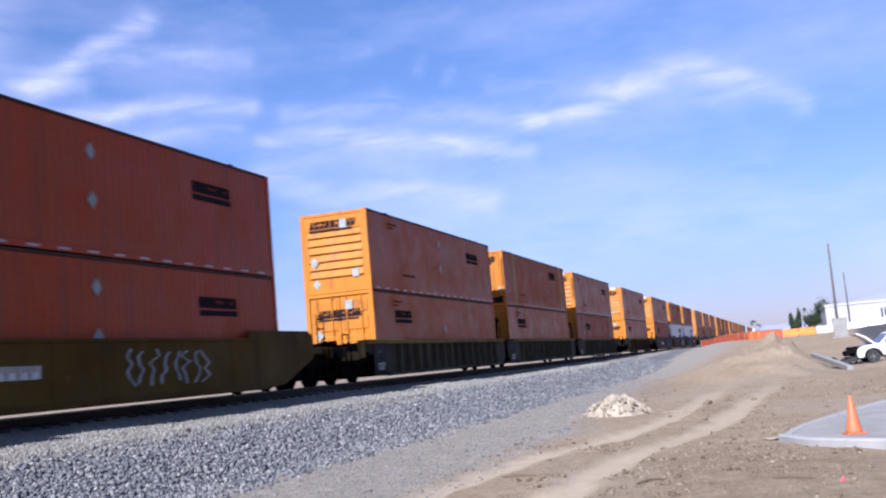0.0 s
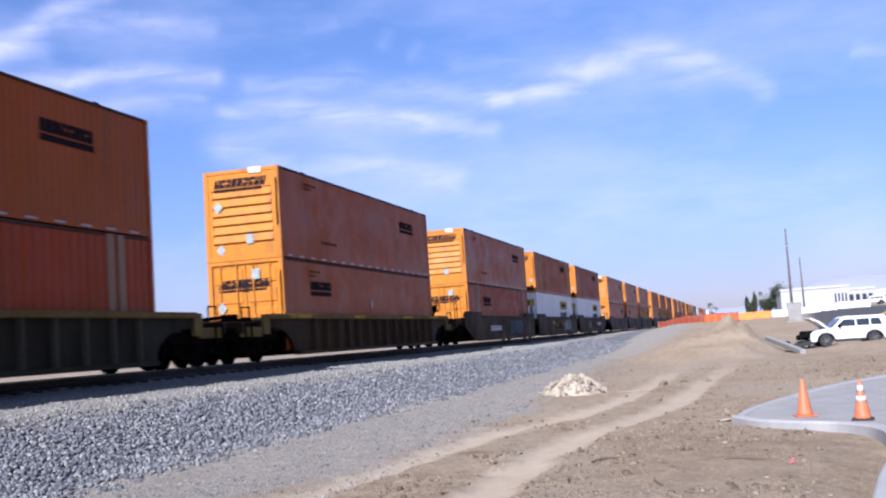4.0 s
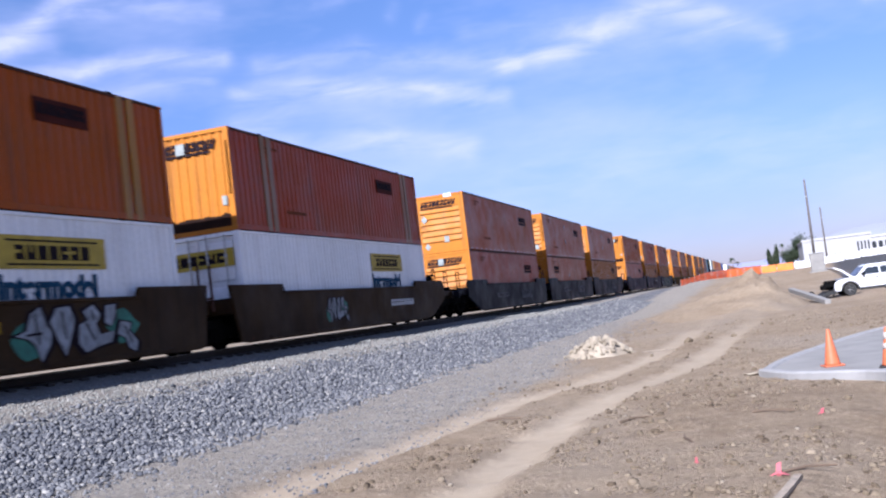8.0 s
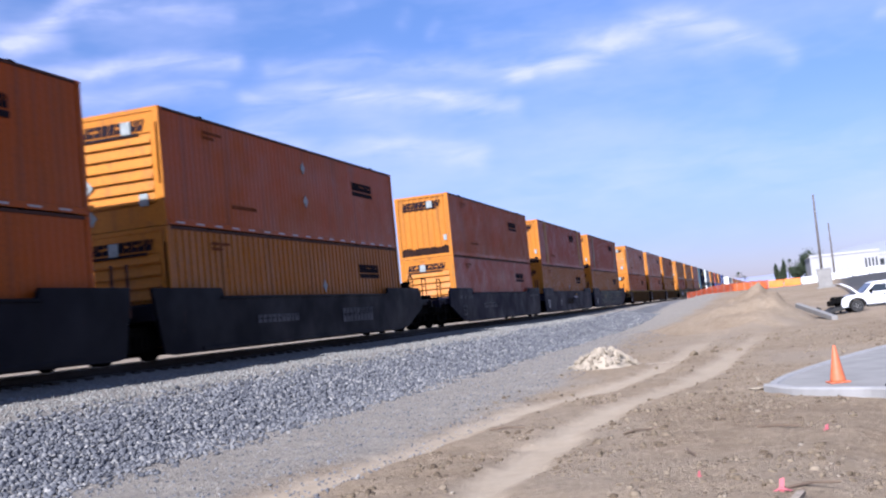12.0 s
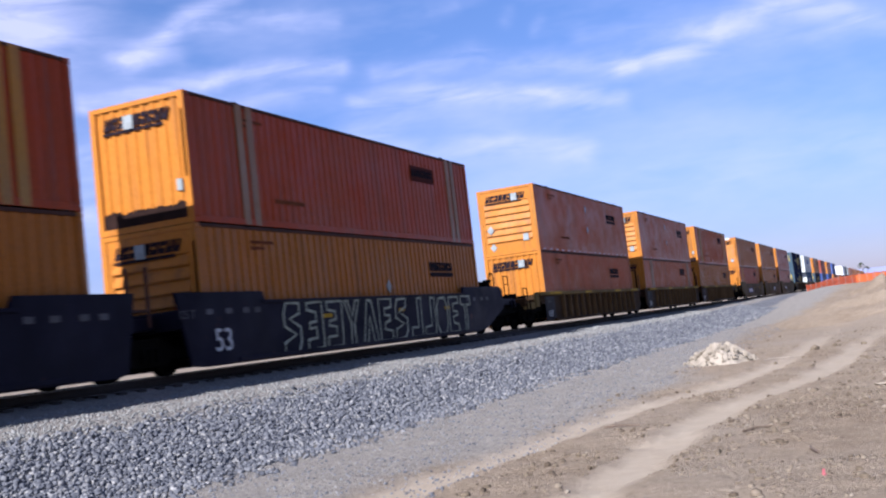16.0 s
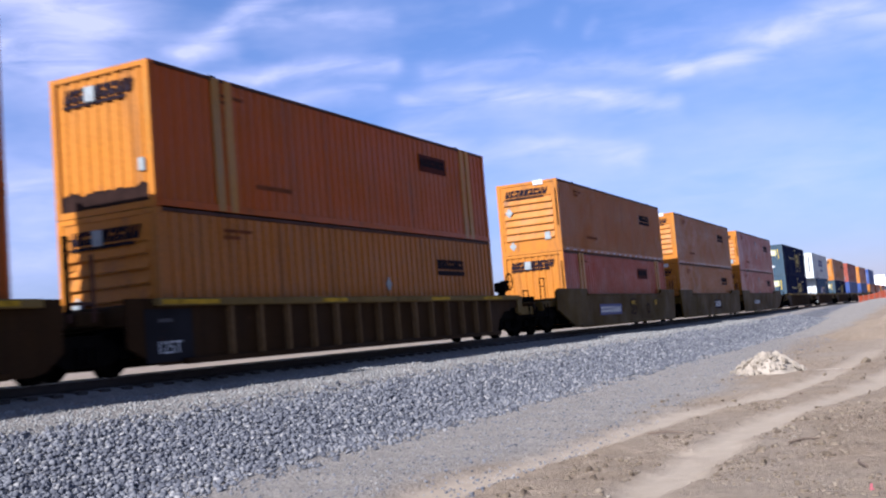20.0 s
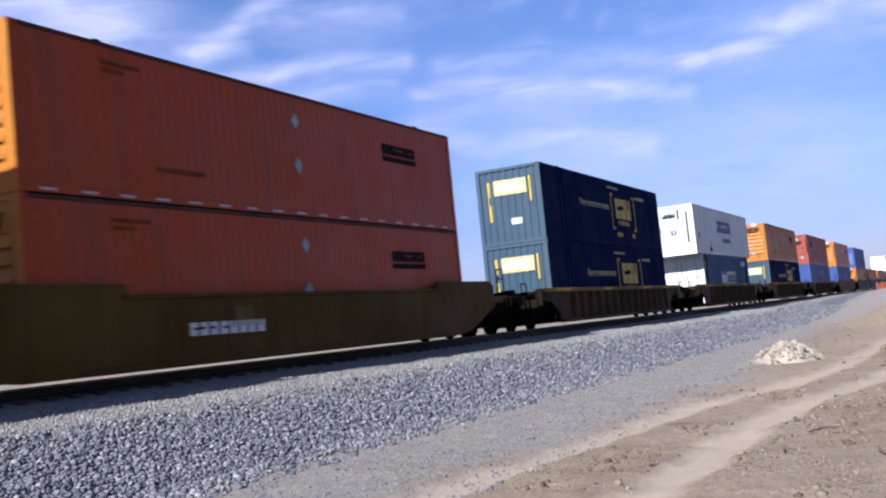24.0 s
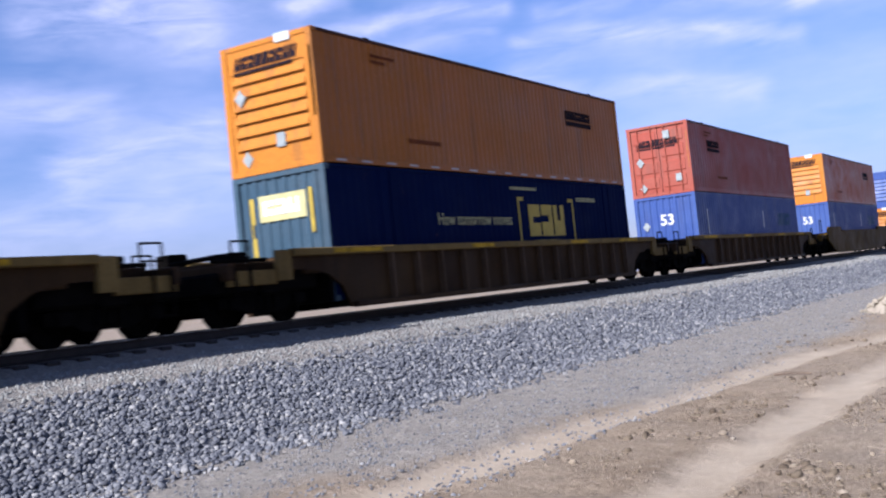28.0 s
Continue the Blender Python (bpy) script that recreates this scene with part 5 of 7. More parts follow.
def build_unit(car, y, style, mat, head, tail, marks, brake):
    """One well; head and tail say whether it couples there (True) or shares a truck with the next well."""
    top = 1.40 if style == "ribbed" else 1.44
    a, b = (-1.0, LONG + 1.0)
    for side in (1, -1):
        x0, x1 = (1.36, 1.43) if style == "ribbed" else (1.42, 1.50)
        if side < 0:
            x0, x1 = -x1, -x0
        if style == "ribbed":
            o = [(-1.5, top), (-1.5, 1.0), (-0.9, 0.98), (-0.35, 0.86), (0.1, 0.6), (0.35, 0.14)] if head else [(-1.1, top), (-1.1, 0.5), (-0.5, 0.2), (-0.2, 0.14)]
            o += [(LONG - 0.35, 0.14), (LONG - 0.1, 0.6), (LONG + 0.35, 0.86), (LONG + 0.9, 0.98), (LONG + 1.5, 1.0), (LONG + 1.5, top)] if tail else [(LONG + 0.2, 0.14), (LONG + 0.5, 0.2), (LONG + 0.9, 0.5), (LONG + 0.9, top)]
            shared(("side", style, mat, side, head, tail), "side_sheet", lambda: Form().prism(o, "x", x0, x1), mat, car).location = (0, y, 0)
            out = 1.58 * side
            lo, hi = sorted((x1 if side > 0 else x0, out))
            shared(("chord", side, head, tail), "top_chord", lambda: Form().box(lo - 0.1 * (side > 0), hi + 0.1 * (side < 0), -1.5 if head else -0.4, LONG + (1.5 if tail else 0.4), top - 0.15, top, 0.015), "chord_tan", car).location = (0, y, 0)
            shared(("sill", mat, side), "bottom_chord", lambda: Form().box(lo, hi, 0.36, LONG - 0.36, 0.13, 0.25, 0.012), mat, car).location = (0, y, 0)
            if side > 0 and mat != "car_grey":
                for k, (u, w) in enumerate(((-0.3, 1.7), (5.2, 1.1), (10.9, 1.2), (LONG - 1.6, 1.5))):
                    shared(("patch", k), "paint_patch", lambda: Form().box(hi, hi + 0.004, u, u + w, top - 0.12, top - 0.03), "chord_yellow", car, "scuffed yellow patch").location = (0, y, 0)
            for i in range(14):
                yy = 1.81 + i * 1.02
                # rib paint lighter than the sheet, as if the sun caught the ribs
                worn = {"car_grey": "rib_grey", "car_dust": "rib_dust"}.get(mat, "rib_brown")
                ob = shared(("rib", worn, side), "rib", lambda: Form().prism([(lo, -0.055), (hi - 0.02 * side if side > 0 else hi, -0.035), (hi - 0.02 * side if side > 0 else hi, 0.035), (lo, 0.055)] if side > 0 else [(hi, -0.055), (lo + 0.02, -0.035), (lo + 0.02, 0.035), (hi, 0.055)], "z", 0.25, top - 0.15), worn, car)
                ob.location = (0, y + yy, 0)
        else:
            o = [(-1.75, 1.52), (-1.75, 0.87), (0.1, 0.2), (1.2, 0.09)] if head else [(-1.15, 1.66), (-0.78, 0.14), (-0.3, 0.09)]
            o += [(LONG - 1.2, 0.09), (LONG - 0.1, 0.2), (LONG + 1.75, 0.87), (LONG + 1.75, 1.52), (LONG + 1.45, 1.66)] if tail else [(LONG + 0.3, 0.09), (LONG + 0.62, 0.14), (LONG + 0.95, 1.66)]
            o += [(LONG - 2.0, 1.66), (LONG - 2.1, top), (2.1, top), (2.0, 1.66)] + ([(-1.45, 1.66)] if head else [])
            shared(("side", style, mat, side, head, tail), "side_sheet", lambda: Form().prism(o, "x", x0, x1), mat, car).location = (0, y, 0)
            lo, hi = sorted((side * 1.44, side * 1.54))
            shared(("chord2", mat, side), "top_chord", lambda: Form().box(lo, hi, 1.95, LONG - 1.95, top - 0.06, top + 0.015, 0.01), mat, car).location = (0, y, 0)
            shared(("sill2", mat, side), "bottom_chord", lambda: Form().box(lo, hi, 0.85, LONG - 0.85, 0.12, 0.22, 0.01), mat, car).location = (0, y, 0)
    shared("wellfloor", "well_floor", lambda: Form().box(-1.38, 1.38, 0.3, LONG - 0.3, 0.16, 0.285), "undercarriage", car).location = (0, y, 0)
    for end, flip in ((head, -1), (tail, 1)):
        o = y if flip < 0 else y + LONG
        reach = 3.15 if end else 1.62
        d0, d1 = sorted((o + flip * 0.25, o + flip * reach))
        shared(("deck", end, flip, mat), "end_platform", lambda: Form().box(-0.75, 0.75, d0 - y, d1 - y, 0.95, 1.22, 0.02).box(-1.4, 1.4, min(d0, d1) - y if flip > 0 else d1 - y - 0.75, (d0 - y + 0.75) if flip > 0 else d1 - y, 0.9, 1.3, 0.02), mat if style != "ribbed" or mat == "car_grey" else "car_dust", car).location = (0, y, 0)
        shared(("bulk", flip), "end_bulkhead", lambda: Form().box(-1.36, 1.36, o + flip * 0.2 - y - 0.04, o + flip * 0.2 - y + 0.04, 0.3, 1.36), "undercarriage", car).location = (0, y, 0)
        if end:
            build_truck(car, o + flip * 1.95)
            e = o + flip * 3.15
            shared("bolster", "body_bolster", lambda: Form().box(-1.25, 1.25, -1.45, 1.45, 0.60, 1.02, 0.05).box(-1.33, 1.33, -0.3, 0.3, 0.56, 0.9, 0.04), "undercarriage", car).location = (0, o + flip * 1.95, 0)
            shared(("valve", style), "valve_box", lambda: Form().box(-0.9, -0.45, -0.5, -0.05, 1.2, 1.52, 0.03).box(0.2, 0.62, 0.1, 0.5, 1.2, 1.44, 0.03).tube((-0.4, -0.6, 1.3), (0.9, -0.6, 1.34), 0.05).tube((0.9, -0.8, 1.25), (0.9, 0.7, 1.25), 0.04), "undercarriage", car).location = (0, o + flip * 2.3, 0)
            if style == "ribbed":
                shared(("endpatch",), "paint_patch", lambda: Form().box(1.373, 1.377, -0.34, 0.3, 1.0, 1.16), "chord_yellow", car, "scuffed yellow patch").location = (0, o + flip * 1.5, 0)
            shared(("endsill", mat), "end_sill", lambda: Form().box(-1.45, 1.45, -0.09, 0.09, 0.85, 1.16, 0.02).box(-0.25, 0.25, -0.3, 0.3, 0.72, 0.95, 0.02), mat, car).location = (0, e, 0)
            shared("coupler", "coupler", lambda: Form().box(-0.11, 0.11, -0.36, 0.36, 0.74, 0.98, 0.03), "undercarriage", car).location = (0, e + flip * 0.30, 0)
            for s in (-1, 1):
                if style == "ribbed":
                    shared(("sidebeam", s), "platform_beam", lambda: Form().box(s * 1.36 - 0.05, s * 1.36 + 0.05, -0.66, 0.66, 0.74, 1.02, 0.015), "chord_tan", car, "scuffed tan platform beam").location = (0, o + flip * 2.54, 0)
                    shared(("endplate", s), "end_plate", lambda: Form().prism([(-0.2, 0.8), (0.2, 0.8), (0.2, 1.36), (0.12, 1.38), (-0.2, 1.38)], "x", s * 1.43 - 0.05, s * 1.43 + 0.05), "chord_tan", car, "scuffed tan end plate").location = (0, o + flip * 1.71, 0)
                else:
                    shared(("sidebeam", mat, s), "platform_beam", lambda: Form().box(s * 1.32 - 0.05, s * 1.32 + 0.05, -1.1, 1.1, 0.98, 1.2, 0.015), mat, car).location = (0, o + flip * 2.1, 0)
                gh = 1.58 if style == "ribbed" else 2.05
                shared(("grab", s, gh), "grab_iron", lambda: Form().tube((s * 1.32, -0.24, 1.18), (s * 1.32, -0.24, gh), 0.022).tube((s * 1.32, 0.24, 1.18), (s * 1.32, 0.24, gh), 0.022).tube((s * 1.32, -0.24, gh), (s * 1.32, 0.24, gh), 0.022).tube((s * 1.32, -0.24, gh - 0.3), (s * 1.32, 0.24, gh - 0.3), 0.018), "undercarriage", car).location = (0, o + flip * 2.75, 0)
                shared(("step", s), "step_ladder", lambda: Form().box(s * 1.45 - 0.02, s * 1.45 + 0.02, -0.22, -0.18, 0.3, 1.1).box(s * 1.45 - 0.02, s * 1.45 + 0.02, 0.18, 0.22, 0.3, 1.1).box(s * 1.45 - 0.03, s * 1.45 + 0.03, -0.2, 0.2, 0.32, 0.36).box(s * 1.45 - 0.03, s * 1.45 + 0.03, -0.2, 0.2, 0.66, 0.7), "undercarriage", car).location = (0, o + flip * 2.85, 0)
            if flip > 0 and brake:
                stand = shared("brakestand", "brake_stand", lambda: Form().box(-0.12, 0.12, -0.1, 0.1, 1.2, 1.75, 0.02).tube((0, 0, 1.95), (0.28, 0, 1.95), 0.05).box(-0.2, 0.2, -0.22, 0.22, 1.6, 1.95, 0.06), "undercarriage", car)
                stand.location = (0.55, o + flip * 2.4, 0)

                def wheel():
                    f = Form()
                    for i in range(16):
                        p, q = i * math.tau / 16, (i + 1) * math.tau / 16
                        f.tube((0.32, 0.29 * math.cos(p), 1.95 + 0.29 * math.sin(p)), (0.32, 0.29 * math.cos(q), 1.95 + 0.29 * math.sin(q)), 0.025, 6)
                    for i in range(4):
                        p = i * math.tau / 4
                        f.tube((0.30, 0, 1.95), (0.32, 0.28 * math.cos(p), 1.95 + 0.28 * math.sin(p)), 0.016, 6)
                    return f
                shared("brakewheel", "brake_wheel", wheel, "undercarriage", stand)
                shared("pipe", "air_tank", lambda: Form().tube((-0.6, -0.55, 1.45), (-0.6, 0.55, 1.45), 0.2, 12), "undercarriage", car).location = (0, o + flip * 1.6, 0)
        else:
            if flip > 0:
                build_truck(car, o + 1.72)
            for s in (-1, 1):
                if style == "ribbed" and flip < 0:
                    shared(("handpost", s), "hand_post", lambda: Form().box(s * 1.25 - 0.04, s * 1.25 + 0.04, -0.05, 0.05, 1.15, 2.5, 0.012).tube((s * 1.25, 0.05, 2.45), (s * 1.25, 0.2, 2.38), 0.014, 6).tube((s * 1.25, 0.2, 2.38), (s * 1.25, 0.2, 1.9), 0.014, 6).tube((s * 1.25, 0.2, 1.9), (s * 1.25, 0.05, 1.84), 0.014, 6), "undercarriage", car, "dark hand post with a grab loop").location = (0, o - 2.3, 0)
                if flip < 0:
                    shared(("artgrab", s), "grab_iron", lambda: Form().box(s * 1.25 - 0.03, s * 1.25 + 0.03, -0.32, -0.26, 1.0, 2.16, 0.01).box(s * 1.25 - 0.03, s * 1.25 + 0.03, 0.26, 0.32, 1.0, 2.2, 0.01).box(s * 1.25 - 0.025, s * 1.25 + 0.025, -0.3, 0.3, 1.3, 1.36), "edge_brown", car, "rusty hand rail").location = (0, o - 2.0, 0)
    xm = 1.508 if style != "ribbed" else 1.436
    for name, y0, y1, z0, z1, m, kind in marks:
        if kind == "panel":
            part(name, Form().box(xm, xm + 0.006, y + y0, y + y1, z0, z1), m, car)
        elif kind == "blocks":
            part(name, block_row(Form(), y + y0, y + y1, z0, z1, xm + 0.008, max(3, int((y1 - y0) / 0.28)), 0.05, 0.25, "x", 51), m, car)
        elif kind == "outline":
            for shape in outline_tag(y + y0, y + y1, z0, z1, xm + 0.006):
                part(name, shape, m, car, "hollow sprayed outline")
        elif kind == "bubble":
            bubble_tag(name, car, y + y0, y + y1, z0, z1, xm + 0.004, m)
        elif kind == "tag":
            for shape in tag_form(y + y0, y + y1, z0, z1, xm + 0.006):
                part(name, shape, m, car)
        else:
            letters(name, kind, z1 - z0, m, car, on_side(y + y0, z0, xm + 0.01), 1.0, 0.006)


def stroke(f, p, q, w, x, deep=0.004):
    """A straight bar of width w on the side sheet from p to q (along, up)."""
    d = Vector((q[0] - p[0], q[1] - p[1]))
    if d.length < 1e-4:
        return
    d.normalize()
    n, e = Vector((-d.y, d.x)) * w / 2, d * w * 0.4
    p, q = Vector(p) - e, Vector(q) + e
    f.prism([tuple(p + n), tuple(q + n), tuple(q - n), tuple(p - n)], "x", x, x + deep)


# hollow block shapes in a cell one wide and one high
BLOCKS = {
    "zig": [(0, 0), (0.75, 0), (0.95, 0.22), (0.92, 0.5), (0.36, 0.66), (0.88, 0.74), (0.88, 1), (0.2, 1), (0.02, 0.78), (0.06, 0.5), (0.6, 0.36), (0, 0.26)],
    "comb": [(0, 0), (0.92, 0), (0.92, 0.25), (0.42, 0.28), (0.42, 0.42), (0.8, 0.44), (0.8, 0.6), (0.42, 0.62), (0.42, 0.75), (0.92, 0.78), (0.92, 1), (0, 1)],
    "fork": [(0.34, 0), (0.66, 0), (0.66, 0.45), (1, 1), (0.72, 1), (0.5, 0.65), (0.28, 1), (0, 1), (0.34, 0.45)],
    "tent": [(0, 0), (0.3, 0), (0.5, 0.6), (0.7, 0), (1, 0), (0.66, 1), (0.34, 1)],
    "foot": [(0, 0), (0.92, 0), (0.92, 0.28), (0.38, 0.28), (0.38, 1), (0, 1)],
    "disc": [(0.22, 0), (0.78, 0), (1, 0.25), (1, 0.75), (0.78, 1), (0.22, 1), (0, 0.75), (0, 0.25)],
    "post": [(0.34, 0), (0.66, 0), (0.66, 0.72), (1, 0.72), (1, 1), (0, 1), (0, 0.72), (0.34, 0.72)],
}


def outline_tag(y0, y1, z0, z1, x):
    """Hollow sprayed blocks side by side, each drawn only by its rim."""
    shapes, r = [], random.Random(12)
    row = ("zig", "comb", "comb", "fork", "tent", "comb", "zig", "foot", "foot", "disc", "comb", "post")
    n = max(1, round(y1 - y0))
    w, h = (y1 - y0) / n, z1 - z0
    for i in range(n):
        cell = BLOCKS[row[i % len(row)]]
        flip = i in (1, 2, 7, 8)
        o = [((1 - u if flip else u), v) for u, v in cell]
        o = o[::-1] if flip else o
        o = [(y0 + (i + 0.04 + 0.9 * u) * w + 0.05 * v + r.uniform(-0.025, 0.025), z0 + v * h + r.uniform(-0.03, 0.03)) for u, v in o]
        n_ = len(o)
        inner = []
        for v in range(n_):
            p, c, q = Vector(o[v - 1]), Vector(o[v]), Vector(o[(v + 1) % n_])
            e, g = (c - p).normalized(), (q - c).normalized()
            m = Vector((-e.y - g.y, e.x + g.x))
            m = m.normalized() if m.length > 0.2 else Vector((-e.y, e.x))
            inner.append(tuple(c + m * 0.085))
        pts = [(x_, *p) for x_ in (x, x + 0.004) for ring_ in (o, inner) for p in ring_]
        quads = []
        for v in range(n_):
            w_ = (v + 1) % n_
            quads += [(v, w_, n_ + w_, n_ + v), (2 * n_ + v, 2 * n_ + w_, 3 * n_ + w_, 3 * n_ + v), (v, w_, 2 * n_ + w_, 2 * n_ + v), (n_ + v, n_ + w_, 3 * n_ + w_, 3 * n_ + v)]
        shapes.append(Form().poly(pts, quads))
    return shapes


def blob(cy, cz, ry, rz, r, n=18, rough=0.16):
    return [(cy + ry * math.cos(i * math.tau / n) * (1 + r.uniform(-rough, rough)), cz + rz * math.sin(i * math.tau / n) * (1 + r.uniform(-rough, rough))) for i in range(n)]


# spiky sprayed shapes: outline (share of the width, share of the height) and inner creases
SPRAY = [
    ([(0.0, 0.50), (0.09, 0.58), (0.13, 0.88), (0.21, 1.0), (0.25, 0.66), (0.29, 0.52), (0.27, 0.30), (0.19, 0.0), (0.15, 0.32), (0.11, 0.42)], [((0.16, 0.85), (0.18, 0.35)), ((0.10, 0.50), (0.20, 0.52))]),
    ([(0.26, 0.70), (0.32, 0.96), (0.43, 0.99), (0.47, 0.72), (0.43, 0.42), (0.37, 0.06), (0.31, 0.40)], [((0.36, 0.86), (0.38, 0.40))]),
    ([(0.46, 0.28), (0.48, 0.62), (0.56, 0.70), (0.52, 0.88), (0.62, 1.0), (0.68, 0.80), (0.63, 0.60), (0.67, 0.40), (0.80, 0.46), (0.77, 0.24), (0.64, 0.18), (0.52, 0.08)], [((0.55, 0.62), (0.60, 0.34)), ((0.60, 0.86), (0.62, 0.70))]),
    ([(0.70, 0.62), (0.72, 0.96), (0.82, 0.98), (0.80, 0.70), (0.76, 0.54)], []),
    ([(0.80, 0.40), (0.84, 0.66), (0.94, 0.60), (0.92, 0.44), (1.0, 0.20), (0.97, 0.0), (0.90, 0.10), (0.88, 0.30)], [((0.88, 0.52), (0.93, 0.22))]),
]


def bubble_tag(name, car, y0, y1, z0, z1, x, mat):
    """A sprayed piece: a soft halo, dark rims, spiky pale shapes and dark inner lines."""
    r = random.Random(int(y1 * 10))
    cz, w, h = (z0 + z1) / 2, y1 - y0, z1 - z0
    halo = [Form().prism(blob(y0 + k * w, cz + up * h, 0.14 * w, 0.30 * h, r, 14, 0.2), "x", x, x + 0.001 + 0.0002 * n) for n, (k, up) in enumerate(((0.12, -0.1), (0.86, 0.05)))]
    rim, line = Form(), Form()
    fill = []
    for n, (shape, creases) in enumerate(SPRAY):
        pts = [(y0 + u * w, z0 + v * h) for u, v in shape]
        c = (sum(p for p, _ in pts) / len(pts), sum(q for _, q in pts) / len(pts))
        rim.prism([(c[0] + (p - c[0]) * 1.14 + 0.04 * (1 if p > c[0] else -1), c[1] + (q - c[1]) * 1.05) for p, q in pts], "x", x + 0.0015, x + 0.0030 + 0.0004 * n)
        pts = [(c[0] + (p - c[0]) * 0.90, c[1] + (q - c[1]) * 0.94) for p, q in pts]
        fill.append(Form().prism(pts, "x", x + 0.0035, x + 0.0060 + 0.0004 * n))
        for p, q in creases:
            stroke(line, (y0 + p[0] * w, z0 + p[1] * h), (y0 + q[0] * w, z0 + q[1] * h), 0.05, x + 0.011, 0.002)
    base = part(name, rim, "ink", car, "silver sprayed piece with dark rims")
    for shape in halo:
        part("spray_halo", shape, "spray_green", base)
    for shape in fill:
        part("spray_fill", shape, mat, base)
    part("spray_line", line, "ink", base)


def tag_form(y0, y1, z0, z1, x):
    """Sprayed bent bars, one form each."""
    out = []
    r = random.Random(77)
    n = max(2, int((y1 - y0) / 0.42))
    for i in range(n):
        c = y0 + (i + 0.5) * (y1 - y0) / n
        w = 0.5 * (y1 - y0) / n
        pts = [(c + r.uniform(-w, w), z0 + (z1 - z0) * k / 5 + r.uniform(-0.04, 0.04)) for k in range(6)]
        ribbon = [(p - 0.045, q) for p, q in pts] + [(p + 0.045, q) for p, q in pts[::-1]]
        out.append(Form().prism(ribbon, "x", x, x + 0.003 + 0.0006 * i))
    return out


def well_car(ys, style, mat, label, marks=()):
    car = thing("well_car", pose(TRACK_X, ys[0], 0), label, "railway car", "well cars of the train")
    brake = len(ys) > 1 and mat not in ("car_tan", "car_grey") or style == "ribbed" and label.startswith("dusty")
    for i, y in enumerate(ys):
        build_unit(car, y - ys[0], style, mat, i == 0, i == len(ys) - 1, [m[1:] for m in marks if m[0] == i], brake)
    TRAIN.append((car, ys[0], 0.0))
    return car


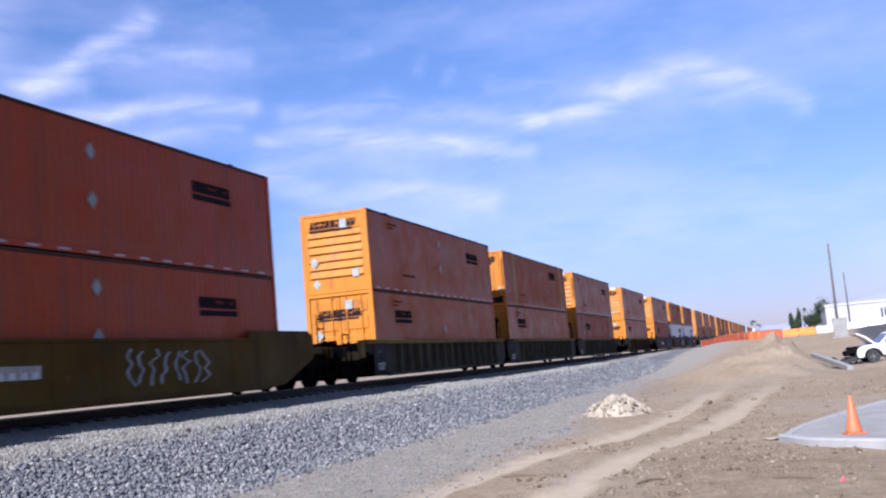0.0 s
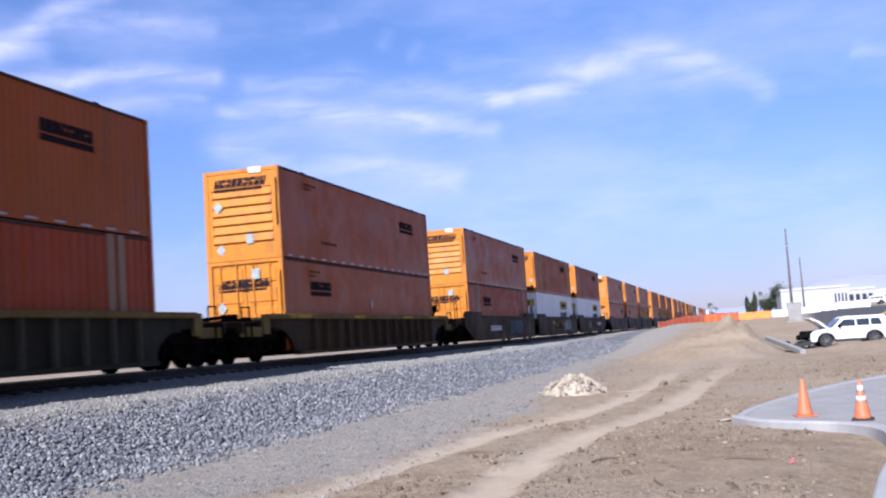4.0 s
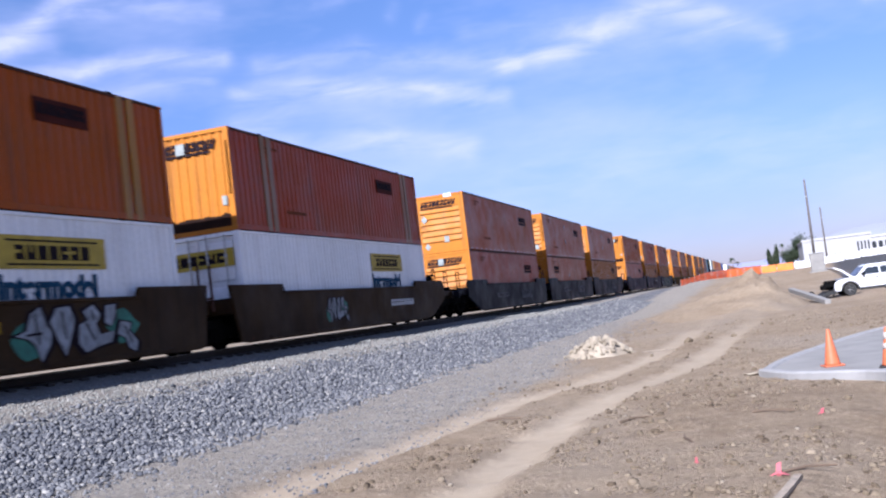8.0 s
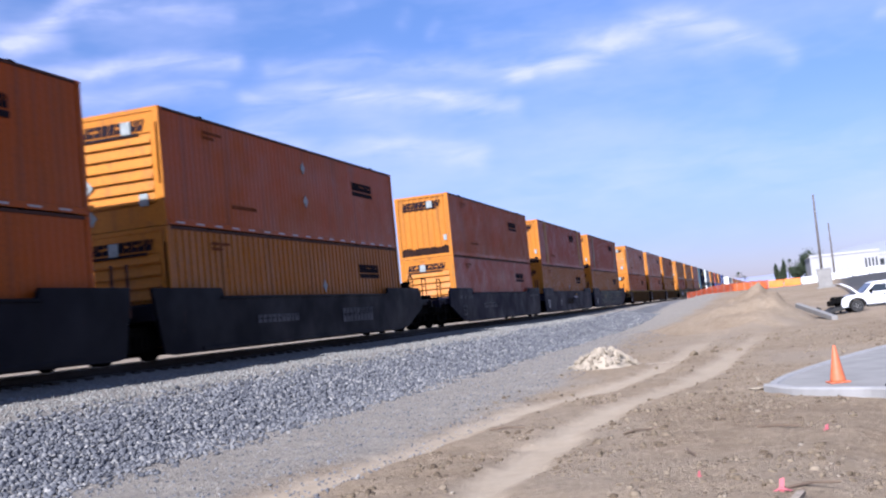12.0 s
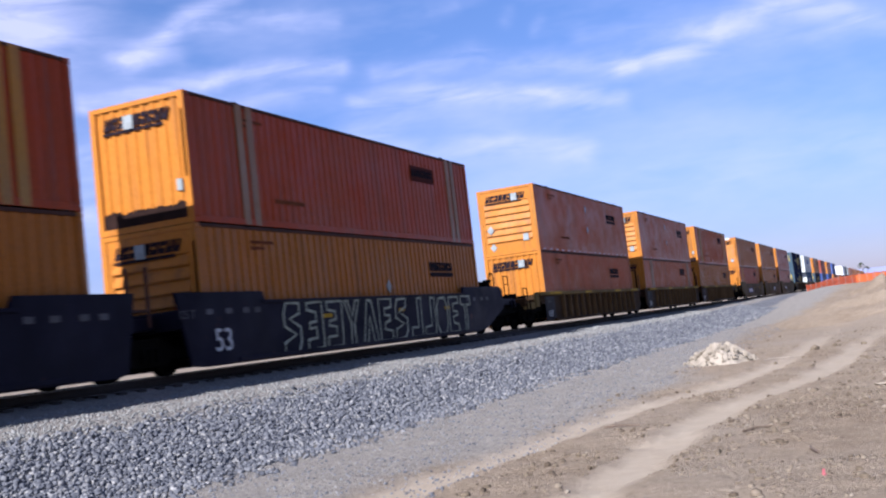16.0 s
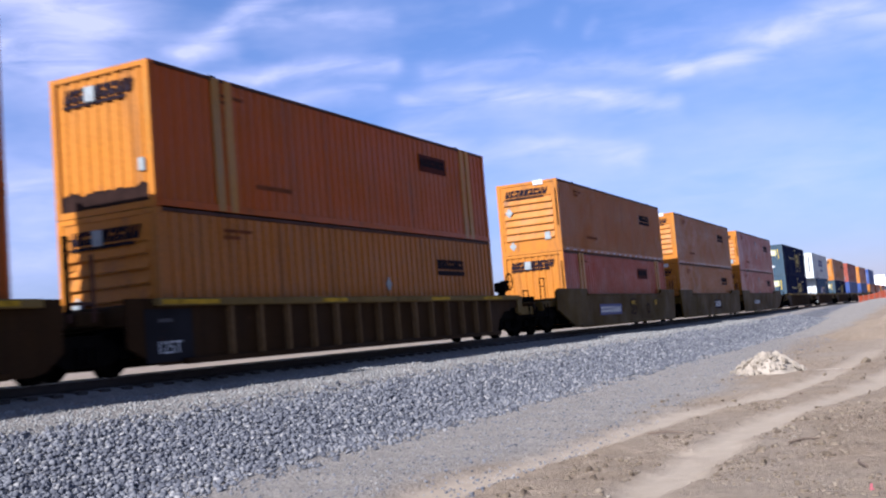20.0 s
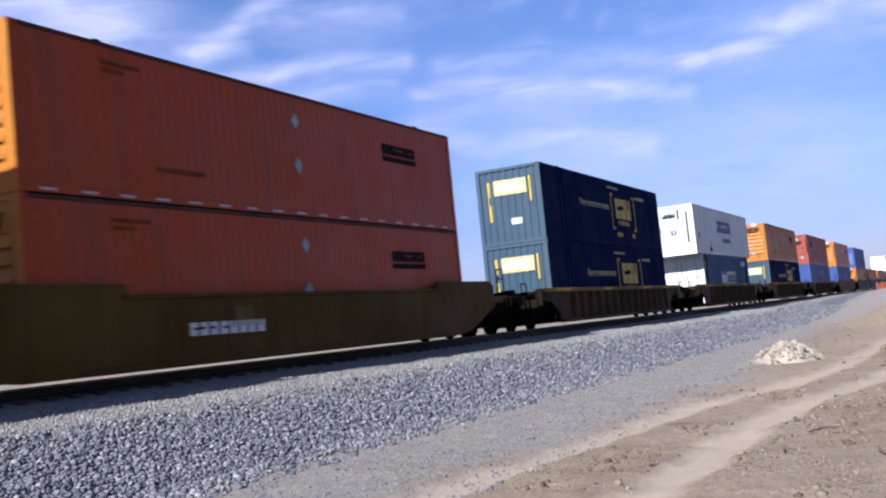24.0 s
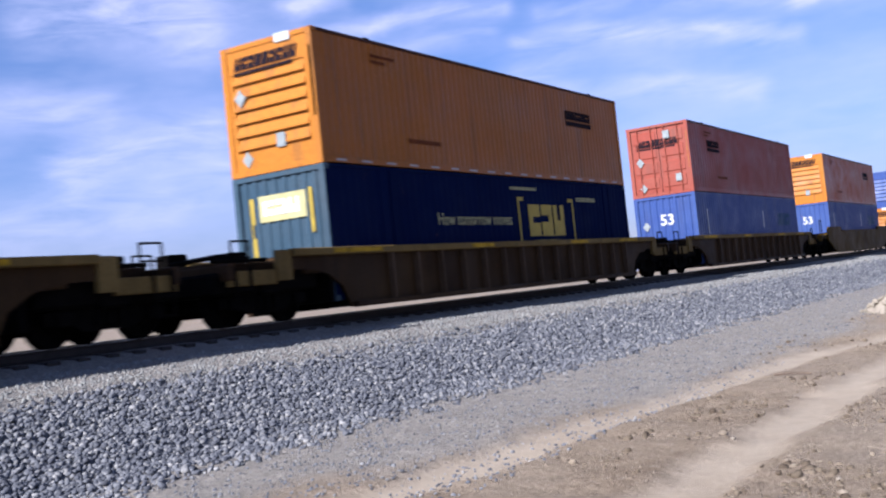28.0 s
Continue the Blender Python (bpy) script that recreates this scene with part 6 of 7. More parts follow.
GREY = "grimy grey well car with ribbed sides"
BROWN = "rusty brown well car with ribbed sides"
TAN = "grimy tan well car with smooth sides"
BLACK = "faded black well car with smooth sides"
CONSIST = [
    # places of the wells at the start, style, paint, label, marks (well, name, from, to, low, high, paint, kind), upper and lower container of each well
    ((-28.9, -9.3, 10.19), "smooth", "car_tan", TAN, [(2, "code_strip", 3.5, 6.0, 0.7, 0.95, "decal_white", "blocks"), (2, "graffiti", 8.6, 12.0, 0.45, 1.2, "spray_white", "tag")],
     [("louver", "plain"), ("plain_post", "door"), ("louver_red_diamond", "louver_red_diamond")]),
    ((33.69, 52.50, 71.91), "ribbed", "car_grey", GREY, [(k, "data_panel", -0.66, 0.66, 0.2, 1.2, "car_black", "panel") for k in range(3)] + [(k, "stencil", -0.38, 0.4, 0.36, 0.70, "decal_white", "125T") for k in range(3)] + [(k, "code_strip", -0.3, 0.1, 0.95, 1.02, "faded_grey", "panel") for k in range(3)] + [(2, "data_panel", 7.2, 8.0, 0.4, 1.1, "slate", "panel")],
     [("louver_diamond", "door"), ("plain_post", "door"), ("louver", "door_red")]),
    ((95.49,), "ribbed", "car_dust", "dusty brown well car with ribbed sides", [], [("louver", "door")]),
    ((118.45, 137.97, 157.40), "smooth", "car_dust", "dark dusty brown well car with smooth sides", [(0, "code_strip", 3.9, 6.6, 0.62, 0.9, "decal_white", "blocks"), (0, "graffiti", 9.2, 12.8, 0.4, 1.2, "spray_blue", "tag"), (1, "graffiti", 9.9, 13.9, 0.22, 1.34, "spray_white", "bubble"), (1, "logo_panel", 6.9, 9.0, 0.45, 1.15, "panel_tan", "panel"), (1, "wordmark", 7.25, 8.75, 0.55, 1.05, "maroon", "blocks"), (1, "paint_patch", 9.25, 9.6, 0.85, 1.08, "chord_yellow", "panel"), (1, "paint_patch", 6.2, 6.7, 0.8, 0.92, "chord_yellow", "panel"), (2, "graffiti", 4.9, 6.7, 0.35, 1.2, "spray_white", "bubble"), (1, "tag_plate", 5.0, 5.5, 0.95, 1.1, "decal_yellow", "panel"), (2, "code_strip", 11.0, 13.6, 0.75, 0.98, "decal_white", "blocks")],
     [("louver", "door_red"), ("plain_post", "white_door"), ("plain_red_post", "white_door")]),
    ((181.00, 200.42, 219.50), "smooth", "car_black", BLACK, [(k, "wordmark", 9.7, 12.4, 0.55, 1.0, "faded_grey", "blocks") for k in range(3)] + [(k, "code_strip", 3.8, 6.4, 0.7, 0.92, "faded_grey", "blocks") for k in range(3)],
     [("louver", "louver_red"), ("louver_diamond", "door"), ("louver_diamond", "louver_amber")]),
    ((243.14, 262.65, 282.14), "smooth", "car_slate", "grey-black well car with smooth sides", [(0, "code_strip", 3.8, 6.4, 0.7, 0.92, "faded_grey", "blocks"), (1, "stencil", -0.18, 0.6, 0.42, 1.10, "decal_white", "53"), (2, "stencil", 0.0, 0.7, 0.40, 1.08, "decal_white", "53"), (0, "stencil", 0.0, 0.7, 0.40, 1.08, "faded_grey", "53"), (2, "stencil", -1.15, -0.5, 1.12, 1.36, "faded_grey", "125 T"), (2, "graffiti", 2.65, 14.6, 0.16, 1.38, "spray_pale", "outline"), (2, "paint_patch", 4.6, 5.1, 0.95, 1.05, "chord_yellow", "panel"), (2, "paint_patch", 9.0, 9.4, 0.98, 1.08, "chord_yellow", "panel"), (2, "paint_patch", 12.4, 12.8, 0.95, 1.05, "chord_yellow", "panel"), *[(k, "tag_plate", u, u + 0.24, 1.18, 1.30, "faded_grey", "panel") for k in (0, 1, 2) for u in (-0.2, 0.5, 1.15, 1.6, 14.3, 14.9, 15.6, 16.1)], (1, "stencil", 4.15, 4.6, 0.55, 1.0, "decal_white", "C"), (1, "paint_patch", 10.2, 10.6, 1.16, 1.24, "chord_yellow", "panel"), (1, "code_strip", 9.4, 10.7, 0.98, 1.06, "decal_white", "blocks"), (1, "graffiti", 1.9, 3.0, 0.5, 1.15, "faded_grey", "tag"), (1, "wordmark", 6.6, 9.0, 0.55, 0.95, "panel_dull", "blocks"), (1, "stencil", 11.9, 12.3, 0.85, 1.1, "faded_grey", "C")],
     [("plain", "louver_red"), ("plain_red_yellow", "louver_amber"), ("plain_red_post", "louver_amber")]),
    ((305.92, 325.69, 345.35), "ribbed", "car_brown", BROWN, [(k, "data_panel", -0.66, 0.66, 0.2, 1.2, "car_black", "panel") for k in range(3)] + [(k, "stencil", -0.38, 0.4, 0.36, 0.70, "decal_white", "125T") for k in range(3)] + [(k, "code_strip", -0.3, 0.1, 0.95, 1.02, "faded_grey", "panel") for k in range(3)],
     [("louver_diamond", "plain"), ("louver_diamond", "plain_grey_post"), ("plain_post", "louver_amber")]),
    ((368.72, 388.31, 407.75), "smooth", "car_tan", TAN, [(0, "paint_patch", 8.4, 9.1, 0.95, 1.12, "chord_yellow", "panel"), (0, "graffiti", 8.2, 9.3, 0.5, 1.2, "ink", "outline"), (0, "stencil", 11.0, 11.6, 0.5, 1.2, "ink", "O"), (0, "paint_patch", 12.6, 13.1, 0.9, 1.15, "chord_yellow", "panel"), (0, "graffiti", 12.0, 14.6, 0.3, 1.2, "panel_tan", "outline"), (1, "paint_patch", 4.2, 4.8, 0.5, 0.8, "panel_tan", "panel"), (1, "graffiti", 1.2, 3.8, 0.35, 1.2, "panel_tan", "outline"), (2, "paint_patch", 5.0, 5.6, 0.9, 1.2, "panel_tan", "panel"), (0, "logo_panel", 3.5, 6.7, 0.55, 1.0, "decal_blue", "panel"), (0, "code_strip", 3.6, 6.6, 0.65, 0.9, "decal_white", "blocks"), (1, "logo_panel", 8.0, 10.0, 0.5, 1.05, "ink", "panel"), (1, "wordmark", 8.15, 9.85, 0.62, 0.95, "decal_white", "blocks"), (2, "code_strip", 3.6, 6.0, 0.65, 0.9, "decal_white", "blocks")],
     [("louver_ribbed", "plain_red_yellow"), ("louver_dull", "louver_dull"), ("louver_red_diamond", "louver_red_diamond")]),
    ((431.33,), "ribbed", "car_dust", "rusty dark well car with ribbed sides", [], [("navy", "navy")]),
    ((455.08,), "ribbed", "car_dust", "rusty dark well car with ribbed sides", [], [("cream_long", "slate")]),
    ((478.85,), "ribbed", "car_dust", "rusty dark well car with ribbed sides", [], [("louver_dull", "navy")]),
    ((502.22,), "ribbed", "car_dust", "rusty dark well car with ribbed sides", [], [("door_coral", "blue53")]),
    ((526.20,), "smooth", "car_tan", TAN, [], [("louver", "blue53")]),
    ((550.4, 570.0, 589.6), "smooth", "car_black", BLACK, [], [("blue_upper", "louver"), (None, "louver"), (None, "louver")]),
    ((613.2, 632.8, 652.4), "smooth", "car_black", BLACK, [], [("white_far", "teal_far"), ("teal_far", "teal_far"), ("grey_far", "louver_red")]),
    ((676.0, 695.6, 715.2), "smooth", "car_slate", "grey-black well car with smooth sides", [], [("louver_red", "louver"), ("louver", "louver_amber"), ("louver_red", "plain")]),
    ((738.8, 758.4, 778.0), "ribbed", "car_grey", GREY, [], [("louver", "louver_amber"), ("louver_red", "plain"), ("plain", "louver")]),
    ((801.6, 821.2, 840.8), "smooth", "car_slate", "grey-black well car with smooth sides", [], [("louver", "louver_red"), ("louver_amber", "louver"), ("louver", "plain")]),
    ((864.4, 884.0, 903.6), "smooth", "car_black", BLACK, [], [("louver", "louver"), ("louver_red", "louver"), ("plain", "louver")]),
]


def build_train():
    for ys, style, mat, label, marks, loads in CONSIST:
        well_car(ys, style, mat, label, marks)
        for y, (upper, lower) in zip(ys, loads):
            shift = (LONG - SPECS[lower].get("length", LONG)) / 2
            container(lower, y + shift, 0.295)
            if upper:
                container(upper, y, 0.295 + HIGH + 0.012)


build_train()


# ---- things beside the track ----
def low(x, y):
    return float(ground_z(x, y))


def mound():
    """A heap of loose earth, higher than a man can see over."""
    n, m = 64, 40
    f = Form()
    pts = []
    for j in range(m):
        r = j / (m - 1)
        for i in range(n):
            a = i * math.tau / n
            rx, ry = (7.2 if math.cos(a) < 0 else 3.4), (9.0 if math.sin(a) > 0 else 13.0)
            x, y = r * rx * math.cos(a), r * ry * math.sin(a)
            h = 2.15 * (0.42 * (1 - r) ** 3.0 + 0.58 * (1 - r) ** 1.3)
            h += (0.75 * noise.noise(Vector((x * 0.55, y * 0.4, 3))) + 0.42 * noise.noise(Vector((x * 1.7, y * 1.4, 9))) + 0.1 * noise.noise(Vector((x * 6, y * 6, 2)))) * min(1, r * 4) * (1.05 - r) * 0.7
            pts.append((x, y, h - 0.3 * r ** 3))
    f.poly(pts, [(j * n + i, j * n + (i + 1) % n, (j + 1) * n + (i + 1) % n, (j + 1) * n + i) for j in range(m - 1) for i in range(n)])
    ob = new("dirt_mound", f.mesh("dirt_mound", "ground", True))
    ob.location = (-0.35, 57.5, -1.5)
    tagged(ob, "tall heap of loose yellowish earth on bare ground", "mound")


def chunk(r, s):
    bm = bmesh.new()
    bmesh.ops.create_icosphere(bm, subdivisions=1, radius=s)
    k = [r.uniform(0.7, 1.2) for _ in range(3)]
    for v in bm.verts:
        v.co = Vector((v.co.x * k[0], v.co.y * k[1], v.co.z * k[2] * 0.8)) * r.uniform(0.72, 1.2)
    f = Form().poly([v.co for v in bm.verts], [[v.index for v in q.verts] for q in bm.faces])
    bm.free()
    return f


def rubble():
    base = thing("rubble_heap", pose(-4.62, 29.4, low(-4.62, 29.4)), "small heap of pale broken concrete lumps on gravel", "rubble")
    r = random.Random(5)
    n, m = 40, 16
    pts = []
    for j in range(m):
        for i in range(n):
            a, q = i * math.tau / n, j / (m - 1)
            h = 0.54 * (1 - q ** 1.5) * (0.95 + 0.45 * noise.noise(Vector((q * math.cos(a) * 4, q * math.sin(a) * 4, 2))))
            pts.append((1.0 * q * math.cos(a) * (1 + 0.2 * math.sin(3 * a)), 0.9 * q * math.sin(a), h - 0.03))
    part("heap_core", Form().poly(pts, [(j * n + i, j * n + (i + 1) % n, (j + 1) * n + (i + 1) % n, (j + 1) * n + i) for j in range(m - 1) for i in range(n)]), "rubble", base)
    forms = [chunk(r, 1.0).mesh("lump", "rubble") for _ in range(6)]
    for i in range(300):
        a, q = r.uniform(0, math.tau), r.uniform(0, 1.02) ** 0.6
        s = (0.025 + 0.10 * r.uniform(0, 1) ** 3.2) * (1.15 - 0.4 * q)
        ob = part("lump", forms[i % 6], None, base)
        h = 0.51 * (1 - min(1, q) ** 1.5)
        ob.matrix_basis = pose(1.05 * q * math.cos(a), 0.95 * q * math.sin(a), h - 0.1 * s, r.uniform(0, 360), r.uniform(0, 360), 0) @ Matrix.Scale(s, 4)
    pole_ = thing("thin_stick", pose(-3.6, 29.5, low(-3.2, 29.5)), "thin pale stick lying beside a rubble heap", "stick")
    part("stick_body", Form().tube((0, 0, 0.05), (0.8, 0.35, 0.035), 0.018, 8, 0.014).tube((0.8, 0.35, 0.035), (1.5, 0.75, 0.04), 0.014, 8, 0.009), "wood", pole_)


def stones():
    r = random.Random(9)
    for x, y, s in ((-2.25, 31.6, 0.17), (-1.0, 34.0, 0.13), (-3.0, 28.0, 0.08), (-1.75, 32.6, 0.1), (-0.32, 19.3, 0.12), (-4.1, 21.5, 0.06), (0.9, 14.6, 0.06), (-1.6, 13.8, 0.07), (-2.1, 12.4, 0.06), (-0.6, 16.0, 0.07), (0.25, 11.6, 0.05)):
        ob = new("stone", chunk(r, s).mesh("stone", "rubble" if y == 19.3 else "clod"))
        ob.location = (x, y, low(x, y) + s * 0.3)
        if y == 19.3:
            ob.scale = (1.7, 1.0, 0.3)
        tagged(ob, "pale flat broken slab lying on the earth" if y == 19.3 else "brown stone lying on bare earth", "stone", "stones on the earth")
    st = thing("twig", pose(-4.06, 15.5, low(-4.06, 15.5)), "dry dark twig lying on the earth", "twig", "twigs on the earth")
    part("twig_stem", Form().tube((-0.22, 0, 0.02), (0.05, 0.06, 0.035), 0.014).tube((0.05, 0.06, 0.035), (0.32, 0.03, 0.02), 0.011), "bark", st)
    for x, y, a, k in ((-1.9, 14.4, 40, 0.6), (0.15, 9.75, 20, 1.0), (-1.0, 12.2, 100, 0.5), (0.0, 13.8, 160, 0.4)):
        t = copy_thing(st, pose(x, y, low(x, y), 0, 0, a))
    pl = thing("broken_plank", pose(-0.08, 8.7, low(-0.08, 8.7)), "pale weathered plank end lying on bare earth", "plank")
    f = Form()
    line = [(0.17, 0.68), (0.10, 0.3), (0.02, -0.1), (-0.08, -0.5), (-0.2, -0.9)]
    for (ax, ay), (bx, by) in zip(line, line[1:]):
        f.prism([(ax - 0.035, ay), (ax + 0.035, ay), (bx + 0.035, by), (bx - 0.035, by)], "z", 0.015, 0.05)
    part("board", f, "wood", pl)
    part("board_splinter", Form().prism([(-0.52, -0.42), (-0.47, -0.36), (-0.2, -0.72), (-0.24, -0.78)], "z", 0.01, 0.04), "wood", pl)
    for x, y, k in ((-0.07, 9.62, 0.75), (-0.84, 10.62, 0.4), (0.5, 13.3, 0.4), (-0.55, 7.6, 0.35)):
        fl = thing("marker_ribbon", pose(x, y, low(x, y), 0, 0, x * 77), "bright pink survey ribbon on bare earth", "ribbon", "pink survey ribbons")
        part("ribbon_strip", Form().prism([(-0.13 * k, 0.0), (0.0, 0.035 * k), (0.12 * k, 0.01), (0.0, 0.06 * k)], "y", -0.03 * k, 0.03 * k).prism([(-0.02, 0.0), (0.02, 0.0), (0.035, 0.17 * k), (-0.01, 0.15 * k)], "y", -0.005, 0.005), "pink", fl)


FAR_EDGE = [(-0.14, 19.1), (0.17, 21.0), (0.82, 23.2), (1.55, 25.3), (2.4, 27.4), (3.3, 29.0), (4.3, 30.6), (6.4, 33.4), (9.5, 36.4), (14.0, 39.0)]


def curved(line, k=4):
    """Points of a smooth line through the given ones."""
    out = []
    for i in range(len(line) - 1):
        a, b, c, d = [Vector(line[min(max(j, 0), len(line) - 1)]) for j in (i - 1, i, i + 1, i + 2)]
        for n in range(k):
            t = n / k
            out.append(tuple(0.5 * ((2 * b) + (c - a) * t + (2 * a - 5 * b + 4 * c - d) * t * t + (3 * b - a - 3 * c + d) * t ** 3)))
    return out + [line[-1]]


def sweep(line, half, z0, z1, lip=0.03):
    """A kerb: a line with width and rounded upper edges."""
    f = Form()
    prof = [(-half, z0), (half, z0), (half, z1 - lip), (half - lip, z1), (-half + lip, z1), (-half, z1 - lip)]
    k = len(prof)
    pts = []
    for i, (x, y) in enumerate(line):
        p, q = Vector(line[max(0, i - 1)]), Vector(line[min(len(line) - 1, i + 1)])
        d = (q - p).normalized()
        for o, z in prof:
            pts.append((x - d.y * o, y + d.x * o, z))
    faces = [(i * k + j, i * k + (j + 1) % k, (i + 1) * k + (j + 1) % k, (i + 1) * k + j) for i in range(len(line) - 1) for j in range(k)]
    return f.poly(pts, faces + [tuple(range(k)), tuple(range(len(pts) - k, len(pts)))])


def pavement():
    rim = curved(KERB)
    far = curved(FAR_EDGE)
    ob = new("kerb", sweep(rim, 0.105, -1.9, -1.38).mesh("kerb", "kerbstone"))
    tagged(ob, "curved new grey concrete kerb", "kerb", kind="structure")
    inner = [p for p in rim[:33]]
    outline = far + [(14.0, 15.6), (2.6, 15.5)] + inner[::-1][:-1]
    f = Form().prism(outline, "z", -1.8, -1.45)
    tagged(new("concrete_apron", f.mesh("concrete_apron", "concrete")), "pale new concrete apron with a curved edge", "pavement", kind="structure")
    ob = new("apron_edge", sweep(far, 0.10, -1.75, -1.42).mesh("apron_edge", "kerbstone"))
    tagged(ob, "pale concrete edge strip of the apron", "kerb", kind="structure")
    gut = rim[32:]
    f = Form().prism([(x + 0.1, y) for x, y in gut] + [(14.0, -14.0), (14.0, 15.5), (2.6, 15.4)], "z", -1.75, -1.462)
    tagged(new("asphalt_lane", f.mesh("asphalt_lane", MAT["tarmac"])), "grey asphalt beside the kerb", "road", kind="structure")


MAT["tarmac"] = shader("worn grey asphalt", lambda nt, v: blend(nt, ramp(nt, noise_tex(nt, v, 1.2, 6.0, 0.65), [(0.3, 0.0), (0.7, 1.0)]), (0.15, 0.13, 0.11), (0.215, 0.19, 0.163)), 0.9, 0.0, (lambda nt, v: noise_tex(nt, v, 60.0, 3.0), 0.3, 0.01), 0.2)


def cone(x, y, z, bands, turn):
    t = thing("traffic_cone", pose(x, y, z, 0, 0, turn) @ Matrix.Scale(0.9, 4), "bright orange traffic cone with white sleeves on concrete" if bands else "plain orange traffic cone standing on concrete", "traffic cone", "traffic cones")
    part("base_plate", Form().box(-0.19, 0.19, -0.19, 0.19, 0.0, 0.035, 0.012), "rubber" if bands else "cone", t)
    part("cone_body", Form().lathe([(0.15, 0.035), (0.145, 0.06), (0.03, 0.70), (0.024, 0.715), (0.012, 0.715)], 20), "cone", t, smooth=True)
    if bands:
        for z0, z1 in ((0.33, 0.43), (0.50, 0.62)):
            r0, r1 = [0.145 - 0.115 * (z - 0.06) / 0.64 + 0.004 for z in (z0, z1)]
            part("sleeve", Form().lathe([(r0, z0), (r1, z1)], 20), "cone_band", t, "white reflective sleeve", True)


def wheel(car, x, y, r=0.35, w=0.22, side=1):
    ty = part("wheel", Form().lathe([(r * 0.62, -w / 2), (r * 0.92, -w / 2), (r, -w / 2 + 0.04), (r, w / 2 - 0.04), (r * 0.92, w / 2), (r * 0.62, w / 2)], 24, (0, 0, 0), "x"), "rubber", car, "black rubber tyre")
    ty.matrix_basis = pose(x, y, r, 0, 0, 90)
    f = Form()
    s = side
    f.lathe([(r * 0.64, s * w * 0.3), (r * 0.66, s * w * 0.42), (r * 0.58, s * w * 0.38), (r * 0.55, s * w * 0.1)], 24, (0, 0, 0), "x")
    for i in range(5):
        a = i * math.tau / 5
        f.tube((s * w * 0.36, 0, 0), (s * w * 0.36, r * 0.6 * math.cos(a), r * 0.6 * math.sin(a)), 0.035, 6)
    part("rim", f, "steel", ty, "silver spoked rim")


def vehicle(name, at, label, length, height, width, wrecked, paint_key="car_white"):
    """A boxy passenger vehicle, nose towards -x of its own space."""
    v = thing(name, at, label, "car")
    k, h, hw = length / 4.24, height / 1.69, width / 2
    def X(a):
        return a * k
    low_z, belt, roof = 0.28 * h, 1.04 * h, 1.64 * h
    arch = []
    for c in (0.82, 3.38):
        arch.append([(X(c) + 0.44 * math.cos(p), low_z + 0.06 + 0.42 * math.sin(p)) for p in [math.pi - i * math.pi / 8 for i in range(9)]])
    o = [(X(0.05), low_z + 0.05)] + arch[0] + arch[1] + [(X(4.2), low_z + 0.05), (X(4.24), 0.62 * h), (X(4.18), belt), (X(1.12), belt), (X(0.95), belt - 0.01), (X(0.22), 0.92 * h), (X(0.04), 0.78 * h), (0.0, 0.5 * h)]
    part("body", Form().prism(o, "y", -hw, hw), paint_key, v)
    cab = [(X(1.22), belt), (X(1.78), roof - 0.06), (X(2.0), roof), (X(3.9), roof - 0.02), (X(4.06), roof - 0.1), (X(4.16), belt)]
    part("cabin", Form().poly([(x, s * (hw - 0.02 - 0.16 * (z - belt) / (roof - belt)), z) for s in (-1, 1) for x, z in cab], [tuple(range(6)), tuple(range(6, 12))] + [(i, (i + 1) % 6, 6 + (i + 1) % 6, 6 + i) for i in range(6)]), paint_key, v)
    for s in (-1, 1):
        for a, b, c, d in ((1.42, 1.86, 2.42, 2.42), (2.5, 2.5, 3.18, 3.18), (3.26, 3.26, 3.86, 3.72)):
            z0, z1 = belt + 0.05, roof - 0.17
            yy = [s * (hw - 0.005 - 0.16 * (z - belt) / (roof - belt)) for z in (z0, z1)]
            pts = [(X(a), yy[0], z0), (X(c), yy[0], z0), (X(d), yy[1], z1), (X(b), yy[1], z1)]
            part("side_window", Form().poly([(p[0], p[1] + e, p[2]) for e in (-0.01 * s, 0.008 * s) for p in pts], [(0, 1, 2, 3), (4, 5, 6, 7), (0, 1, 5, 4), (1, 2, 6, 5), (2, 3, 7, 6), (3, 0, 4, 7)]), "glass", v)
        part("mirror", Form().box(X(1.5), X(1.62), s * hw - 0.02 if s > 0 else s * hw - 0.2, s * hw + 0.2 if s > 0 else s * hw + 0.02, belt + 0.02, belt + 0.2, 0.03), "dark", v)
        part("tail_lamp", Form().box(X(4.17), X(4.25), s * (hw - 0.16) - 0.11, s * (hw - 0.16) + 0.11, 0.72 * h, 0.92 * h, 0.02), "tail_red", v)
        part("sill_trim", Form().box(X(1.3), X(2.9), s * (hw + 0.005) - 0.02, s * (hw + 0.005) + 0.02, low_z - 0.02, low_z + 0.13, 0.01), "rubber", v)
        part("door_handle", Form().box(X(2.2), X(2.36), s * (hw + 0.012) - 0.014, s * (hw + 0.012) + 0.014, belt - 0.16, belt - 0.12), "dark", v)
        for x in (0.82, 3.38):
            wheel(v, X(x), s * (hw - 0.12), 0.35 * h, 0.22, s)
            part("arch_trim", Form().prism([(X(x) + 0.50 * math.cos(p), low_z + 0.06 + 0.48 * math.sin(p)) for p in [math.pi - i * math.pi / 8 for i in range(9)]] + [(X(x) + 0.43 * math.cos(p), low_z + 0.06 + 0.41 * math.sin(p)) for p in [i * math.pi / 8 for i in range(9)]], "y", s * hw - 0.03, s * hw + 0.02), "rubber", v)
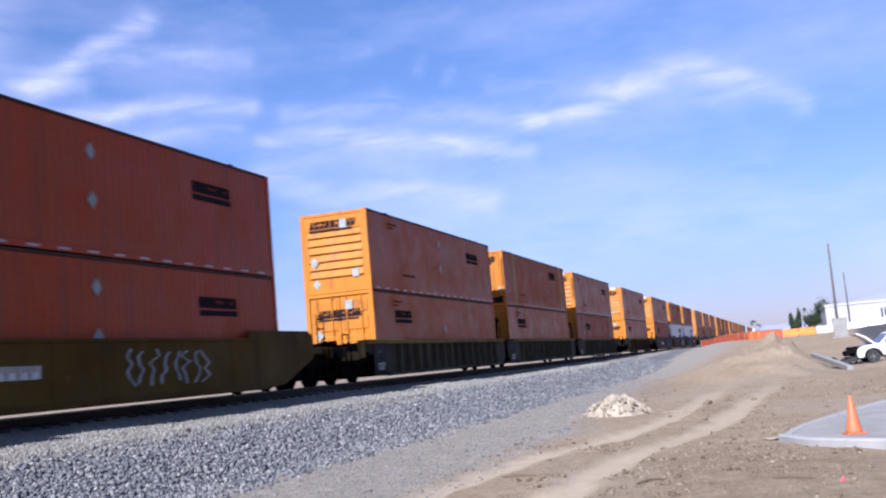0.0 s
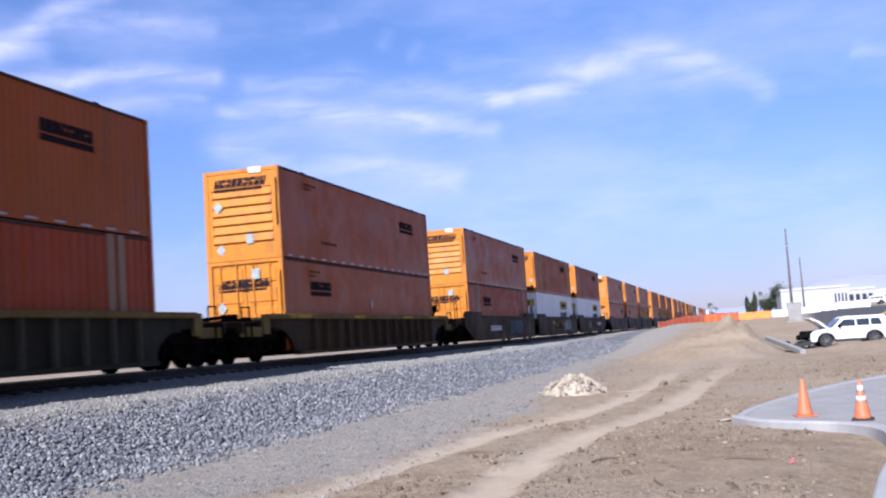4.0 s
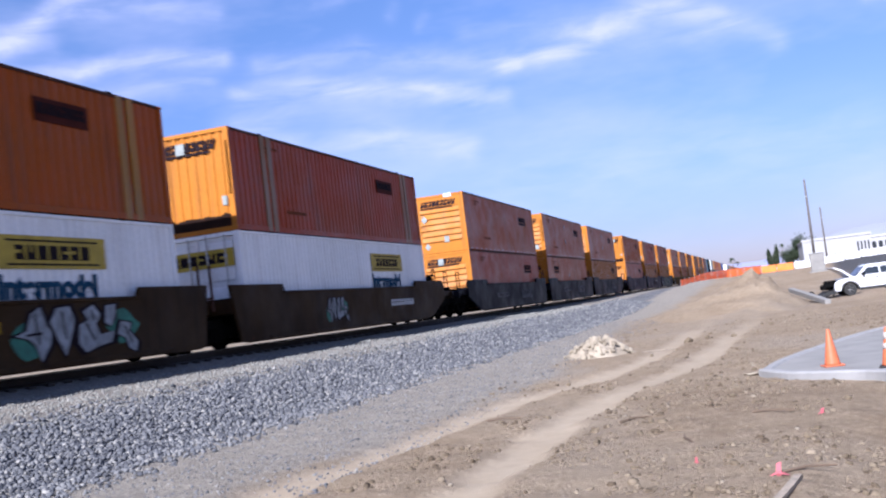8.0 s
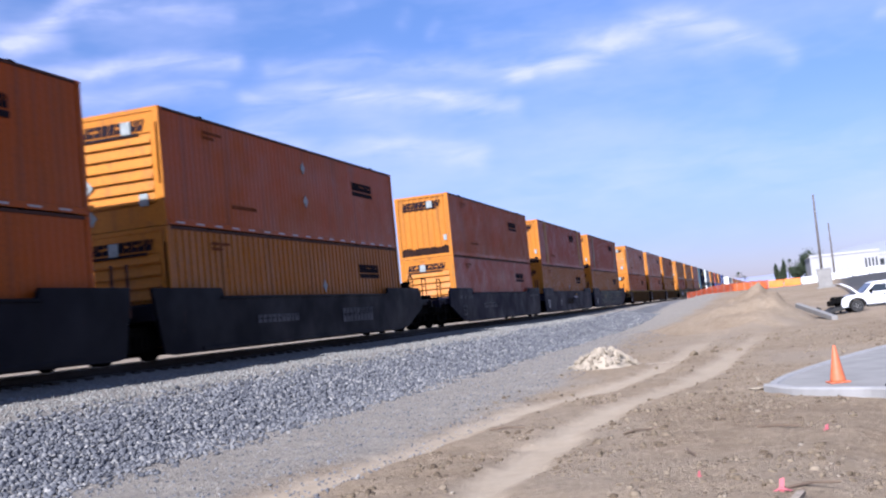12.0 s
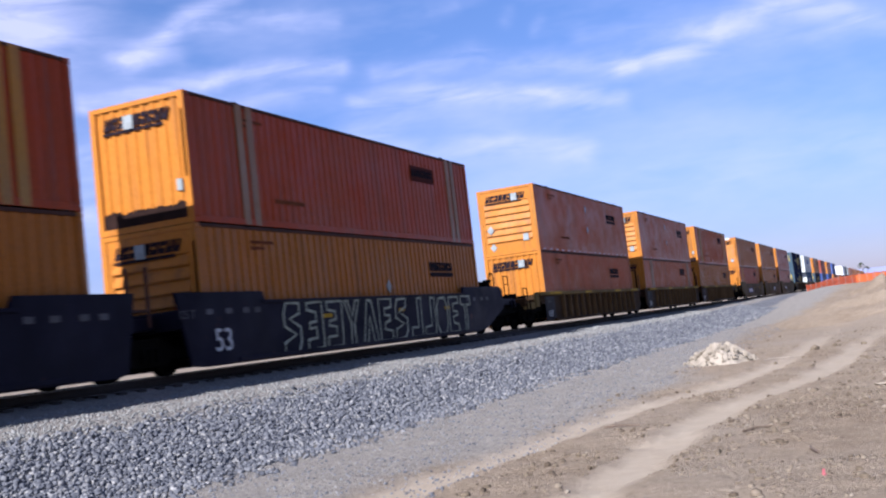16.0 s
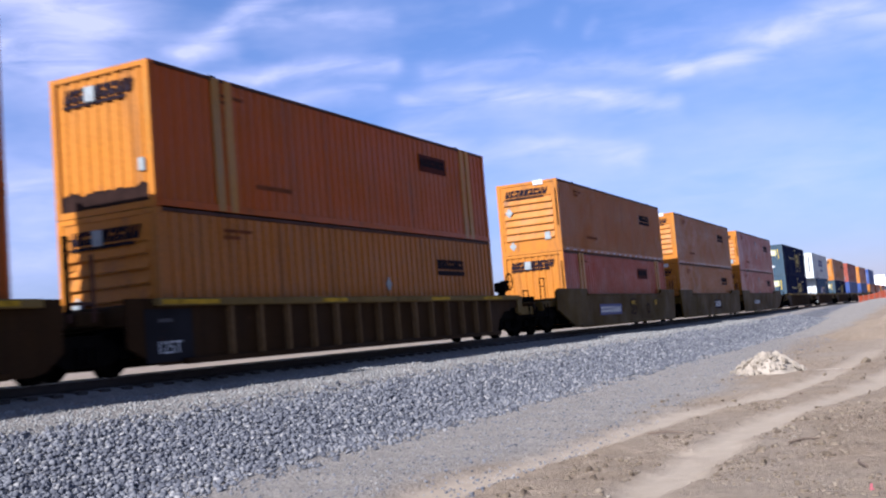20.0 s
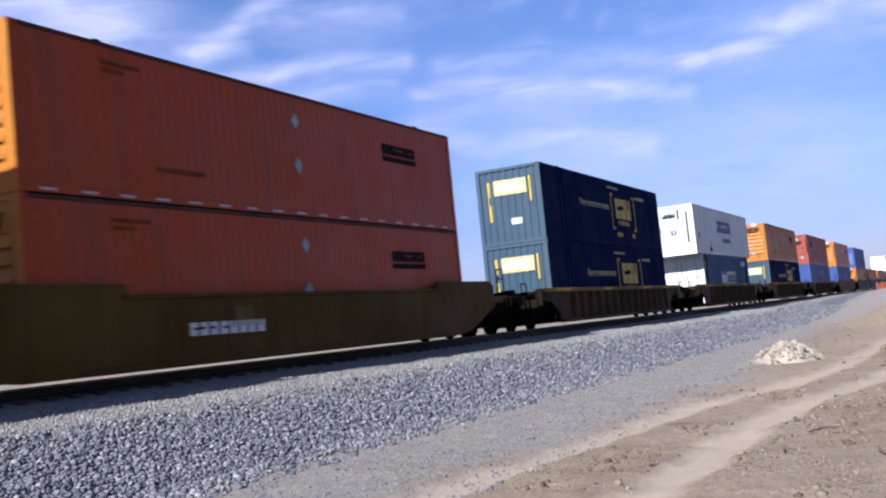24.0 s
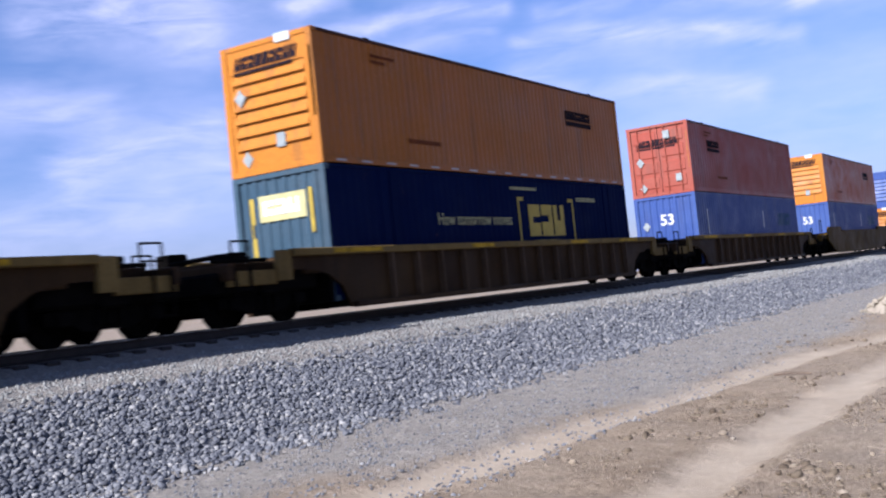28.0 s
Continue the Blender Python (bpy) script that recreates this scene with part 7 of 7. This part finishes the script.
    part("rear_bumper", Form().box(X(4.05), X(4.3), -hw + 0.03, hw - 0.03, low_z, 0.55 * h, 0.05), "rubber", v)
    part("windscreen", Form().poly([(X(1.2) - e, s * (hw - 0.12), belt + 0.03) for e in (0.0, 0.02) for s in (-1, 1)] + [(X(1.72) - e, s * (hw - 0.24), roof - 0.1) for e in (0.0, 0.02) for s in (-1, 1)], [(0, 1, 5, 4), (2, 3, 7, 6), (0, 2, 6, 4), (1, 3, 7, 5), (0, 1, 3, 2), (4, 5, 7, 6)]), "glass", v)
    if wrecked:
        part("raised_bonnet", Form().prism([(X(1.12), belt), (X(1.0), belt + 0.02), (X(0.55), belt + 0.42), (X(0.12), belt + 0.62), (X(0.02), belt + 0.60), (X(0.5), belt + 0.34), (X(0.92), belt - 0.02)], "y", -hw + 0.1, hw - 0.1), paint_key, v, "white bonnet bent open")
        part("engine_bay", Form().box(X(-0.25), X(0.7), -hw + 0.15, hw - 0.15, 0.55 * h, 0.95 * h, 0.08).box(X(-0.5), X(0.1), -0.5, 0.45, 0.45 * h, 0.75 * h, 0.06), "dark", v, "exposed dark engine parts")
        part("torn_bumper", Form().prism([(X(-0.95), 0.05), (X(-0.3), 0.38), (X(0.15), 0.4), (X(0.15), 0.2), (X(-0.4), 0.12), (X(-0.95), 0.0)], "y", -hw + 0.05, hw - 0.1), "rubber", v, "torn black bumper on the ground")
        r = random.Random(3)
        for i in range(7):
            part("debris_piece", chunk(r, r.uniform(0.07, 0.2)), "dark", v).location = (X(r.uniform(-1.0, 0.1)), r.uniform(-0.7, 0.8), r.uniform(0.08, 0.75) if i > 2 else 0.1)
    else:
        part("front_bumper", Form().box(X(-0.06), X(0.2), -hw + 0.03, hw - 0.03, low_z, 0.55 * h, 0.05), "rubber", v)
        for s in (-1, 1):
            part("head_lamp", Form().box(X(-0.02), X(0.1), s * (hw - 0.2) - 0.12, s * (hw - 0.2) + 0.12, 0.64 * h, 0.8 * h, 0.03), "lamp_glass", v)
    return v


def islands():
    """A painted kerb and a planted island where the asphalt turns."""
    def strip(line, half, high, mat, name, label):
        pts, k = [], 6
        prof = [(-half, -0.3), (half, -0.3), (half, high - 0.03), (half - 0.03, high), (-half + 0.03, high), (-half, high - 0.03)]
        for i, (x, y) in enumerate(line):
            a, b = Vector(line[max(0, i - 1)]), Vector(line[min(len(line) - 1, i + 1)])
            d = (b - a).normalized()
            pts += [(x - d.y * o, y + d.x * o, low(x, y) + z) for o, z in prof]
        faces = [(i * k + j, i * k + (j + 1) % k, (i + 1) * k + (j + 1) % k, (i + 1) * k + j) for i in range(len(line) - 1) for j in range(k)]
        f = Form().poly(pts, faces + [tuple(range(k)), tuple(range(len(pts) - k, len(pts)))])
        tagged(new(name, f.mesh(name, mat)), label, "kerb", kind="structure")
    strip(curved([(10.9, 90.0), (11.5, 94.0), (13.2, 101.0), (15.0, 108.0), (17.0, 114.5)]), 0.22, 0.17, "kerb_yellow", "painted_kerb", "scuffed yellow painted kerb along the asphalt")
    ring_ = [(16.6 + 2.1 * math.cos(i * math.tau / 24), 90.0 + 6.0 * math.sin(i * math.tau / 24)) for i in range(25)]
    strip(ring_, 0.12, 0.16, "kerbstone", "island_kerb", "pale concrete kerb round a planted island")
    c = (16.6, 90.0)
    bed = Form().poly([(*c, low(*c) + 0.16)] + [(x, y, low(x, y) + 0.1) for x, y in ring_[:-1]], [(0, i + 1, (i + 1) % 24 + 1) for i in range(24)])
    tagged(new("island_bed", bed.mesh("island_bed", "mound")), "dry earth bed of a planted island", "soil", kind="structure")


def roadside():
    cone(1.0, 19.05, -1.45, False, 12)
    cone(1.82, 18.0, -1.45, True, -8)
    cone(4.85, 29.1, -1.45, True, 20)
    g = 61.0
    vehicle("wrecked_car", pose(3.68, g, low(5.5, g) - 0.02, 0, 0, 9), "white boxy wrecked car with its bonnet bent open", 4.24, 1.66, 1.8, True)
    islands()
    vehicle("parked_car", pose(20.4, 190, low(21.5, 190), 0, 0, 12), "white parked car far off on the asphalt", 4.4, 1.5, 1.8, False)
    vehicle("parked_car", pose(28.2, 196, low(29.5, 196), 0, 0, 190), "dark parked car far off on the asphalt", 4.4, 1.5, 1.8, False, "car_black")
    b = thing("utility_cabinet", pose(5.2, 100, low(5.2, 100)), "pale grey steel utility cabinet on a concrete pad", "cabinet")
    part("cabinet_body", Form().box(-0.6, 0.6, -0.4, 0.4, 0.1, 1.7, 0.03), "concrete", b)
    part("pad", Form().box(-0.8, 0.8, -0.6, 0.6, -0.15, 0.1, 0.02), "concrete", b)
    part("door", Form().box(-0.54, 0.54, -0.42, -0.4, 0.2, 1.6, 0.008), "concrete", b)
    part("lid", Form().box(-0.65, 0.65, -0.45, 0.45, 1.7, 1.76, 0.015), "steel", b)
    bm = thing("concrete_beam", Matrix(), "grey concrete beam tipped against the foot of the earth heap", "beam")
    p, q = Vector((2.9, 51.6, low(2.9, 51.6) + 0.08)), Vector((1.6, 61.5, -0.85))
    part("beam_body", Form().box(-0.14, 0.14, -0.5 * (q - p).length, 0.5 * (q - p).length, -0.12, 0.12, 0.02), "concrete", bm)
    bm.matrix_basis = look((p + q) / 2, q) @ pose(0, 0, 0, -90, 0, 0)
    for x, y, top, lean in ((6.52, 130.0, 10.75, 0.3), (11.55, 190.0, 10.4, -0.2)):
        z = low(x, y)
        t = thing("utility_pole", pose(x, y, z, 0, lean, 0), "tall bare grey timber pole", "pole", "bare poles")
        part("shaft", Form().tube((0, 0, -0.4), (0, 0, top - z), 0.17, 12, 0.11), "pole_wood", t, smooth=True)
        part("cap", Form().tube((0, 0, top - z), (0, 0, top - z + 0.06), 0.12, 12, 0.06), "steel", t)
        part("band", Form().tube((0, 0, (top - z) * 0.8), (0, 0, (top - z) * 0.8 + 0.1), 0.15, 12), "steel", t)

    def barrier(x, y, mat, turn):
        z = low(x, y)
        t = thing("road_barrier", pose(x, y, z, 0, 0, turn), f"{'orange' if mat == 'barrier_orange' else 'white'} plastic water-filled road barrier", "barrier", "road barriers in a row")
        prof = [(-0.28, 0.0), (0.28, 0.0), (0.28, 0.16), (0.13, 0.36), (0.09, 0.86), (-0.09, 0.86), (-0.13, 0.36), (-0.28, 0.16)]
        shared(("bar", mat), "barrier_shell", lambda: Form().prism([(q, w) for q, w in prof], "x", -0.92, 0.92), mat, t)
        for s in (-1, 1):
            shared(("lug", mat, s), "hinge_lug", lambda: Form().box(s * 0.95 - 0.05, s * 0.95 + 0.05, -0.06, 0.06, 0.2, 0.3).box(s * 0.95 - 0.05, s * 0.95 + 0.05, -0.06, 0.06, 0.6, 0.7), mat, t)
        shared(("plug",), "filler_cap", lambda: Form().tube((0, 0, 0.86), (0, 0, 0.9), 0.05, 10), "rubber", t)
    for i in range(4):
        barrier(-2.75 + i * 1.95, 130.5 - 0.2 * i, "barrier_orange", -3)
    for i in range(6):
        barrier(5.05 + i * 1.95, 130.0 + 0.9 * i, "barrier_white", 12)
    # netting fence between the earth heap and the track
    p, q = Vector((-10.9, 153.0)), Vector((0.3, 112.0))
    n = 13
    fence = thing("net_fence", Matrix(), "sagging orange plastic netting fence on thin posts", "fence")
    for i in range(n + 1):
        c = p + (q - p) * i / n
        z = low(c.x, c.y)
        part("post", Form().tube((c.x, c.y, z - 0.1), (c.x, c.y, z + 1.08), 0.03, 6), "steel", fence)
        if i < n:
            d = p + (q - p) * (i + 1) / n
            z2 = low(d.x, d.y)
            for band in range(4):
                lo, hi = 0.06 + band * 0.245, 0.06 + band * 0.245 + 0.17
                pts = []
                for k in range(5):
                    m = c + (d - c) * k / 4
                    zz = z + (z2 - z) * k / 4 - 0.07 * math.sin(k * math.pi / 4) * (band + 1) / 4
                    pts += [(m.x, m.y, zz + lo), (m.x, m.y, zz + hi), (m.x + 0.02, m.y + 0.02, zz + hi), (m.x + 0.02, m.y + 0.02, zz + lo)]
                faces = [(k * 4 + j, k * 4 + (j + 1) % 4, k * 4 + 4 + (j + 1) % 4, k * 4 + 4 + j) for k in range(4) for j in range(4)]
                part("net_band", Form().poly(pts, faces + [(0, 1, 2, 3), (16, 17, 18, 19)]), "net", fence)


def warehouse(x0, x1, y0, y1, z, h, bays, label):
    b = thing("warehouse", pose(0, 0, z), label, "building", "far white buildings")
    part("wall", Form().box(x0, x1, y0, y1, -2.5, h), "stucco", b)
    part("roof", Form().box(x0 - 0.2, x1 + 0.2, y0 - 0.2, y1 + 0.2, h, h + 0.18), "roofing", b)
    part("parapet", Form().box(x0 - 0.1, x1 + 0.1, y0 - 0.12, y0 + 0.2, h + 0.18, h + 0.5), "stucco", b)
    for u, w, lo, hi, name in bays:
        fr = part(name, Form().box(u, u + w, y0 - 0.12, y0 - 0.004, lo, hi), "stucco", b)
        part("pane" if name == "window" else "door_leaf", Form().box(u + 0.1, u + w - 0.1, y0 - 0.16, y0 - 0.121, lo + 0.08, hi - 0.08), "glass" if name == "window" else "steel", fr)


def tree(x, y, h, spread, seed, label, columnar=0.0, palm=False):
    r = random.Random(seed)
    z = low(x, y)
    t = thing("palm_tree" if palm else "tree", pose(x, y, z), label, "tree", "far trees")
    f = Form()
    top = h * (0.9 if palm else 0.62)
    pts = [Vector((0.12 * h * 0.3 * math.sin(k * 0.7 + seed), 0, top * k / 5 - 0.3 * (k == 0))) for k in range(6)]
    for k in range(5):
        f.tube(pts[k], pts[k + 1], 0.035 * h * (1 - 0.15 * k) * (0.6 if palm else 1), 7, 0.035 * h * (0.85 - 0.15 * k) * (0.6 if palm else 1))
    tips = []
    if not palm:
        for i in range(9):
            a, b = r.uniform(0, math.tau), pts[r.randint(2, 5)]
            e = b + Vector((math.cos(a) * spread * r.uniform(0.4, 0.9), math.sin(a) * spread * r.uniform(0.4, 0.9), h * r.uniform(0.08, 0.32)))
            f.tube(b, e, 0.012 * h, 5, 0.004 * h)
            tips += [e, (b + e) / 2]
        tips += [Vector((0, 0, h * q)) for q in (0.55, 0.7, 0.82, 0.93)] if columnar else []
    part("trunk", f, "bark", t)
    c = Form()
    if palm:
        for i in range(26):
            a, d = r.uniform(0, math.tau), r.uniform(-0.9, 0.7)
            for k in range(5):
                u0, u1 = k / 5, (k + 1) / 5
                p0, p1 = [pts[5] + Vector((math.cos(a) * u * spread, math.sin(a) * u * spread, (d * u - 1.1 * u * u) * spread * 0.8)) for u in (u0, u1)]
                w = 0.09 * spread * (1 - u0)
                s = Vector((-math.sin(a), math.cos(a), 0)) * w
                c.poly([p0 - s, p0 + s, p1 + s * 0.8, p1 - s * 0.8], [(0, 1, 2, 3)])
    else:
        for i in range(1500):
            b = r.choice(tips)
            k = 0.30 if columnar else 0.42
            p = b + Vector((r.gauss(0, k * spread), r.gauss(0, k * spread), r.gauss(0, 0.09 * h)))
            if columnar:
                p.x, p.y = p.x * 0.55, p.y * 0.55
            s = h * r.uniform(0.02, 0.045)
            u = Vector((r.gauss(0, 1), r.gauss(0, 1), r.gauss(0, 1))).normalized() * s
            w = u.orthogonal().normalized() * s * 0.6
            c.poly([p - u, p + w, p + u, p - w], [(0, 1, 2, 3)])
    part("crown", c, "leaf", t)


def distance():
    warehouse(10.3, 25.0, 250, 285, low(18, 250), 6.2 - low(18, 250), [(15.2 + i * 1.05, 0.6, 0.3, 2.2, "loading_door") for i in range(6)] + [(21.8 + i * 0.75, 0.55, 0.4, 3.0, "window") for i in range(4)], "long low white warehouse with a row of loading doors")
    warehouse(25.1, 31.2, 256, 280, low(27, 256), 5.5 - low(27, 256), [(25.5 + i * 1.4, 1.1, 0.3, 2.6, "window") for i in range(4)], "lower white building beside the warehouse")
    warehouse(36.0, 50.0, 300, 325, low(40, 300), 5.6 - low(40, 300), [(37 + i * 2.2, 1.4, 0.9, 2.1, "window") for i in range(6)], "far low white building with a row of windows")
    for i, (az, top, sp, colm) in enumerate(((-0.62, 1.18, 1.0, 1), (-0.85, 0.95, 1.3, 0), (-1.02, 1.3, 0.9, 1), (-1.3, 1.56, 1.0, 1), (-1.5, 1.1, 1.5, 0), (-1.72, 1.2, 1.4, 0), (-1.95, 1.5, 1.1, 1), (-2.17, 1.70, 1.3, 0), (-2.4, 1.6, 1.3, 0), (-2.65, 1.45, 1.4, 0))):
        y = 275 + (i * 37) % 23
        x = y * math.tan(radians(-az))
        tree(x, y, 0.285 + y * math.tan(radians(top)) - low(x, y), sp, 20 + i, "dark fan palm behind the barriers" if i in (3, 6, 8) else "dusty dark green tall narrow tree" if colm else "dusty dark green leafy tree", colm, i in (3, 6, 8))
    for i, (az, top) in enumerate(((1.28, 1.1), (1.02, 0.85))):
        y = 330 + 12 * i
        x = -y * math.tan(radians(az))
        tree(x, y, 0.285 + y * math.tan(radians(top)) - low(x, y), 1.4, 50 + i, "slim dark fan palm against the sky", palm=True)
    tree(15.9, 91, 3.35 - low(15.9, 91), 1.5, 60, "small dusty street tree beside the road")
    # hills on the horizon
    f = Form()
    pts = []
    for i in range(121):
        a = radians(-75 + i * 1.0)
        e = 0.8 + 1.15 * smoothstep(0, 6, -75 + i) + 0.2 * noise.noise(Vector((i * 0.11, 4, 0))) + 0.15 * noise.noise(Vector((i * 0.4, 9, 0)))
        e = max(0.05, float(e) * (0.45 if -75 + i < -3 else 1.0))
        for r_, k in ((2500, 0.0), (2800, 1.0), (3100, 0.0)):
            pts.append((r_ * math.sin(a), r_ * math.cos(a), -6 + k * 2800 * math.tan(radians(e))))
    f.poly(pts, [(i * 3 + j, i * 3 + 3 + j, i * 3 + 4 + j, i * 3 + 1 + j) for i in range(120) for j in range(2)])
    tagged(new("backdrop", f.mesh("backdrop", "hill", True)), "pale hazy hills on the horizon", "hills", kind="structure")


mound()
rubble()
stones()
pavement()
roadside()
distance()


# ---- what moves ----
def motions():
    for ob, y, z in TRAIN:
        walk(ob, [(t, pose(TRACK_X, y - SPEED * t, z)) for t in (0, 7, 14, 21, 28)])


motions()
